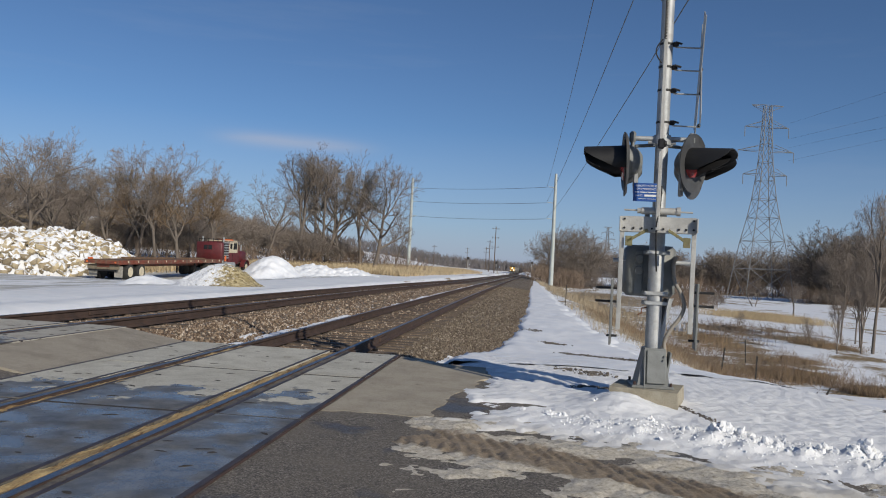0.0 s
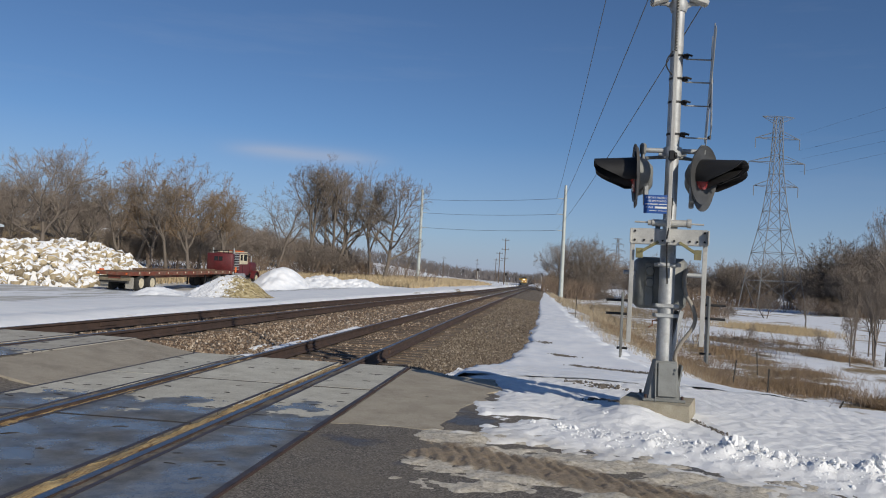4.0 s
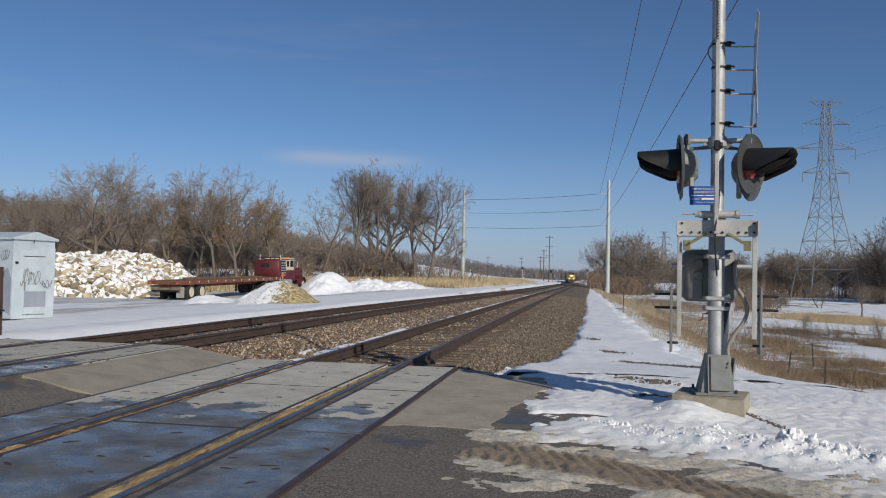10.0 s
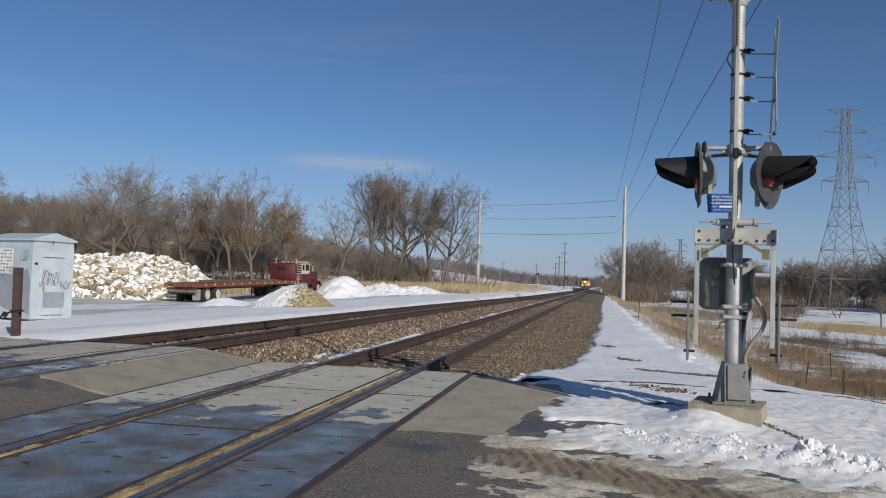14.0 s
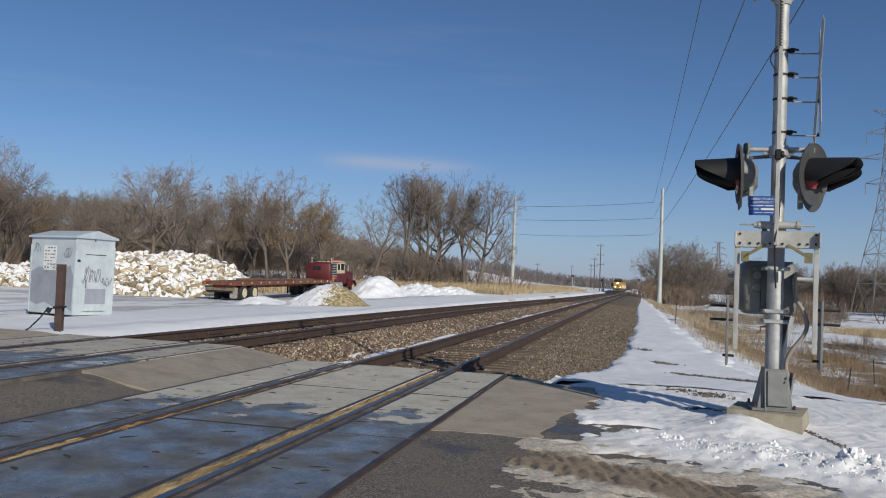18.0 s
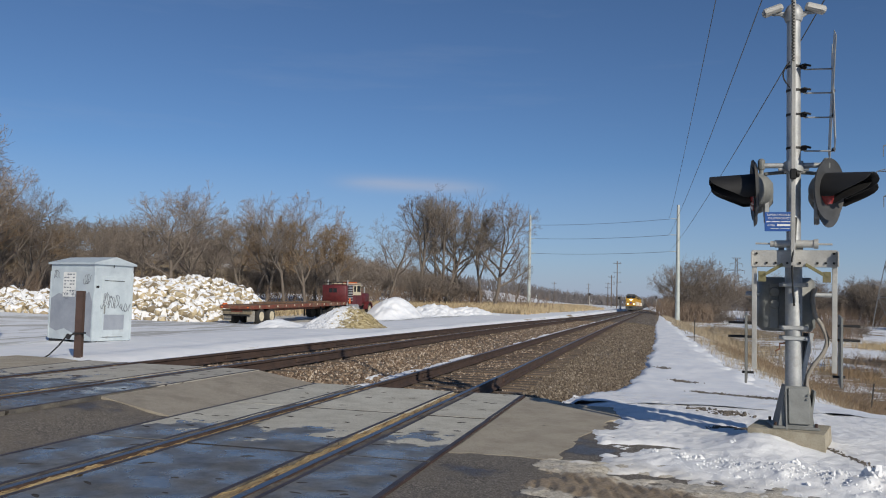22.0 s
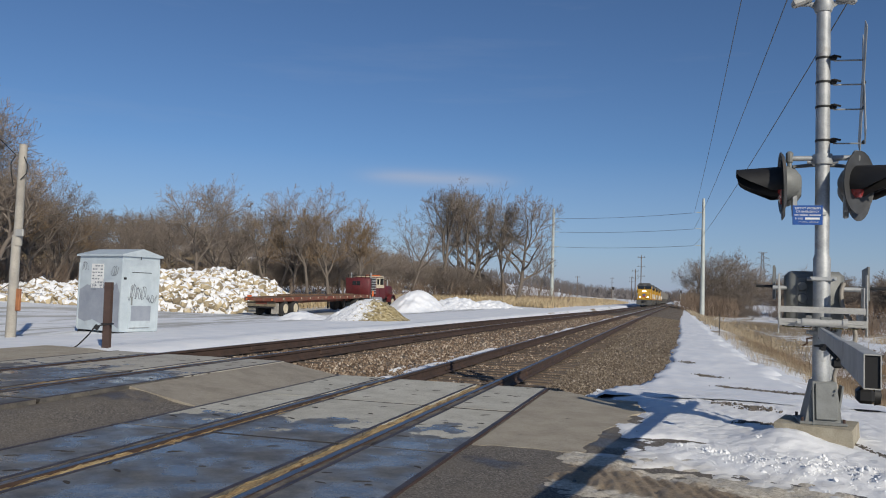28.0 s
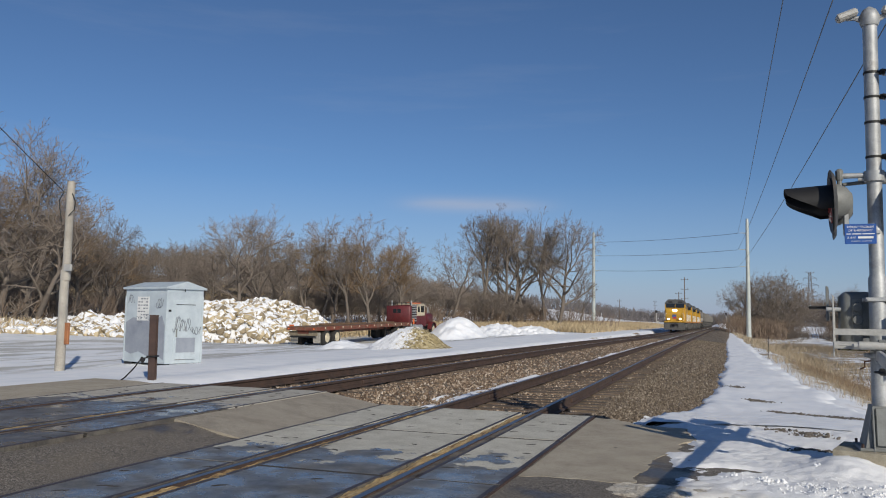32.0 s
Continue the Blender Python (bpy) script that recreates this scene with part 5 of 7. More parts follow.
def instrument_case():
    th = thing("instrument_case", pose(-14.1, 18.1, -0.145, 0, 0, -16.5), "pale steel railway instrument case with scrawls on snow", "equipment case")
    W, D, H = 1.9, 1.19, 2.19
    body = part("body", Geo().box((-W / 2, D / 2, 0.12 + (H - 0.12) / 2), (W, D, H - 0.12), ch=0.012), CASE, th, "pale blue-grey steel body", 0.3)
    o, pk = 0.06, 0.17
    rf = Geo()
    rf.add([(-W - o, -o, H), (o, -o, H), (o, D + o, H), (-W - o, D + o, H), (-W - o, D / 2, H + pk), (o, D / 2, H + pk),
            (-W - o, -o, H - 0.05), (o, -o, H - 0.05), (o, D + o, H - 0.05), (-W - o, D + o, H - 0.05)],
           [(0, 1, 5, 4), (2, 3, 4, 5), (1, 2, 5), (3, 0, 4), (6, 7, 1, 0), (7, 8, 2, 1), (8, 9, 3, 2), (9, 6, 0, 3), (9, 8, 7, 6)])
    part("roof", rf, CASE, th, "low gabled steel roof", 0.2)
    for x, y in ((-W + 0.2, 0.1), (-0.2, 0.1), (-0.2, D - 0.1), (-W + 0.2, D - 0.1)):
        part("foot", Geo().box((x, y, 0.03), (0.34, 0.18, 0.2), ch=0.01), BLACK, th, "dark foot under the case")
    dr = part("door", Geo().box((0.008, D / 2, 1.03), (0.022, 0.72, 1.62), ch=0.006), CASE, th, "steel door with a handle")
    part("handle", Geo().box((0.035, D / 2 - 0.28, 0.95), (0.03, 0.035, 0.22), ch=0.008), GREYPAINT, dr)
    part("vent_slot", Geo().box((0.022, D / 2, 1.72), (0.008, 0.62, 0.018)), BLACK, dr)
    part("sill", Geo().box((0.02, D / 2, 0.23), (0.012, 0.62, 0.014)), GREYPAINT, dr)
    part("lock_plate", Geo().box((0.014, 0.09, 1.55), (0.012, 0.09, 0.06), ch=0.003), BLACK, th)
    part("paint_patch", Geo().box((0.0205, D / 2 + 0.03, 0.62), (0.006, 0.62, 0.40)), CASEPATCH, dr, "grey cover-up paint")
    for u, v, w, h, sd in ((0.24, 0.95, 0.26, 0.48, 5), (0.42, 0.98, 0.3, 0.36, 6), (0.6, 0.95, 0.3, 0.42, 7), (0.84, 0.9, 0.34, 0.22, 8)):
        part("scrawl", scrawl(u, 0.026, v, w, h, sd, "y"), SCRAWL, dr, "looping grey scrawl", 1.0)
    part("paint_patch", Geo().extrude([(-1.84, 0.42), (-1.55, 0.34), (-1.2, 0.42), (-0.8, 0.30), (-0.4, 0.36), (-0.07, 0.22), (-0.06, 1.15), (-0.2, 1.42), (-0.45, 1.28), (-0.7, 1.36), (-1.1, 1.30), (-1.5, 1.36), (-1.84, 1.22)], 0.0005, 0.004, Matrix.Rotation(radians(90), 4, "X")), CASEPATCH, th, "large grey cover-up paint patch")
    nt_ = part("notice", Geo().box((-1.06, -0.006, 1.60), (0.54, 0.006, 0.66), ch=0.001), WHITE, th, "white notice with faded lettering")
    for i in range(7):
        for k in range(4):
            if (i * 3 + k) % 5:
                part("lettering", Geo().box((-1.24 + k * 0.12, -0.0105, 1.87 - i * 0.088), (0.09 if (i + k) % 3 else 0.06, 0.003, 0.032)), SCRAWL, nt_, "dark bar of lettering that cannot be read", 0)
    for u, v, w, h, sd in ((-1.3, 1.2, 0.3, 0.2, 9), (-0.95, 1.24, 0.35, 0.22, 10), (-0.55, 1.22, 0.3, 0.2, 12), (-0.42, 1.6, 0.3, 0.3, 11), (-1.75, 1.75, 0.3, 0.25, 13)):
        part("scrawl", scrawl(u, -0.005, v, w, h, sd, "x"), SCRAWL, th, "thin grey scrawl", 1.0)
    for x in (-W + 0.02, -0.02):
        part("corner_strip", Geo().box((x, -0.008, 1.05), (0.05, 0.014, 1.8), ch=0.003), CASE, th)
    part("corner_strip", Geo().box((0.008, 0.03, 1.05), (0.014, 0.06, 1.8), ch=0.003), CASE, th)
    part("corner_strip", Geo().box((0.008, D - 0.03, 1.05), (0.014, 0.06, 1.8), ch=0.003), CASE, th)
    part("roof_hook", Geo().rod((0.04, D / 2 - 0.06, H - 0.02), (0.04, D / 2 - 0.06, H - 0.12), 0.012), BLACK, th)
    return th


instrument_case()
ps = thing("steel_post", pose(-10.32, 12.9, -0.13, 0, -0.6, 20), "dark rust-brown steel post with a cable tied to it", "post")
part("shaft", Geo().box((0, 0, 0.71), (0.02, 0.12, 1.42), ch=0.004).box((0.0, -0.06, 0.71), (0.13, 0.014, 1.42), ch=0.004).box((0.0, 0.06, 0.71), (0.13, 0.014, 1.42), ch=0.004), DARKRUST, ps, "rusty rolled-steel section")
part("cable", Geo().pipe([(-0.02, -0.1, 0.62), (-0.12, -0.1, 0.60), (-0.22, -0.1, 0.54), (-0.3, -0.12, 0.42), (-0.46, -0.15, 0.24), (-0.62, -0.2, 0.12), (-0.8, -0.25, 0.05)], 0.014, 6), RUBBER, ps, "black cable running to the ground", 1.0)
part("cable_tie", Geo().box((-0.16, -0.1, 0.57), (0.09, 0.05, 0.09), m=Matrix.Rotation(0.5, 3, "Y"), ch=0.01).box((0, 0, 0.63), (0.19, 0.19, 0.03), ch=0.01), BLACK, ps)

POLEWOOD = plain("bleached_pole_wood", (0.42, 0.39, 0.34), (0.28, 0.26, 0.225), 0.85, scale=2, fine=40, bump=0.4)


def service_pole():
    th = thing("service_pole", pose(-14.95, 15.35, -0.12), "bleached wooden service pole with a slack wire", "utility pole")
    part("pole", Geo().lathe([(0.12, -0.05), (0.115, 0.4), (0.102, 2.3), (0.098, 2.45)], (0, 0, 0), Z, 14), POLEWOOD, th, "pale wooden lower pole")
    part("upper_pole", Geo().lathe([(0.102, 2.2), (0.098, 2.5), (0.09, 4.6), (0.0, 4.62)], (0.04, 0, 0), Z, 14), POLEWOOD, th, "pale wooden upper pole")
    part("meter_plate", Geo().box((0.17, -0.09, 2.50), (0.22, 0.05, 0.16), ch=0.01), ALU, th, "small weathered plate")
    part("marker_strip", Geo().box((0.165, 0.0, 0.93), (0.11, 0.07, 0.52), ch=0.01), plain("faded_orange_paint", (0.40, 0.16, 0.06), (0.22, 0.09, 0.045), 0.7), th, "faded orange guard strip")
    part("insulator", Geo().rod((-0.12, -0.05, 4.35), (-0.02, -0.02, 4.35), 0.03), GREYPAINT, th)
    pts = [(-0.12, -0.05, 4.35), (-0.22, -0.08, 4.15), (-0.2, -0.08, 3.95), (-0.12, -0.1, 3.7), (-0.05, -0.14, 3.6)]
    part("drop_cable", Geo().pipe(pts, 0.012, 5), RUBBER, th, "looping black cable", 1)
    part("drop_cable", Geo().pipe([(0.12, -0.04, 4.3), (0.25, -0.06, 4.1), (0.23, -0.06, 3.9), (0.1, -0.1, 3.75)], 0.012, 5), RUBBER, th, "looping black cable", 1)
    w = [(-0.12 + 2.3 * k / 14, -0.05 - 14.0 * k / 14, 4.35 + 7.6 * (k / 14) - 0.4 * math.sin(math.pi * k / 14)) for k in range(15)]
    part("wire", Geo().pipe(w, 0.010, 5), RUBBER, th, "slack overhead service wire", 1)
    return th


service_pole()

# ---- flatbed lorry ----
MAROON = plain("faded_maroon_paint", (0.13, 0.022, 0.024), (0.085, 0.016, 0.018), 0.45, 0.0, 3, 30, 0.06, dirt=(0.13, 0.06, 0.05))
DECKRED = plain("rusty_red_frame_paint", (0.20, 0.055, 0.03), (0.11, 0.035, 0.024), 0.75, 0.0, 3, 30, 0.2, dirt=(0.15, 0.10, 0.07), dirt_at=0.55)
DECKWOOD = plain("worn_deck_planks", (0.20, 0.12, 0.07), (0.10, 0.06, 0.04), 0.9, scale=2, fine=25, bump=0.4, vary=0.2)
CREAM = plain("cream_cab_paint", (0.62, 0.55, 0.40), (0.48, 0.42, 0.30), 0.5)
GLASS = plain("dark_window_glass", (0.02, 0.024, 0.028), (0.015, 0.018, 0.02), 0.12, bump=0.0)
ORANGE = plain("orange_plastic", (0.75, 0.16, 0.03), (0.6, 0.12, 0.025), 0.5)
TAN = plain("muddy_flap", (0.24, 0.20, 0.14), (0.13, 0.11, 0.08), 0.9)


def wheel(parent, x, y, r, w, side):
    t = part("wheel", Geo().lathe([(r * 0.62, -w / 2), (r * 0.93, -w / 2), (r, -w * 0.38), (r, w * 0.38), (r * 0.93, w / 2), (r * 0.62, w / 2)], (x, y, r), (side, 0, 0), 22), RUBBER, parent, "black tyre caked with dirt")
    part("rim", Geo().lathe([(r * 0.62, w * 0.505), (r * 0.60, w * 0.54), (r * 0.52, w * 0.53), (r * 0.30, w * 0.51), (r * 0.2, w * 0.57), (0.0, w * 0.57)], (x, y, r), (side, 0, 0), 18), CREAM, t, "dusty cream wheel rim")


def lorry():
    za, zb = gh(-28.7, 53.6), gh(-27.6, 73.6)
    th = thing("flatbed_lorry", pose(-28.8, 52.2, za + 0.03, math.degrees(math.atan2(zb - za, 20.0)), 0, -3.6) @ Matrix.Diagonal((1.04, 1.0, 1.12, 1.0)), "maroon lorry with a long empty flatbed trailer in the snow", "lorry")
    tr = part("trailer_frame", Geo().box((0, 8.0, 0.96), (0.9, 15.6, 0.36), ch=0.02), DECKRED, th, "rusty red trailer frame")
    for s in (-1, 1):
        part("side_rail", Geo().box((s * 1.23, 8.0, 1.11), (0.05, 16.0, 0.26), ch=0.01), DECKRED, tr, "red side rail")
        for k in range(24):
            part("stake_pocket", Geo().box((s * 1.265, 0.5 + k * 0.65, 1.15), (0.03, 0.09, 0.12)), CREAM if k % 2 else DECKRED, tr)
    for k in range(13):
        part("deck_plank", Geo().box((-1.12 + k * 0.187, 8.0, 1.215), (0.18, 15.9, 0.035), ch=0.004), DECKWOOD, tr)
    part("rear_bumper", Geo().box((0, 0.0, 1.1), (2.45, 0.08, 0.2), ch=0.01), DECKRED, tr)
    part("underrun_panel", Geo().box((0.0, 0.25, 0.80), (2.3, 0.05, 0.30), ch=0.01), TAN, tr, "mud-coloured panel under the tail")
    part("underrun_bar", Geo().box((0, 0.1, 0.6), (2.0, 0.08, 0.09)), BLACK, tr)
    for s in (-1, 1):
        part("mud_flap", Geo().box((s * 0.92, 0.55, 0.52), (0.6, 0.03, 0.7), ch=0.01), FLAP, tr, "pale muddy flap behind the wheels")
        for y in (1.5, 2.95):
            wheel(th, s * 0.98, y, 0.51, 0.5, s)
        part("tail_lamp", Geo().box((s * 1.02, -0.05, 1.1), (0.12, 0.04, 0.09), ch=0.01), ORANGE, tr)
        part("landing_leg", Geo().box((s * 0.75, 12.0, 0.62), (0.12, 0.12, 0.9), ch=0.01), BLACK, tr)
        for y in (13.6, 14.9):
            wheel(th, s * 0.95, y, 0.51, 0.5, s)
        wheel(th, s * 1.02, 21.5, 0.52, 0.3, s)
    part("strap_bundle", Geo().box((-1.2, 0.6, 1.27), (0.2, 0.4, 0.14), ch=0.04), ORANGE, tr, "orange strap bundle")
    part("board", Geo().box((-0.5, 9.2, 1.29), (0.5, 2.4, 0.10)), DECKWOOD, th, "short loose board on the deck")
    part("board", Geo().box((-0.2, 5.2, 1.31), (0.9, 3.6, 0.14), m=Matrix.Rotation(0.03, 3, "Z"), ch=0.01), DECKWOOD, th, "loose board lying on the deck")
    part("board", Geo().box((0.4, 12.4, 1.29), (0.7, 2.6, 0.11), m=Matrix.Rotation(-0.04, 3, "Z"), ch=0.01), DECKWOOD, th, "loose board lying on the deck")
    part("axle_box", Geo().box((0, 2.2, 0.72), (1.3, 2.2, 0.3), ch=0.03), BLACK, tr)
    part("tractor_chassis", Geo().box((0, 17.6, 0.76), (0.85, 8.6, 0.28), ch=0.02), BLACK, th, "black tractor chassis")
    hb = part("headboard", Geo().box((0, 16.35, 1.86), (2.3, 0.5, 1.42), ch=0.06), MAROON, th, "maroon headboard box with a rear window", 0.8)
    part("rear_window", Geo().box((-0.1, 16.09, 2.15), (0.75, 0.03, 0.34), ch=0.01), GLASS, hb)
    part("window_bar", Geo().box((-0.1, 16.065, 2.15), (0.05, 0.02, 0.34)), MAROON, hb)
    part("rack_rail", Geo().rod((-1.1, 16.4, 2.78), (1.1, 16.4, 2.78), 0.03), BLACK, hb)
    for k in range(6):
        part("rack_post", Geo().rod((-1.05 + k * 0.42, 16.4, 2.55), (-1.05 + k * 0.42, 16.4, 2.86), 0.035), BLACK, hb)
    for k in range(7):
        part("side_louvre", Geo().box((1.10, 17.2, 1.35 + k * 0.2), (0.06, 0.9, 0.10), m=Matrix.Rotation(radians(25), 3, "Y"), ch=0.01), GALV, th, "pale louvre behind the cab")
    # solid black box stands in for the shade between headboard and cab
    part("gap_shade_box", Geo().box((0, 17.2, 1.9), (2.05, 1.0, 1.35), ch=0.03), BLACK, th, "black box for the shade in the gap behind the cab")
    cab = part("cab", Geo().extrude([(17.75, 0.85), (20.0, 0.85), (20.0, 1.75), (19.65, 2.62), (17.9, 2.68), (17.75, 2.5)], -1.04, 1.04, Matrix(((0, 0, 1, 0), (1, 0, 0, 0), (0, 1, 0, 0), (0, 0, 0, 1)))), MAROON, th, "maroon and cream cab", 0.3)
    part("cab_roof", Geo().box((0, 18.75, 2.69), (2.0, 1.9, 0.10), ch=0.04), CREAM, cab)
    part("roof_lamps", Geo().box((0, 19.45, 2.78), (1.4, 0.10, 0.09), ch=0.03), ORANGE, cab)
    for s in (-1, 1):
        part("cab_side", Geo().box((s * 1.05, 18.75, 2.18), (0.02, 1.75, 0.86), ch=0.005), CREAM, cab, "cream panel round the cab windows")
        part("side_window", Geo().box((s * 1.065, 19.1, 2.28), (0.015, 0.75, 0.52), ch=0.003), GLASS, cab)
        part("quarter_window", Geo().box((s * 1.065, 18.25, 2.28), (0.015, 0.42, 0.46), ch=0.003), GLASS, cab)
        part("door_seam", Geo().box((s * 1.045, 18.6, 1.45), (0.012, 0.03, 1.1)), BLACK, cab)
        arch = Geo()
        for k in range(11):
            a = math.pi * (0.02 + 0.96 * k / 10)
            arch.v += [(s * (1.02 + w), 21.5 + r * math.cos(a), 0.52 + r * math.sin(a)) for w, r in ((-0.2, 0.60), (0.2, 0.60), (0.2, 0.68), (-0.2, 0.68))]
        for k in range(10):
            for j in range(4):
                arch.f.append((k * 4 + j, k * 4 + (j + 1) % 4, k * 4 + 4 + (j + 1) % 4, k * 4 + 4 + j))
        part("fender", arch, MAROON, th, "rounded maroon front wing", 0.8)
        part("mirror_arm", Geo().rod((s * 1.0, 19.7, 2.4), (s * 1.3, 19.8, 2.4), 0.02), BLACK, cab)
        part("mirror", Geo().box((s * 1.3, 19.8, 2.2), (0.07, 0.16, 0.48), ch=0.02), GALV, cab)
        part("exhaust_stack", Geo().rod((s * 0.95, 16.85, 0.9), (s * 0.95, 16.85, 3.0), 0.065, n=10), GALV, th, "steel exhaust stack")
        part("headlamp", Geo().lathe([(0.1, 0), (0.09, 0.05), (0, 0.06)], (s * 0.85, 22.25, 1.05), (0, 1, 0), 12), GALV, th)
    part("windscreen", Geo().box((0, 19.87, 2.2), (1.8, 0.02, 0.66), m=Matrix.Rotation(radians(20), 3, "X"), ch=0.003), GLASS, cab)
    part("bonnet", Geo().box((0, 21.05, 1.42), (1.75, 2.2, 0.95), ch=0.16), MAROON, th, "rounded maroon bonnet", 0.9)
    part("grille", Geo().box((0, 22.17, 1.3), (1.0, 0.04, 0.8), ch=0.02), GALV, th)
    part("front_bumper", Geo().box((0, 22.35, 0.62), (2.3, 0.12, 0.28), ch=0.03), GALV, th)
    part("fuel_tank", Geo().rod((0.9, 17.3, 0.75), (0.9, 19.0, 0.75), 0.3, n=14), GALV, th)
    part("side_marker", Geo().box((1.16, 16.9, 1.3), (0.08, 0.3, 0.45), ch=0.04), ORANGE, th, "orange lamp unit beside the cab")
    return th


FLAP = plain("pale_muddy_flap", (0.36, 0.345, 0.31), (0.24, 0.225, 0.20), 0.85)
lorry()


# ---- heaps ----
def rock_material(name, dark, light, snow):
    """Pale limestone; snow lies where the stone faces up."""
    ma, nt, bs, co = base(name, True)
    gn = nt.nodes.new("ShaderNodeNewGeometry")
    c = ramp(nt, gn.outputs["Random Per Island"], [(0.0, dark), (0.5, light), (1.0, tuple(min(1, v * 1.3) for v in light))])
    n = tex(nt, co, 2.5, 6.0, 0.7)
    c = mixc(nt, calc(nt, "MULTIPLY", n, 0.6), c, dark)
    sp = nt.nodes.new("ShaderNodeSeparateXYZ")
    nt.links.new(gn.outputs["Normal"], sp.inputs[0])
    s = calc(nt, "ADD", sp.outputs[2], calc(nt, "MULTIPLY_ADD", tex(nt, co, 1.8, 5.0, 0.6), 0.9, -0.45))
    c = mixc(nt, ramp(nt, s, [(snow, (0, 0, 0)), (snow + 0.12, (1, 1, 1))]), c, (0.82, 0.83, 0.85))
    nt.links.new(c, bs.inputs["Base Color"])
    bs.inputs["Roughness"].default_value = 0.9
    bumped(nt, bs, n, 0.5, 0.05)
    return ma


ROCK = rock_material("snowy_limestone", (0.20, 0.16, 0.105), (0.50, 0.415, 0.27), 0.36)


def lump(geo, p, r, rnd):
    """A broken stone: many-sided, uneven and a little flat."""
    q = Euler((rnd.gauss(0, 0.6), rnd.gauss(0, 0.6), rnd.uniform(0, 6.3))).to_matrix()
    ph = (1 + 5 ** 0.5) / 2
    vs = [(-1, ph, 0), (1, ph, 0), (-1, -ph, 0), (1, -ph, 0), (0, -1, ph), (0, 1, ph), (0, -1, -ph), (0, 1, -ph), (ph, 0, -1), (ph, 0, 1), (-ph, 0, -1), (-ph, 0, 1)]
    fs = [(0, 11, 5), (0, 5, 1), (0, 1, 7), (0, 7, 10), (0, 10, 11), (1, 5, 9), (5, 11, 4), (11, 10, 2), (10, 7, 6), (7, 1, 8), (3, 9, 4), (3, 4, 2), (3, 2, 6), (3, 6, 8), (3, 8, 9), (4, 9, 5), (2, 4, 11), (6, 2, 10), (8, 6, 7), (9, 8, 1)]
    sc = (rnd.uniform(0.85, 1.3), rnd.uniform(0.6, 1.0), rnd.uniform(0.5, 0.85))
    geo.add([Vector(p) + q @ Vector((a[0] * sc[0], a[1] * sc[1], a[2] * sc[2])) * (r / 1.75) * rnd.uniform(0.84, 1.12) for a in vs], fs)


def heap_h(x, y, pts):
    return (1 + 0.22 * fbm(x, y, 0.45, 3)) * max(h * max(0.0, 1 - (((x - a) / rx) ** 2 + ((y - b) / ry) ** 2)) ** 0.8 for a, b, rx, ry, h in pts)


RUB = [(-38.0, 55.5, 6.0, 7.5, 2.9), (-38.0, 62.5, 5.5, 8.5, 3.2), (-39.5, 69.0, 4.0, 6.0, 1.5), (-40.0, 46.5, 6.0, 6.5, 1.15), (-44.5, 38.5, 6.0, 4.5, 0.4)]
rnd = random.Random(8)
rocks = Geo()
core = Geo().sheet([-53 + 0.6 * i for i in range(37)], [32 + 0.6 * i for i in range(80)], lambda x, y: gh(x, y) - 0.2 + 0.85 * heap_h(x, y, RUB))
n_rock = 0
while n_rock < 4200:
    x, y = rnd.uniform(-52, -31), rnd.uniform(32, 79)
    h = heap_h(x, y, RUB)
    if h < 0.05:
        continue
    lump(rocks, (x, y, gh(x, y) + 0.92 * h), rnd.choice((0.16, 0.24, 0.33, 0.44)) * rnd.uniform(0.75, 1.25), rnd)
    n_rock += 1
hp = thing("rubble_heap", Matrix(), "heap of tan limestone rubble covered in snow", "rubble heap", kind="stuff")
part("core", core, ROCK, hp, "", 3)
part("boulders", rocks, ROCK, hp, "broken tan stones with snow on top", 0)


def mound(name, x, y, rx, ry, h, mat, label, category, seed, rough=0.06):
    xs, ys = [x - rx * 1.1 + rx * 2.2 * i / 60 for i in range(61)], [y - ry * 1.1 + ry * 2.2 * i / 60 for i in range(61)]
    def f(a, b):
        d = math.hypot((a - x) / rx, (b - y) / ry) + 0.1 * fbm(a + seed, b, 0.6)
        return gh(a, b) - 0.06 + h * (0.5 + 0.5 * math.cos(math.pi * min(1, d))) ** 0.85 + rough * fbm(a, b, 2.5) * (1 if d < 1 else 0)
    return solid(name, Geo().sheet(xs, ys, f), mat, label, category, smooth=3)


def gravel_heap_material():
    ma, nt, bs, co = base("gravel_heap", True)
    v = nt.nodes.new("ShaderNodeTexVoronoi")
    v.inputs["Scale"].default_value = 9.0
    nt.links.new(co, v.inputs["Vector"])
    sc = nt.nodes.new("ShaderNodeSeparateColor")
    nt.links.new(v.outputs["Color"], sc.inputs[0])
    c = ramp(nt, sc.outputs[0], [(0.0, (0.17, 0.13, 0.06)), (0.6, (0.38, 0.31, 0.16)), (1.0, (0.55, 0.47, 0.30))])
    sp = nt.nodes.new("ShaderNodeSeparateXYZ")
    nt.links.new(co, sp.inputs[0])
    d = calc(nt, "MULTIPLY_ADD", sp.outputs[0], -0.75, -9.2)
    d = calc(nt, "ADD", d, calc(nt, "MULTIPLY_ADD", tex(nt, co, 3.8, 8.0, 0.78), 5.0, -2.5))
    c = mixc(nt, ramp(nt, d, [(0.30, (0, 0, 0)), (0.62, (1, 1, 1))]), c, (0.82, 0.83, 0.85))
    nt.links.new(c, bs.inputs["Base Color"])
    bs.inputs["Roughness"].default_value = 0.9
    bumped(nt, bs, v.outputs["Distance"], 0.6, 0.06)
    return ma


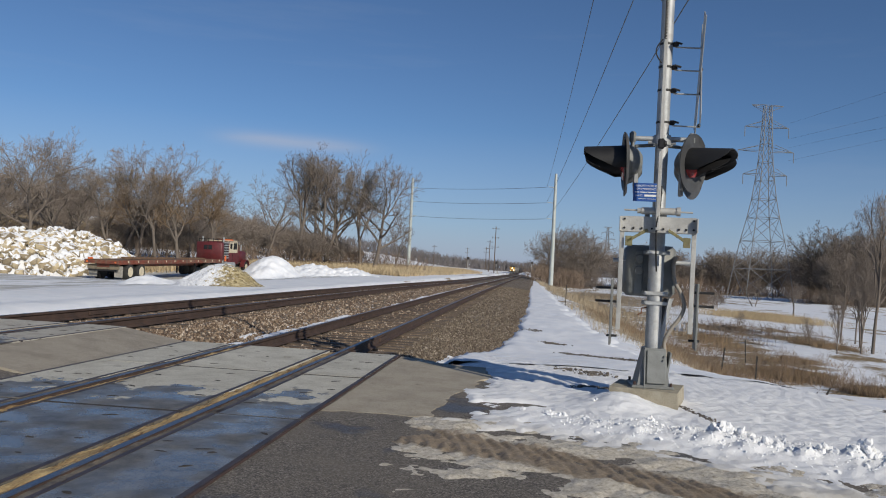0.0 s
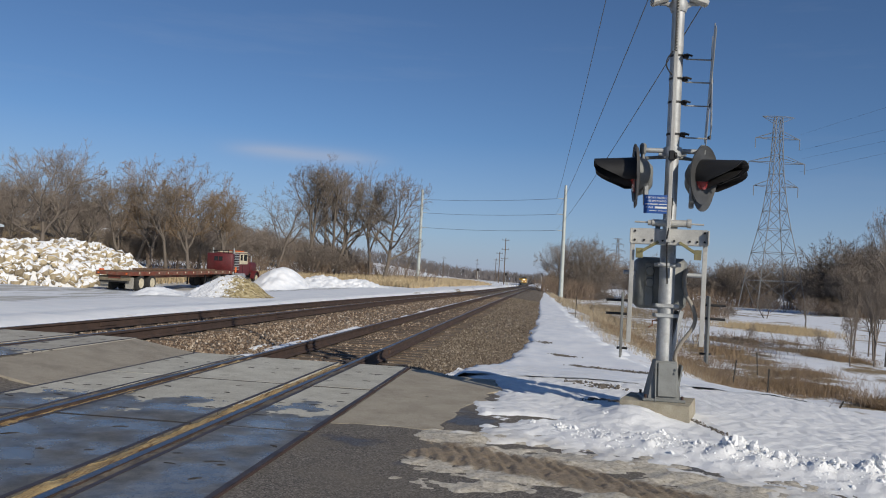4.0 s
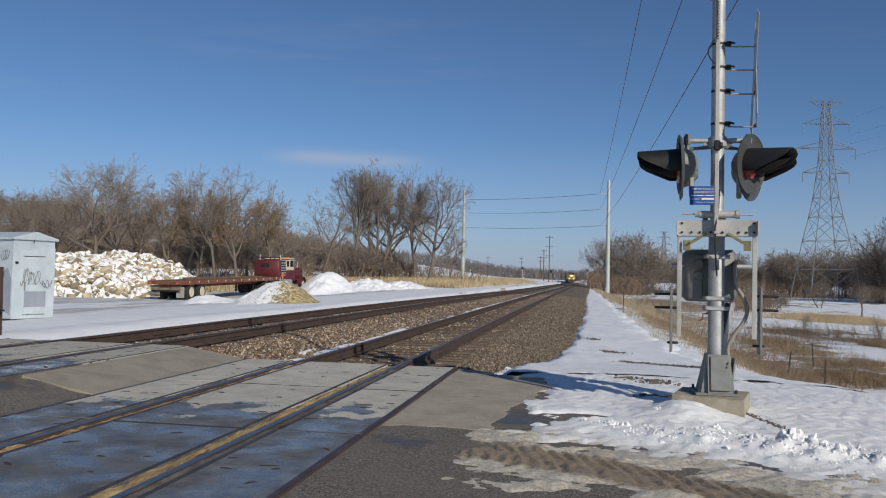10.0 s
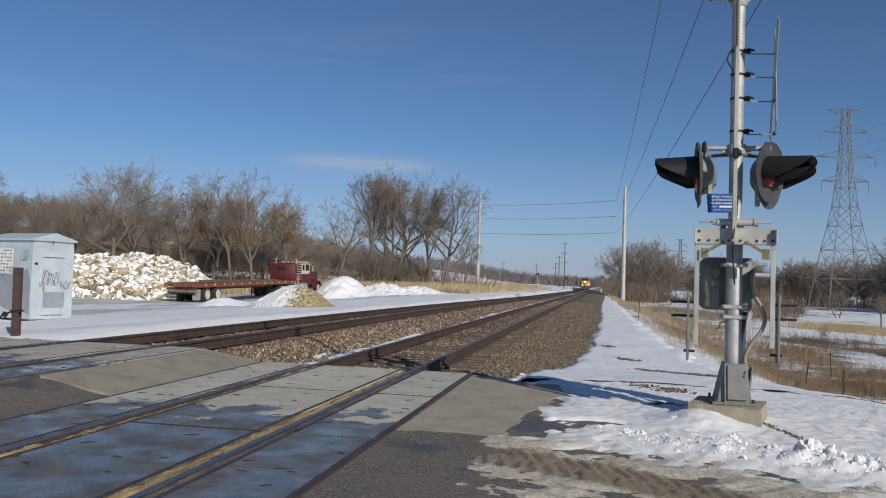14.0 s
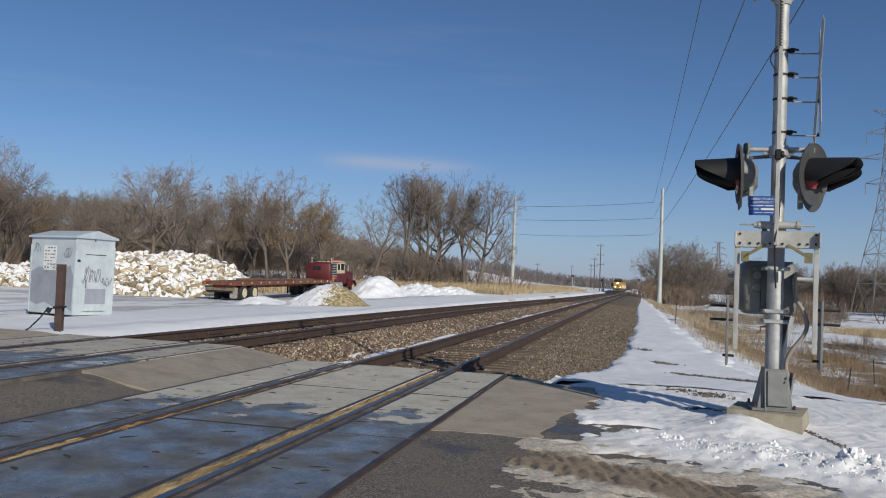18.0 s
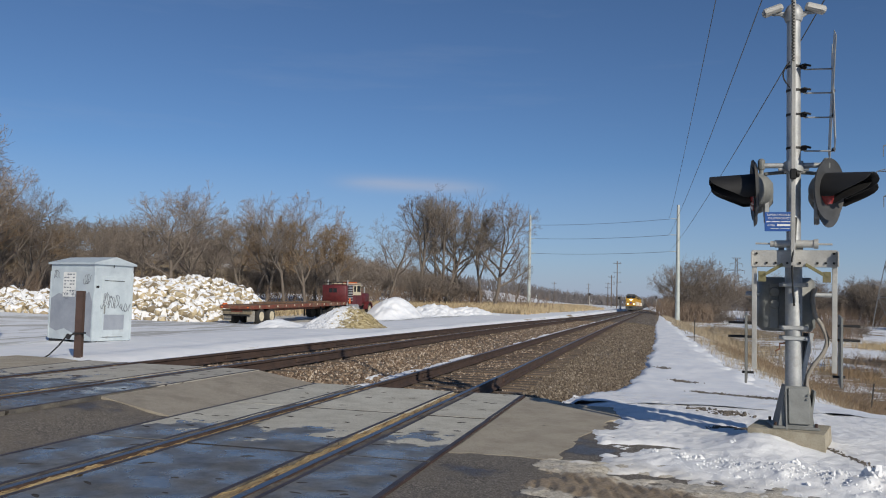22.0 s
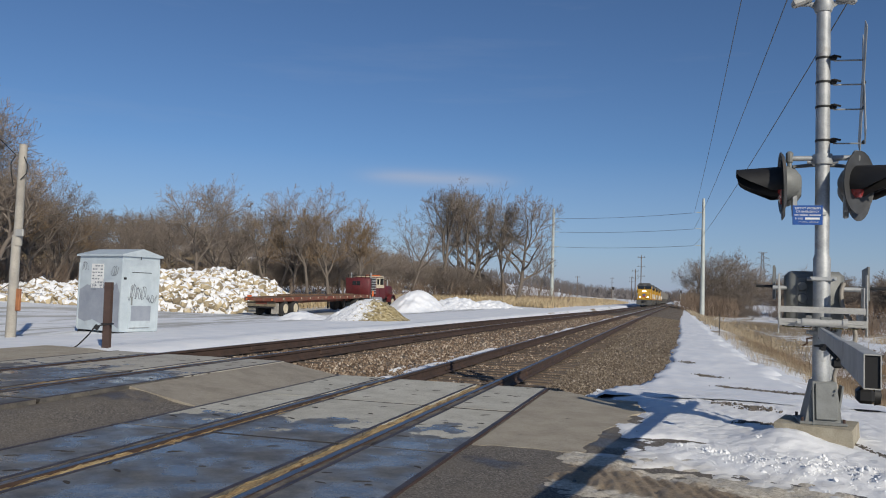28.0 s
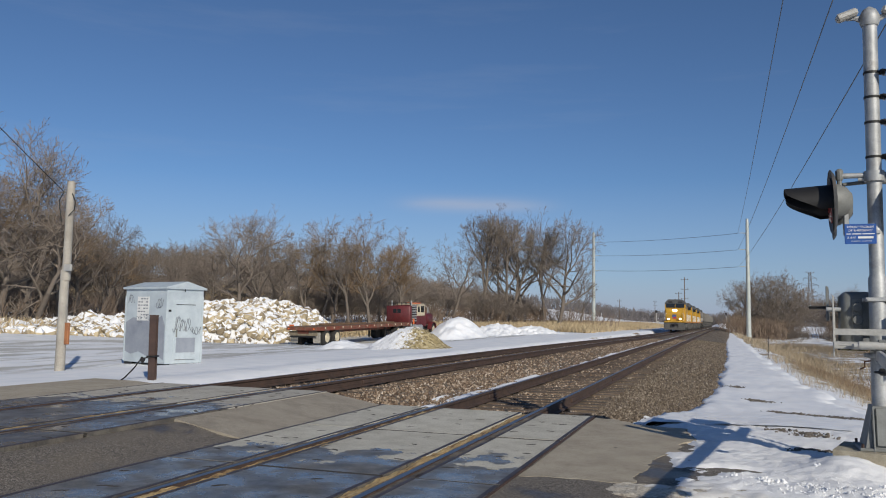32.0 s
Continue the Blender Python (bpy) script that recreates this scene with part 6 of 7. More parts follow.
mound("gravel_mound", -13.2, 33.7, 2.35, 2.3, 1.02, gravel_heap_material(), "conical heap of tan gravel half covered in snow", "gravel mound", 3)
mound("snow_mound", -17.3, 35.4, 2.0, 1.5, 0.5, SNOW, "low rounded heap of white snow", "snow heap", 5)
mound("snow_mound", -23.6, 73.0, 3.3, 5.0, 2.0, SNOW, "tall rounded heap of white snow", "snow heap", 7)
mound("snow_mound", -20.8, 76.5, 4.5, 3.4, 1.1, SNOW, "low lumpy bank of white snow", "snow heap", 9, 0.22)
mound("snow_mound", -17.8, 80.0, 3.5, 3.4, 0.8, SNOW, "low lumpy bank of white snow", "snow heap", 11, 0.22)

# ---- poles, wires and pylons ----
POLESTEEL = plain("pale_pole_steel", (0.46, 0.49, 0.47), (0.38, 0.41, 0.39), 0.6, 0.2, 1, 10, 0.05)
WIRE = plain("dull_wire", (0.10, 0.11, 0.12), (0.08, 0.085, 0.09), 0.6, 0.3)
LATTICE = plain("galvanised_lattice", (0.24, 0.25, 0.26), (0.18, 0.19, 0.20), 0.6, 0.2, 1, 10, 0.0)


def line_pole(x, y, top, zs, side, lean=0.0):
    z0 = gh(x, y) - 0.3
    th = thing("transmission_pole", pose(x, y, z0, 0, lean, 0), "pale green-grey steel transmission pole with three arms", "utility pole", "transmission poles")
    part("shaft", Geo().lathe([(0.50, 0), (0.46, 4), (0.30, top - z0 - 1), (0.26, top - z0)], (0, 0, 0), Z, 14), POLESTEEL, th)
    for z in zs:
        part("arm", Geo().rod((0, 0, z - z0), (side * 1.5, 0, z - z0 + 0.1), 0.10, 0.06), POLESTEEL, th, "short insulator arm")
    return th


def wire(name, a, b, sag, r, label):
    a, b = Vector(a), Vector(b)
    n = 24
    pts = [a.lerp(b, i / n) - Vector((0, 0, sag * 4 * (i / n) * (1 - i / n))) for i in range(n + 1)]
    return solid(name, Geo().pipe(pts, r, 4), WIRE, label, "wire", "overhead wires", smooth=1.5)


line_pole(5.4, 170, 22.2, (19.3, 16.0, 12.6), -1)
line_pole(-29.4, 200, 23.4, (20.9, 17.5, 13.8), 1)
for za, zb in ((19.3, 20.9), (16.0, 17.5), (12.6, 13.8)):
    wire("overhead_wire", (3.5, 170, za), (-27.9, 200, zb), 0.35, 0.035, "thin dark wire between two steel poles")
for a, b in (((3.6, 170, 19.3), (3.1, -60, 21.5)), ((3.6, 170, 16.0), (5.5, -60, 18.2)), ((3.6, 170, 12.6), (6.9, -60, 14.8))):
    wire("overhead_wire", a, b, 2.2, 0.024, "thin dark wire slung along the railway")


def wood_pole(x, y, h, arms):
    th = thing("line_pole", pose(x, y, gh(x, y) - 0.2), "distant dark wooden line pole with cross arms", "utility pole", "distant line poles")
    part("shaft", Geo().rod((0, 0, 0), (0, 0, h), 0.24, 0.16, 8), TIE, th)
    for z in arms:
        part("cross_arm", Geo().box((0, 0, z), (3.2, 0.16, 0.16)).rod((-1.3, 0, z), (-1.3, 0, z + 0.5), 0.07).rod((1.3, 0, z), (1.3, 0, z + 0.5), 0.07), TIE, th)


wood_pole(-13.7, 350, 20.5, (19.5, 15.5, 11.5))
wood_pole(-17.4, 380, 15.0, (14.2, 11.0))
wood_pole(-26, 520, 15.5, (14.5, 12.0))
wood_pole(-60, 520, 14, (13,))
wood_pole(-47, 640, 17, (16, 13))


def pylon(x, y, scale, r, label):
    """A lattice tower: four legs, braces in panels, three arms and a top bar."""
    z0 = gh(x, y) - 0.5
    th = thing("lattice_pylon", pose(x, y, z0, 0, 0, 8) @ Matrix.Scale(scale, 4), label, "pylon")
    lv = [(0, 5.2), (7, 4.3), (13, 3.4), (18, 2.5), (22, 1.9), (26, 1.5), (30, 1.15), (34, 0.95), (38, 0.8), (42.3, 0.65)]
    def corner(i, k):
        z, h = lv[i]
        return Vector(((-1, 1, 1, -1)[k] * h, (-1, -1, 1, 1)[k] * h, z))
    for k in range(4):
        g, n = Geo(), 5
        for i in range(len(lv)):
            c = corner(i, k)
            g.v += [(c.x + r * math.cos(6.2832 * j / n), c.y + r * math.sin(6.2832 * j / n), c.z) for j in range(n)]
        g.f = [(i * n + j, i * n + (j + 1) % n, (i + 1) * n + (j + 1) % n, (i + 1) * n + j) for i in range(len(lv) - 1) for j in range(n)]
        part("leg", g, LATTICE, th, "angle-steel leg", 0)
    for i in range(len(lv) - 1):
        for k in range(4):
            for a, b in ((corner(i, k), corner(i + 1, (k + 1) % 4)), (corner(i, (k + 1) % 4), corner(i + 1, k)), (corner(i + 1, k), corner(i + 1, (k + 1) % 4))):
                part("brace", Geo().rod(a, b, r * 0.6, n=4), LATTICE, th, "", 0)
    for z, w, h in ((37.6, 4.8, 1.0), (32.4, 6.1, 1.3), (27.3, 4.8, 1.6), (42.3, 3.5, 0.8)):
        for s in (-1, 1):
            g = Geo()
            tip = Vector((s * w, 0, z))
            for y_ in (-h, h):
                g.rod((s * h, y_, z), tip, r * 0.7, n=4)
                g.rod((s * h, y_, z + 1.3 if z < 42 else z - 1.2), tip, r * 0.6, n=4)
            if z < 42:
                g.rod(tip, tip - Vector((0, 0, 2.2)), r * 0.9, n=5)
            part("arm", g, LATTICE, th, "steel arm with a hanging insulator", 0)
    return th


pylon(53.4, 190, 1.065, 0.095, "tall galvanised lattice pylon standing in the marsh")
pylon(49, 500, 0.76, 0.16, "distant galvanised lattice pylon")
for za, xb, zb in ((38.4, 54.9, 30.7), (34.8, 55.0, 26.9), (32.8, 55.05, 25.1), (29.8, 55.1, 23.6)):
    a, b = Vector((58.4, 190, za)), Vector((xb, 110, zb))
    wire("pylon_wire", a, a + (b - a) * 2.2, 0.0, 0.014, "thin pale wire running from the pylon")


def wayside_signal(x, y, h):
    th = thing("wayside_signal", pose(x, y, gh(x, y) - 0.1), "distant black railway signal head on a post", "railway signal", "wayside signals")
    part("post", Geo().rod((0, 0, 0), (0, 0, h), 0.09), ALU, th)
    part("head", Geo().box((0, 0, h), (0.75, 0.25, 1.0), ch=0.1).lathe([(0.16, 0), (0.15, 0.2)], (0, -0.1, h), (0, -1, 0), 10), BLACK, th)
    part("base_case", Geo().box((0.6, 0, 0.6), (0.7, 0.6, 1.2), ch=0.03), ALU, th)


wayside_signal(-21.6, 300, 4.6)
wayside_signal(-11.0, 300, 4.2)
wayside_signal(2.2, 300, 5.0)
for x, y, h, lean in ((6.12, 25.46, 0.85, 6), (6.23, 22.2, 0.95, 2), (7.14, 20.18, 0.6, 26), (2.3, 45, 1.2, 1), (8.2, 30.5, 0.9, -3), (5.3, 33.0, 0.8, 3)):
    p = thing("fence_post", pose(x, y, gh(x, y) - 0.1, 0, lean, 0), "thin rusty steel fence post in dead grass", "fence post", "fence posts")
    part("shaft", Geo().box((0, 0, h / 2), (0.04, 0.010, h + 0.1)).box((0, 0.016, h / 2), (0.010, 0.03, h + 0.1)), RUBBER, p, "", 0)
    part("clip", Geo().box((0, 0, h * 0.8), (0.045, 0.02, 0.02)), DARKRUST, p)
for x, y in ((-18.8, 16.3), (-19.1, 16.4)):
    p = thing("snow_stake", pose(x, y, gh(x, y), 0, -1.5, 0), "thin orange-red marker stake with flags in the snow", "marker stake", "marker stakes")
    part("rod", Geo().rod((0, 0, -0.1), (0, 0, 2.5), 0.022), ORANGE, p)
    part("flag", Geo().box((0.0, 0.0, 2.2), (0.10, 0.02, 0.6), ch=0.006), plain("red_orange_flag", (0.6, 0.07, 0.03), (0.5, 0.05, 0.025), 0.7), p)


# ---- train ----
YELLOW = plain("armour_yellow_paint", (0.52, 0.30, 0.03), (0.38, 0.215, 0.022), 0.4, 0.0, 1.2, 20, 0.04, dirt=(0.30, 0.18, 0.05), dirt_at=0.68)
ROOFGREY = plain("grey_roof_paint", (0.085, 0.09, 0.095), (0.055, 0.058, 0.062), 0.55, 0.0, 1.2, 20, 0.05)
TRUCKGREY = plain("grimy_grey_running_gear", (0.12, 0.12, 0.115), (0.06, 0.058, 0.055), 0.7, 0.0, 2, 20, 0.1)
LAMP = glow("lit_headlight", (1.0, 0.88, 0.62), 9.0)
HOPPER = plain("pale_hopper_paint", (0.22, 0.21, 0.195), (0.14, 0.135, 0.125), 0.6, 0.0, 0.8, 12, 0.05, dirt=(0.28, 0.20, 0.13))
PLOW = plain("grimy_pilot_paint", (0.085, 0.083, 0.08), (0.045, 0.044, 0.042), 0.65)


def yz(poly, x0, x1):
    """A side outline in y, z given thickness across x."""
    return Geo().extrude(poly, x0, x1, Matrix(((0, 0, 1, 0), (1, 0, 0, 0), (0, 1, 0, 0), (0, 0, 0, 1))))


def bogie(th, y, n, wheelbase):
    b = part("bogie", Geo().box((0, y, 0.62), (2.3, wheelbase + 1.0, 0.34), ch=0.05), TRUCKGREY, th, "grimy bogie frame")
    for k in range(n):
        yy = y - wheelbase / 2 + wheelbase * k / (n - 1)
        for s in (-1, 1):
            part("wheel", Geo().lathe([(0.0, -0.06), (0.53, -0.06), (0.53, 0.03), (0.5, 0.07), (0.0, 0.07)], (s * 0.755, yy, 0.53), (s, 0, 0), 18), TRUCKGREY, b)
        part("axle_cap", Geo().rod((-1.2, yy, 0.53), (1.2, yy, 0.53), 0.11), TRUCKGREY, b)


def locomotive(name_label, lights):
    """A six-axle diesel with its nose at y = 0 and its tail towards +y."""
    th = thing("locomotive", Matrix(), name_label, "locomotive", "locomotives")
    part("underframe", Geo().box((0, 11.2, 1.42), (3.05, 21.6, 0.26), ch=0.03), YELLOW, th, "yellow side sill")
    part("fuel_tank", Geo().box((0, 11.2, 0.85), (2.7, 5.2, 0.85), ch=0.2), TRUCKGREY, th)
    bogie(th, 4.3, 3, 3.6)
    bogie(th, 18.1, 3, 3.6)
    nose = part("nose", yz([(0.75, 1.55), (2.9, 1.55), (2.9, 3.4), (2.2, 3.4), (1.0, 3.3), (0.72, 2.7)], -1.25, 1.25), YELLOW, th, "short yellow nose", 0.25)
    part("nose_door", Geo().box((0.55, 0.70, 2.1), (0.6, 0.03, 1.1), ch=0.01), YELLOW, nose)
    part("nose_emblem", Geo().box((0, 0.715, 2.22), (0.62, 0.02, 0.6), ch=0.05), plain("blue_emblem", (0.05, 0.10, 0.30), (0.04, 0.08, 0.24), 0.5), nose, "plain blue and red emblem")
    part("emblem_bar", Geo().box((0, 0.70, 2.05), (0.5, 0.02, 0.22)), plain("red_emblem", (0.45, 0.04, 0.04), (0.4, 0.03, 0.03), 0.5), nose)
    cab = part("cab", yz([(2.5, 1.55), (5.2, 1.55), (5.2, 4.15), (2.6, 4.15), (2.42, 4.05), (2.35, 3.1)], -1.5, 1.5), YELLOW, th, "yellow wide cab", 0.25)
    part("cab_roof", Geo().extrude([(-1.52, -4.05), (-1.52, -4.3), (-1.02, -4.82), (1.02, -4.82), (1.52, -4.3), (1.52, -4.05)], 2.44, 5.25, Matrix.Rotation(radians(-90), 4, "X")), ROOFGREY, cab, "dark grey cab roof with sloping sides", 0.25)
    for s in (-1, 1):
        part("windscreen", Geo().box((s * 0.69, 2.37, 3.88), (1.28, 0.05, 0.62), m=Matrix.Rotation(radians(-8), 3, "X"), ch=0.01), GLASS, cab, "dark windscreen")
        part("side_window", Geo().box((s * 1.505, 3.9, 3.75), (0.03, 1.3, 0.65), ch=0.01), GLASS, cab)
        part("numberboard", Geo().box((s * 0.72, 2.43, 4.42), (0.6, 0.06, 0.2), ch=0.01), BLACK, cab, "dark blank number board")
        part("side_stripe", Geo().box((s * 1.53, 11.2, 1.42), (0.012, 21.4, 0.06)), plain("red_stripe", (0.5, 0.03, 0.03), (0.4, 0.02, 0.02), 0.5), th, "red stripe along the sill")
        lp = part("ditch_light", Geo().lathe([(0.14, 0), (0.13, 0.08), (0.0, 0.09)], (s * 0.82, 0.12, 1.85), (0, -1, 0), 14), LAMP if lights else ALU, th, "bright ditch light")
        part("ditch_light_case", Geo().box((s * 0.82, 0.25, 1.85), (0.36, 0.25, 0.34), ch=0.04), BLACK, lp)
        part("handrail", Geo().pipe([(s * 1.35, 0.3, 1.5), (s * 1.35, 0.3, 2.6), (s * 1.1, 0.8, 2.7), (s * 1.1, 2.2, 2.75)], 0.03, 5), WHITE, th, "white front handrail", 1)
        part("steps", Geo().box((s * 1.3, 0.5, 1.0), (0.45, 0.5, 0.05)).box((s * 1.3, 0.5, 0.65), (0.45, 0.5, 0.05)).box((s * 1.52, 0.5, 0.95), (0.04, 0.6, 0.8)), PLOW, th)
        rl = Geo()
        for k in range(12):
            rl.rod((s * 1.48, 5.8 + k * 1.35, 1.55), (s * 1.48, 5.8 + k * 1.35, 2.55), 0.02, n=4)
        rl.rod((s * 1.48, 5.6, 2.55), (s * 1.48, 21.5, 2.55), 0.02, n=4)
        part("walkway_railing", rl, WHITE, th, "pale walkway railing", 0)
    for s in (-1, 1):
        part("headlight", Geo().lathe([(0.16, 0), (0.15, 0.07), (0.0, 0.08)], (s * 0.17, 0.90, 3.12), (0, -1, 0), 14), LAMP if lights else ALU, cab, "bright twin headlight")
    hood = part("hood", yz([(5.2, 1.55), (21.8, 1.55), (21.8, 4.0), (21.6, 4.15), (5.2, 4.15)], -0.95, 0.95), YELLOW, th, "long yellow hood", 0.25)
    part("hood_roof", yz([(5.2, 4.1), (21.7, 4.1), (21.7, 4.3), (21.4, 4.45), (5.2, 4.45)], -0.98, 0.98), ROOFGREY, hood, "grey hood roof")
    part("radiator", Geo().box((0, 18.6, 4.25), (3.0, 4.6, 0.62), ch=0.1), ROOFGREY, hood, "wide grey radiator housing")
    part("dynamic_brake", Geo().box((0, 8.2, 4.35), (2.6, 3.2, 0.5), ch=0.1), ROOFGREY, hood)
    part("exhaust", Geo().box((0, 13.0, 4.55), (0.7, 1.1, 0.35), ch=0.05), BLACK, hood)
    for k in range(9):
        for s in (-1, 1):
            part("hood_door", Geo().box((s * 0.96, 6.6 + k * 1.5, 2.7), (0.03, 1.3, 1.7), ch=0.01), YELLOW, hood)
    part("pilot_plow", yz([(-0.15, 0.28), (0.25, 0.28), (0.35, 1.3), (0.12, 1.3)], -1.45, 1.45), PLOW, th, "grimy dark snow plough", 0.3)
    part("coupler", Geo().box((0, -0.1, 0.95), (0.3, 0.6, 0.32), ch=0.05).box((0, 0.1, 0.95), (0.9, 0.2, 0.5), ch=0.04), BLACK, th)
    part("front_platform", Geo().box((0, 0.55, 1.46), (2.9, 0.9, 0.2), ch=0.03), YELLOW, th)
    part("air_hoses", Geo().pipe([(-0.5, 0.0, 1.1), (-0.52, -0.12, 0.8), (-0.48, -0.05, 0.5)], 0.04, 5).pipe([(0.5, 0.0, 1.1), (0.52, -0.12, 0.8), (0.48, -0.05, 0.5)], 0.04, 5), BLACK, th, "", 1)
    return th


def hopper():
    th = thing("hopper_wagon", Matrix(), "pale grey covered hopper wagon, weathered", "hopper wagon", "hopper wagons")
    part("body", Geo().box((0, 8.6, 2.95), (3.1, 15.6, 2.5), ch=0.25), HOPPER, th, "pale ribbed wagon body", 0.6)
    part("roof_walk", Geo().box((0, 8.6, 4.3), (0.8, 15.0, 0.12)).box((0, 8.6, 4.22), (1.6, 14.6, 0.1), ch=0.03), HOPPER, th)
    for k in range(3):
        y = 4.2 + k * 4.4
        g = Geo()
        g.add([(-1.5, y - 2.0, 1.8), (1.5, y - 2.0, 1.8), (1.5, y + 2.0, 1.8), (-1.5, y + 2.0, 1.8), (-0.5, y - 0.5, 0.5), (0.5, y - 0.5, 0.5), (0.5, y + 0.5, 0.5), (-0.5, y + 0.5, 0.5)],
              [(0, 1, 2, 3), (7, 6, 5, 4), (0, 4, 5, 1), (1, 5, 6, 2), (2, 6, 7, 3), (3, 7, 4, 0)])
        part("hopper_bay", g, HOPPER, th, "", 0.2)
    for k in range(12):
        for s in (-1, 1):
            part("rib", Geo().box((s * 1.57, 1.4 + k * 1.31, 2.9), (0.06, 0.1, 2.2)), HOPPER, th)
    part("end_ladder", Geo().rod((-1.2, 0.7, 1.2), (-1.2, 0.7, 4.0), 0.03).rod((-0.8, 0.7, 1.2), (-0.8, 0.7, 4.0), 0.03), TRUCKGREY, th)
    part("end_sill", Geo().box((0, 0.5, 1.25), (2.8, 0.9, 0.3), ch=0.03).box((0, 16.7, 1.25), (2.8, 0.9, 0.3), ch=0.03).box((0, 8.6, 1.2), (0.5, 17.2, 0.3)), TRUCKGREY, th)
    bogie(th, 2.2, 2, 1.8)
    bogie(th, 15.0, 2, 1.8)
    return th


TRAIN = []
lead = locomotive("yellow diesel locomotive with grey roof and lit headlights", True)
TRAIN.append((lead, 0.0))
second = locomotive("yellow diesel locomotive with grey roof, unlit", False)
TRAIN.append((second, 23.2))
TRAIN.append((copy_thing(second, Matrix()), 46.4))
TRAIN.append((copy_thing(second, Matrix()), 69.6))
wag = hopper()
TRAIN.append((wag, 92.6))
for k in range(1, 9):
    TRAIN.append((copy_thing(wag, Matrix()), 92.6 + 17.6 * k))


# ---- trees ----
BARK = plain("grey_brown_bark", (0.21, 0.178, 0.148), (0.105, 0.086, 0.072), 0.9, scale=1.5, fine=14, bump=0.4)
TWIG = plain("grey_brown_twigs", (0.245, 0.205, 0.172), (0.155, 0.128, 0.107), 0.9, scale=0.6, fine=5, bump=0, vary=0.18)
TWIG_TAN = plain("tan_twigs_with_dead_leaves", (0.29, 0.205, 0.125), (0.18, 0.125, 0.078), 0.9, scale=0.6, fine=5, bump=0, vary=0.15)


def twig(geo, p, q, r0, r1, n):
    geo.rod(p, q, r0, r1, n, False)


def room(p, d, mid, rad):
    """How far the crown's outline lies from p on the way d."""
    q = [(p[k] - mid[k]) / rad[k] for k in range(3)]
    w = [d[k] / rad[k] for k in range(3)]
    a, b, c = sum(v * v for v in w), sum(u * v for u, v in zip(q, w)), sum(u * u for u in q) - 1
    disc = b * b - a * c
    return max(0.0, (-b + math.sqrt(disc)) / a) if disc > 0 else 0.0


def grow(tr, cr, p, d, ln, r, level, rnd, habit):
    """One bent limb that tapers, with side limbs of the next level that end at the crown's outline."""
    counts, angles, lengths, mid, rad, lift, fine = habit
    k = (6, 5, 4, 2, 1, 1)[level]
    wob = (0.10, 0.17, 0.20, 0.22, 0.0, 0.0)[level]
    pts, dd = [p], d.copy()
    for i in range(k):
        dd = (dd + Vector((rnd.gauss(0, wob), rnd.gauss(0, wob), rnd.gauss(lift[min(level, 2)], wob * 0.6)))).normalized()
        pts.append(pts[-1] + dd * ln / k)
    end = (0.42, 0.25, 0.25, 0.3, 0.5, 0.5)[level]
    for i in range(k):
        a, b = r * (1 - (1 - end) * i / k), r * (1 - (1 - end) * (i + 1) / k)
        twig(tr if level < 2 else cr, pts[i], pts[i + 1], a, b, (7, 5, 4, 3, 3, 3)[level])
    if level >= len(counts):
        return
    n = counts[level]
    for i in range(n):
        u = (0.36, 0.25, 0.2, 0.1, 0.1)[level] + (1 - (0.36, 0.25, 0.2, 0.1, 0.1)[level]) * ((i + rnd.random()) / n)
        if i == n - 1:
            u = 0.999
        j = min(k - 1, int(u * k))
        at = pts[j].lerp(pts[j + 1], u * k - j)
        ax = (pts[j + 1] - pts[j]).normalized()
        side = Matrix.Rotation(2.4 * i + rnd.uniform(-0.6, 0.6), 3, ax) @ ax.orthogonal().normalized()
        lo, hi = angles[min(level, 2)]
        ang = rnd.uniform(lo, hi) * (0.5 if u > 0.99 else 1.0)
        nd = (ax * math.cos(ang) + side * math.sin(ang)).normalized()
        if level == 0 and nd.z < 0.25:
            nd = (nd + Vector((0, 0, 0.4 - nd.z))).normalized()
        q = min(ln * lengths[level] * rnd.uniform(0.7, 1.2) * (1.2 - 0.5 * u), room(at, nd, mid, rad) * rnd.uniform(0.8, 1.06))
        if q < 0.012:
            continue
        grow(tr, cr, at, nd, q, max(fine, r * (1 - (1 - end) * u) * (rnd.uniform(0.6, 0.82) if level < 2 else rnd.uniform(0.5, 0.7))), level + 1, rnd, habit)


ROUND = ((8, 7, 6, 5, 3), ((0.6, 1.05), (0.5, 0.95), (0.4, 1.0)), (1.0, 0.62, 0.52, 0.5, 0.6), (0, 0, 0.60), (0.40, 0.40, 0.41), (0.03, 0.06, 0.02), 0.0010)
TALL = ((9, 7, 6, 5, 3), ((0.35, 0.7), (0.4, 0.8), (0.4, 0.9)), (0.75, 0.58, 0.5, 0.5, 0.6), (0, 0, 0.56), (0.29, 0.29, 0.45), (0.03, 0.10, 0.04), 0.00095)
LEANING = ((7, 6, 6, 5, 3), ((0.5, 0.95), (0.5, 0.95), (0.4, 1.0)), (0.8, 0.62, 0.52, 0.5, 0.6), (0, 0, 0.62), (0.40, 0.34, 0.39), (0.04, 0.05, 0.02), 0.0010)
THICKET = ((7, 6, 5, 5), ((0.4, 0.9), (0.4, 0.9), (0.4, 1.0)), (0.7, 0.6, 0.55, 0.55), (0, 0, 0.46), (0.52, 0.52, 0.53), (0.03, 0.06, 0.03), 0.0019)


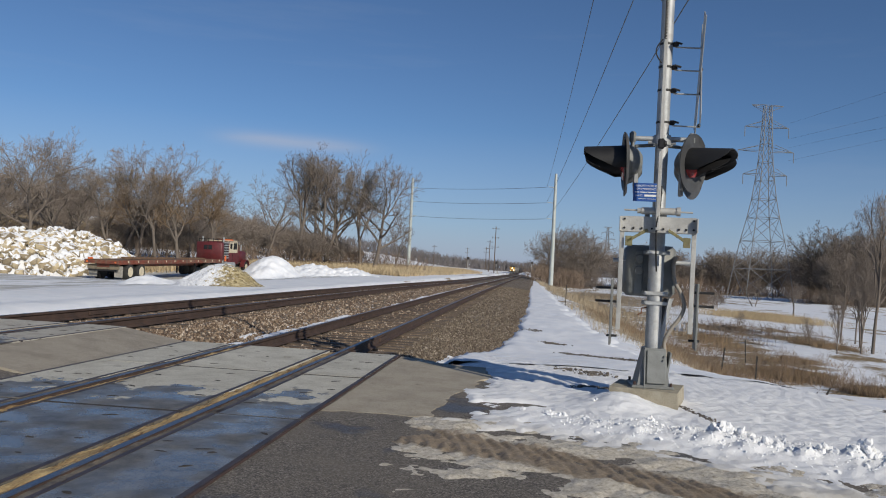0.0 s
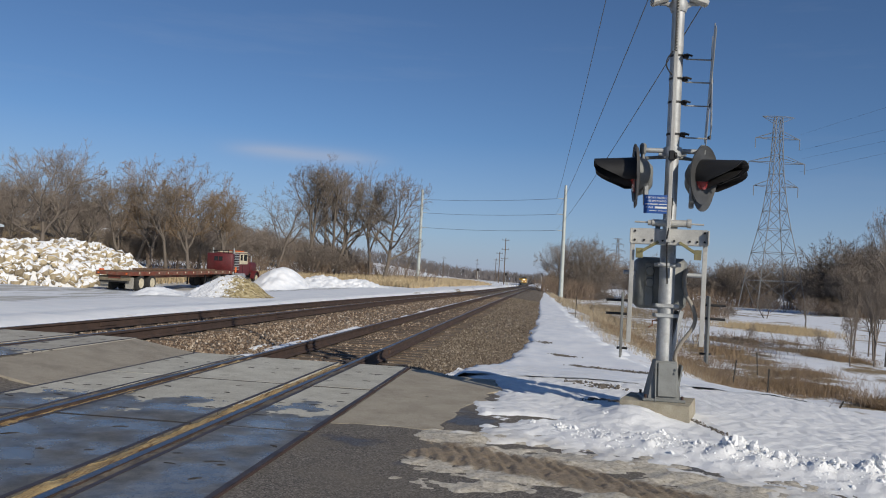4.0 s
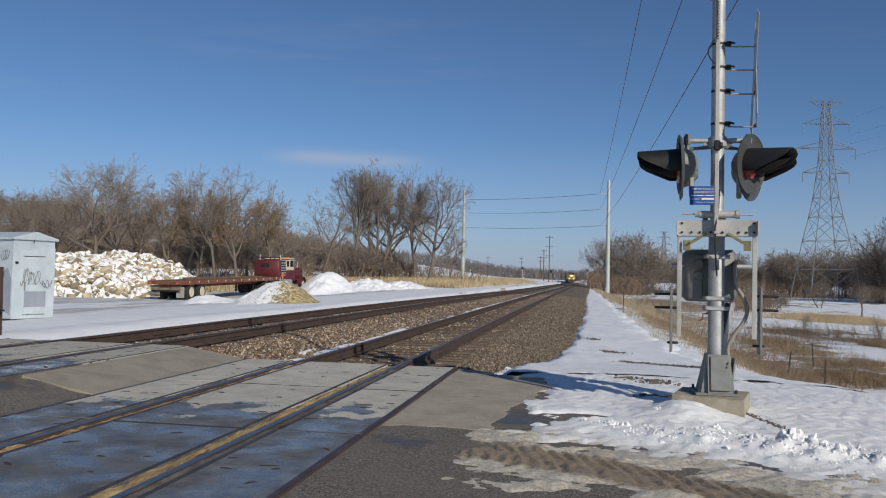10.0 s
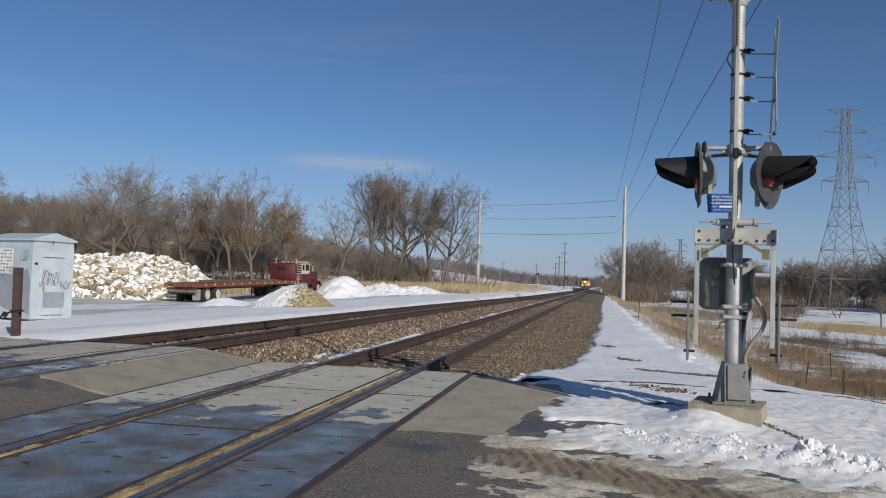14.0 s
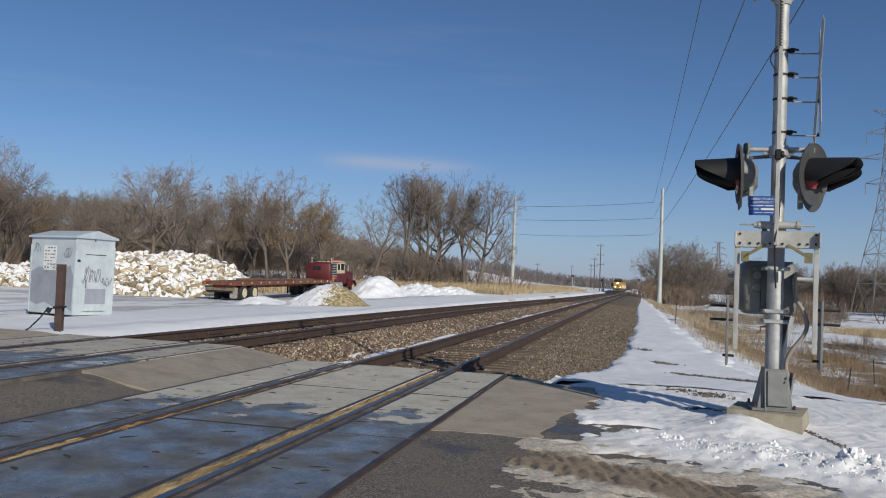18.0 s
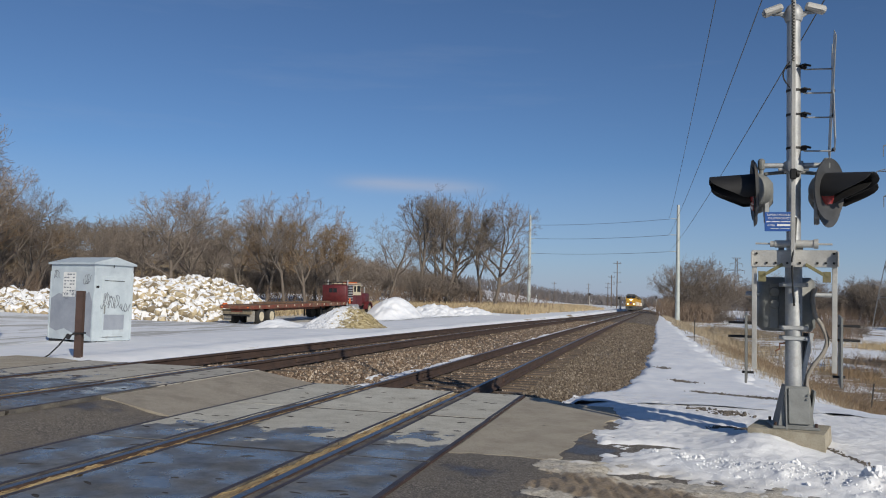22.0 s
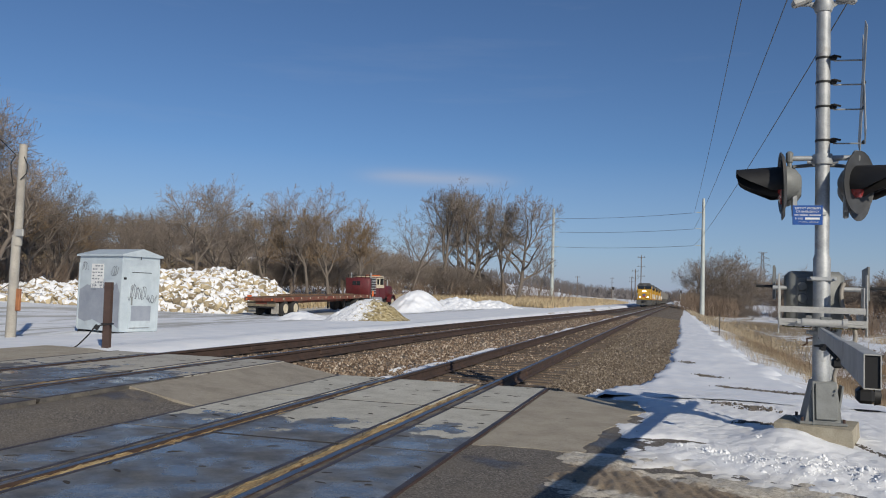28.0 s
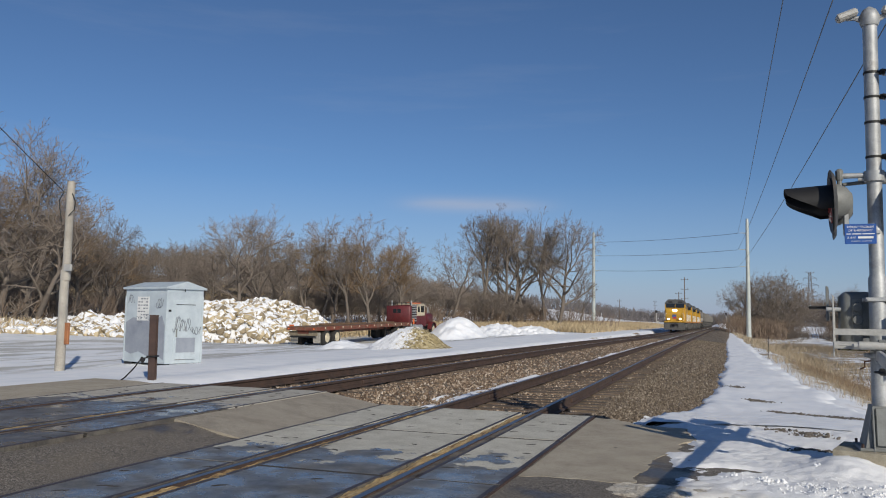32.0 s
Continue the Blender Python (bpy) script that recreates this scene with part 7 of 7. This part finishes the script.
def tree(seed, stems, tan, habit, trunk, lean, r):
    """A leafless tree of unit height: a trunk with limbs, and a crown of fine branches."""
    rnd = random.Random(seed)
    tr, cr = Geo(), Geo()
    for k in range(stems):
        a = 6.28 * k / stems + rnd.uniform(-0.5, 0.5)
        d = Vector((math.cos(a) * lean, math.sin(a) * lean, 1)).normalized()
        grow(tr, cr, Vector((0.02 * math.cos(a) * (stems > 1), 0.02 * math.sin(a) * (stems > 1), -0.03)), d, trunk * rnd.uniform(0.88, 1.1), r, 0, rnd, habit)
    label = "leafless tree with tan dead leaf clusters" if tan else "leafless grey-brown thicket tree in winter" if stems > 3 else "leafless grey-brown tree in winter"
    th = thing("bare_tree", Matrix(), label, "tree", "bare trees")
    part("trunk", tr, BARK, th, "", 1.2)
    part("crown", cr, TWIG_TAN if tan else TWIG, th, "branches with tan dead leaves" if tan else "fine bare branches", 0)
    hs = sorted(v[2] for v in cr.v)
    return th, hs[int(len(hs) * 0.995)]


KINDS = [tree(11, 1, False, ROUND, 0.52, 0.12, 0.019), tree(12, 1, False, TALL, 0.74, 0.08, 0.017), tree(13, 2, False, LEANING, 0.5, 0.34, 0.016), tree(14, 1, True, ROUND, 0.5, 0.22, 0.018),
         tree(15, 6, False, THICKET, 0.5, 0.5, 0.006), tree(16, 2, True, LEANING, 0.52, 0.28, 0.016), tree(17, 1, False, LEANING, 0.55, 0.38, 0.018), tree(18, 3, False, TALL, 0.7, 0.26, 0.015)]
USED = set()


def plant(kind, x, y, top, turn, wide=1.0):
    th, h = KINDS[kind]
    z = gh(x, y) - 0.1
    sc = (top - z) / h
    m = pose(x, y, z, 0, 0, turn) @ Matrix.Diagonal((sc * wide, sc * wide, sc, 1))
    if kind in USED:
        ob = copy_thing(th, pose(x, y, z, 0, 0, turn))
        ob.scale = (sc * wide, sc * wide, sc)
    else:
        USED.add(kind)
        th.matrix_basis = m


# the yard's edge, from beside the road to beyond the heaps
LEFT = [(-46.2, 38.4, 12.4, 2), (-46.2, 41.4, 13.9, 0), (-47.5, 45.9, 12.5, 6), (-51.2, 54.8, 10.7, 0), (-58.3, 68.6, 8.7, 6), (-58.2, 75.1, 8.7, 0), (-55.9, 79.3, 10.8, 0), (-50.6, 78.0, 13.3, 0),
        (-49.2, 81.3, 12.6, 2), (-47.4, 85.8, 11.6, 6), (-44.5, 84.0, 12.2, 2), (-41.7, 82.0, 12.3, 3), (-36.8, 82.1, 12.4, 3), (-34.3, 85.4, 11.5, 5), (-33.3, 99.6, 11.7, 6), (-31.3, 107.5, 16.1, 1), (-29.1, 111.3, 17.2, 7),
        (-26.6, 113.6, 17.0, 0), (-23.5, 112.5, 14.5, 1), (-21.3, 111.0, 15.8, 0), (-50.0, 33.0, 14.5, 7), (-60, 62, 9.5, 2), (-62, 85, 9.5, 2), (-19.5, 118, 8.0, 6),
        (-53, 60, 8.6, 5), (-40, 92, 10.5, 0), (-55, 90, 12, 2), (-38.5, 80.5, 10.6, 6)]
for i, (x, y, top, kind) in enumerate(LEFT):
    plant(kind, x, y, top, i * 77, 0.95)
for i, (x, y, top, kind) in enumerate([(-47.5, 37.5, 13.4, 3), (-45.0, 43.0, 11.6, 2), (-49.5, 50.5, 11.2, 5), (-52.5, 57.5, 9.6, 2)]):
    plant(kind, x, y, top, i * 131 + 40, 1.05)
rnd = random.Random(52)
# undergrowth at their feet
for i in range(26):
    u = rnd.random()
    x, y = along(u, [(0, -49), (0.25, -53), (0.5, -60), (0.65, -52), (0.8, -38), (1, -21)]), along(u, [(0, 26), (0.25, 46), (0.5, 66), (0.65, 86), (0.8, 94), (1, 118)])
    x, y = x + rnd.uniform(-5, 3), y + rnd.uniform(-3, 7)
    plant(4, x, y, gh(x, y) + rnd.uniform(2.6, 5.2), rnd.uniform(0, 360), rnd.uniform(0.9, 1.3))
# woods up the hillside behind
for i in range(115):
    y = 36 + 290 * rnd.random() ** 1.5
    x = -66 - 62 * rnd.random() ** 1.2 if y < 220 else -62 - 70 * rnd.random()
    plant(rnd.choice((4, 4, 4, 0, 2)), x, y, gh(x, y) + rnd.uniform(6.5, 9.8) * (1 - 0.35 * smooth(230, 330, y)), rnd.uniform(0, 360), rnd.uniform(0.9, 1.2))
for i in range(38):
    y = rnd.uniform(140, 330)
    x = -50 - 0.05 * y - 42 * rnd.random()
    plant(rnd.choice((4, 4, 0)), x, y, gh(x, y) + rnd.uniform(7.0, 11.0) * (1 - 0.35 * smooth(230, 330, y)), rnd.uniform(0, 360), rnd.uniform(1.0, 1.3))
RIGHT = [(16.4, 39.7, 5.8, 1), (15.6, 39.0, 2.1, 1), (14.0, 37.5, 1.0, 1), (17.4, 43.6, 3.0, 1), (28.6, 89.2, 1.9, 6), (36.0, 130.6, 1.9, 2), (17.3, 46.0, 3.2, 1), (18.4, 46.8, 2.6, 1), (18.9, 47.2, 4.6, 1), (14.9, 44.0, -0.2, 2), (15.8, 42.4, -0.5, 6), (13.0, 49.8, -0.4, 2)]
for i, (x, y, top, kind) in enumerate(RIGHT):
    plant(kind, x, y, top, i * 61 + 20, 0.62 if y < 50 else 1.15)
# the wood beyond the marsh, close on one side and far behind the pylon
for i in range(28):
    u = rnd.random()
    x, y = along(u, [(0, 61), (0.4, 68), (1, 98)]), along(u, [(0, 172), (0.4, 180), (1, 205)])
    x, y = x + rnd.uniform(0, 18), y + rnd.uniform(-3, 20)
    plant(rnd.choice((4, 0, 0, 7, 2)), x, y, rnd.uniform(8.5, 15.0), rnd.uniform(0, 360), rnd.uniform(1.0, 1.35))
for i in range(88):
    x, y = rnd.uniform(30, 150), rnd.uniform(232, 290)
    plant(rnd.choice((4, 4, 0)), x, y, rnd.uniform(6.0, 12.2), rnd.uniform(0, 360), rnd.uniform(1.1, 1.5))
for i, (x, y, top, kind) in enumerate([(4.5, 198, 10.5, 0), (7.5, 200, 13.0, 0), (11.0, 203, 13.6, 0), (14, 206, 11.5, 4), (9.5, 212, 13.0, 0), (15.5, 200, 8.5, 4), (6.0, 196, 5.0, 4), (10, 195, 5.5, 4), (14, 194, 4.5, 4)]):
    plant(kind, x, y, top, i * 47)


# low growth along the wood's foot
for i in range(34):
    u = rnd.random()
    x, y = along(u, [(0, 60), (0.4, 68), (1, 98)]) + rnd.uniform(0, 8), along(u, [(0, 172), (0.4, 180), (1, 205)]) + rnd.uniform(-3, 8)
    plant(4, x, y, gh(x, y) + rnd.uniform(2.2, 4.5), rnd.uniform(0, 360), rnd.uniform(1.2, 1.7))


for i in range(16):
    x, y = rnd.uniform(14, 27), rnd.uniform(108, 195)
    plant(4, x, y, gh(x, y) + rnd.uniform(1.2, 2.8), rnd.uniform(0, 360), rnd.uniform(1.2, 1.8))


def fallen_limbs():
    """Broken pale limbs lying in a tangle below the trees."""
    th = thing("fallen_branches", Matrix(), "tangle of broken grey limbs lying below the trees", "branches")
    r_ = random.Random(5)
    habit = ((5, 4, 4), ((0.4, 0.9), (0.4, 0.9), (0.4, 1.0)), (0.6, 0.5, 0.5), (0, 0, 0), (60, 140, 5), (0.01, 0.0, 0.0), 0.012)
    for x, y, a, ln in ((-43.5, 41.5, 2.4, 5.5), (-44.0, 43.5, 2.7, 4.5), (-42.5, 39.5, 0.5, 4.0), (-45.0, 40.0, 1.2, 5.0), (-42.8, 44.0, 3.6, 4.2), (-33.4, 80.0, 0.35, 5.2)):
        tr, cr = Geo(), Geo()
        z = gh(x, y) + 0.1
        steep = 0.95 if y > 70 else r_.uniform(0.25, 0.55)
        grow(tr, cr, Vector((x, y, z)), Vector((math.cos(a), math.sin(a), steep)).normalized(), ln, 0.085, 0, r_, habit)
        part("limb", tr, BARK, th, "", 1.2)
        part("twigs", cr, TWIG, th, "", 0)


fallen_limbs()


def scrub(area, count, h0, h1, r, seed, lean=0.35, ends=2):
    """Brush: many thin forked stems."""
    rnd = random.Random(seed)
    g = Geo()
    for i in range(count):
        x, y = area(rnd)
        z = gh(x, y) - 0.1
        h = rnd.uniform(h0, h1)
        d = Vector((rnd.gauss(0, lean), rnd.gauss(0, lean), 1)).normalized()
        p = Vector((x, y, z))
        q = p + d * h * 0.5
        twig(g, p, q, r, r * 0.7, 3)
        for k in range(3):
            e = (d + Vector((rnd.gauss(0, 0.35), rnd.gauss(0, 0.35), 0.1))).normalized()
            m = q + e * h * 0.28
            twig(g, q, m, r * 0.65, r * 0.45, 3)
            for j in range(ends):
                f = (e + Vector((rnd.gauss(0, 0.4), rnd.gauss(0, 0.4), 0.1))).normalized()
                twig(g, m, m + f * h * 0.27, r * 0.45, r * 0.15, 3)
    return g


def belt(pts, depth):
    def f(rnd):
        k = rnd.randrange(len(pts) - 1)
        u = rnd.random()
        (a, b), (c, d) = pts[k], pts[k + 1]
        return a + (c - a) * u + rnd.uniform(-depth, depth), b + (d - b) * u + rnd.uniform(-depth, depth)
    return f


def clump(r):
    """A place in one of the marsh's grass beds, thinner towards its edge."""
    px, py, rx, ry = r.choice(MARSH[:3] + MARSH[:2] + MARSH[4:6] + MARSH[8:12])
    return px + r.gauss(0, 0.42 * rx), py + r.gauss(0, 0.42 * ry)


# the far woods' distance haze is put into their grey colour
WOODS = plain("haze_tinted_woods", (0.17, 0.155, 0.155), (0.12, 0.11, 0.11), 0.95, scale=0.1, fine=2, bump=0, world=True)
SCRUBS = plain("brown_brush", (0.235, 0.175, 0.13), (0.15, 0.11, 0.082), 0.95, scale=0.3, fine=4, bump=0, world=True)
solid("brush", scrub(belt([(-48, 22), (-50, 45), (-58, 66), (-56, 82), (-40, 90), (-30, 112), (-20, 122)], 6), 2300, 0.8, 3.0, 0.035, 1), SCRUBS, "tangled brown leafless brush under the trees", "brush", kind="stuff", smooth=0)
solid("brush", scrub(belt([(62, 174), (70, 184), (98, 206)], 6), 1500, 1.0, 3.6, 0.028, 11), SCRUBS, "grey-brown brush at the foot of the wood", "brush", kind="stuff", smooth=0)
solid("brush", scrub(belt([(26, 226), (80, 236), (150, 232)], 6), 1900, 2.0, 5.5, 0.05, 12), SCRUBS, "grey-brown brush before the far wood", "brush", kind="stuff", smooth=0)
solid("brush", scrub(belt([(6, 182), (11, 205)], 6), 700, 1.5, 5.0, 0.06, 3), SCRUBS, "brown brush round the pole's foot", "brush", kind="stuff", smooth=0)
solid("brush", scrub(belt([(16, 92), (22, 108), (26, 124)], 3), 320, 0.8, 2.4, 0.03, 5), SCRUBS, "grey-brown thicket in the marsh", "brush", kind="stuff", smooth=0)
solid("far_woods", scrub(belt([(-260, 420), (-120, 700), (-30, 900), (40, 900), (200, 700), (420, 420)], 40), 3800, 6.0, 13.0, 0.42, 6, 0.4, 1), WOODS, "distant leafless woods, coloured grey for haze", "woods", kind="stuff", smooth=0)
solid("brush", scrub(clump, 1100, 0.25, 0.75, 0.006, 7, 0.5), SCRUBS, "thin dead weeds in the marsh", "weeds", kind="stuff", smooth=0)

solid("brush", scrub(lambda r: (r.choice((14.9, 13.0, 10.8)) + r.gauss(0, 0.7), 45.5 + r.gauss(0, 2.6)), 260, 0.4, 1.2, 0.007, 9, 0.5), SCRUBS, "thin brown shoots in the marsh", "weeds", kind="stuff", smooth=0)

GRASS = plain("dead_tan_grass", (0.40, 0.33, 0.23), (0.26, 0.21, 0.145), 0.9, scale=0.4, fine=3, bump=0, world=True)
GRASS_PALE = plain("pale_tall_grass", (0.54, 0.43, 0.27), (0.36, 0.28, 0.17), 0.9, scale=0.4, fine=3, bump=0, world=True)
GRASS_BROWN = plain("dead_brown_grass", (0.30, 0.215, 0.13), (0.18, 0.125, 0.08), 0.9, scale=0.4, fine=3, bump=0, world=True)


def grass(area, count, h, w, seed, keep=None):
    rnd = random.Random(seed)
    g = Geo()
    n = 0
    while n < count:
        x, y = area(rnd)
        if keep and not keep(x, y):
            continue
        n += 1
        z = gh(x, y) - 0.03
        a = rnd.uniform(0, 6.28)
        hh = h * rnd.uniform(0.5, 1.2)
        dx, dy = math.cos(a) * w, math.sin(a) * w
        lx, ly = rnd.gauss(0, 0.3) * hh, rnd.gauss(0, 0.3) * hh
        g.add([(x - dx, y - dy, z), (x + dx, y + dy, z), (x + lx * 0.5 + dx * 0.6, y + ly * 0.5 + dy * 0.6, z + hh * 0.6), (x + lx * 0.5 - dx * 0.6, y + ly * 0.5 - dy * 0.6, z + hh * 0.6), (x + lx * 1.3, y + ly * 1.3, z + hh)],
              [(0, 1, 2, 3), (3, 2, 4)])
    return g


solid("dead_grass", grass(lambda r: (along(r.uniform(13, 48), VERGE_END) + 1.6 * abs(r.gauss(0, 1)), r.uniform(15, 48)), 3800, 0.27, 0.005, 1, lambda x, y: x > along(y, VERGE_END) - 0.25 and fbm(x, y * 0.5, 0.5) > -0.15), GRASS, "dead tan grass on the bank beside the railway", "grass", kind="stuff", smooth=0)
solid("dead_grass", grass(clump, 30000, 0.26, 0.006, 2, lambda x, y: x > along(y, VERGE_END) + 0.6 and y < 62 and fbm(x, y * 0.7, 0.42) > 0.03), GRASS_BROWN, "dead brown marsh grass among snow", "grass", kind="stuff", smooth=0)
solid("dead_grass", grass(lambda r: (22.5 + 2.3 * r.gauss(0, 1), 78 + 3.6 * r.gauss(0, 1)), 7000, 0.62, 0.015, 6), GRASS_PALE, "bed of tall tan grass in the marsh", "grass", kind="stuff", smooth=0)
solid("dead_grass", grass(lambda r: (2.0 + bend(90) + 4.0 * abs(r.gauss(0, 1)), r.uniform(40, 190)), 9000, 0.5, 0.018, 3, lambda x, y: fbm(x, y * 0.4, 0.3) > -0.1), GRASS, "dead tan grass on the bank beside the railway", "grass", kind="stuff", smooth=0)
solid("dead_grass", grass(lambda r: (r.uniform(-34, -13.5), 88 + 170 * r.random() ** 1.6), 26000, 0.72, 0.05, 4), GRASS_PALE, "belt of tall tan grass beyond the yard", "grass", kind="stuff", smooth=0)
solid("dead_grass", grass(belt([(-44, 26), (-40, 58), (-34, 74), (-26, 88)], 3), 12000, 0.9, 0.04, 5), GRASS_PALE, "tan grass below the trees", "grass", kind="stuff", smooth=0)


# ---- motion ----
for xc, zc, tr in ((NEAR, 0.0, tracks[0]), (FAR, FARZ, tracks[1])):
    ties(xc, zc, tr)


def motions():
    for th, back in TRAIN:
        rows = []
        for k in range(17):
            y = 492.0 - 23.0 * k + back
            (xa, za), (xb, zb) = track_at(FAR, y), track_at(FAR, y + 20)
            rows.append((2 * k, pose(xa, y, za, 0, 0, -math.degrees(math.atan2(xb - xa, 20)))))
        walk(th, rows)
    swing = [(0, 0), (21.6, 0), (22.0, 5), (22.6, 30), (23.2, 45), (24.0, 57), (24.5, 61.5), (25.5, 70.5), (26.5, 79.3), (27.0, 83.4), (27.4, 86.5), (27.8, 89.0), (28.1, 89.8), (28.5, 90.1), (32, 90.1)]
    walk(GATE, [(t, pose(MX, MY + 0.05, 1.46, 0, 0, GATE_YAW) @ pose(0, 0, 0, a, 0, 0)) for t, a in swing])


motions()
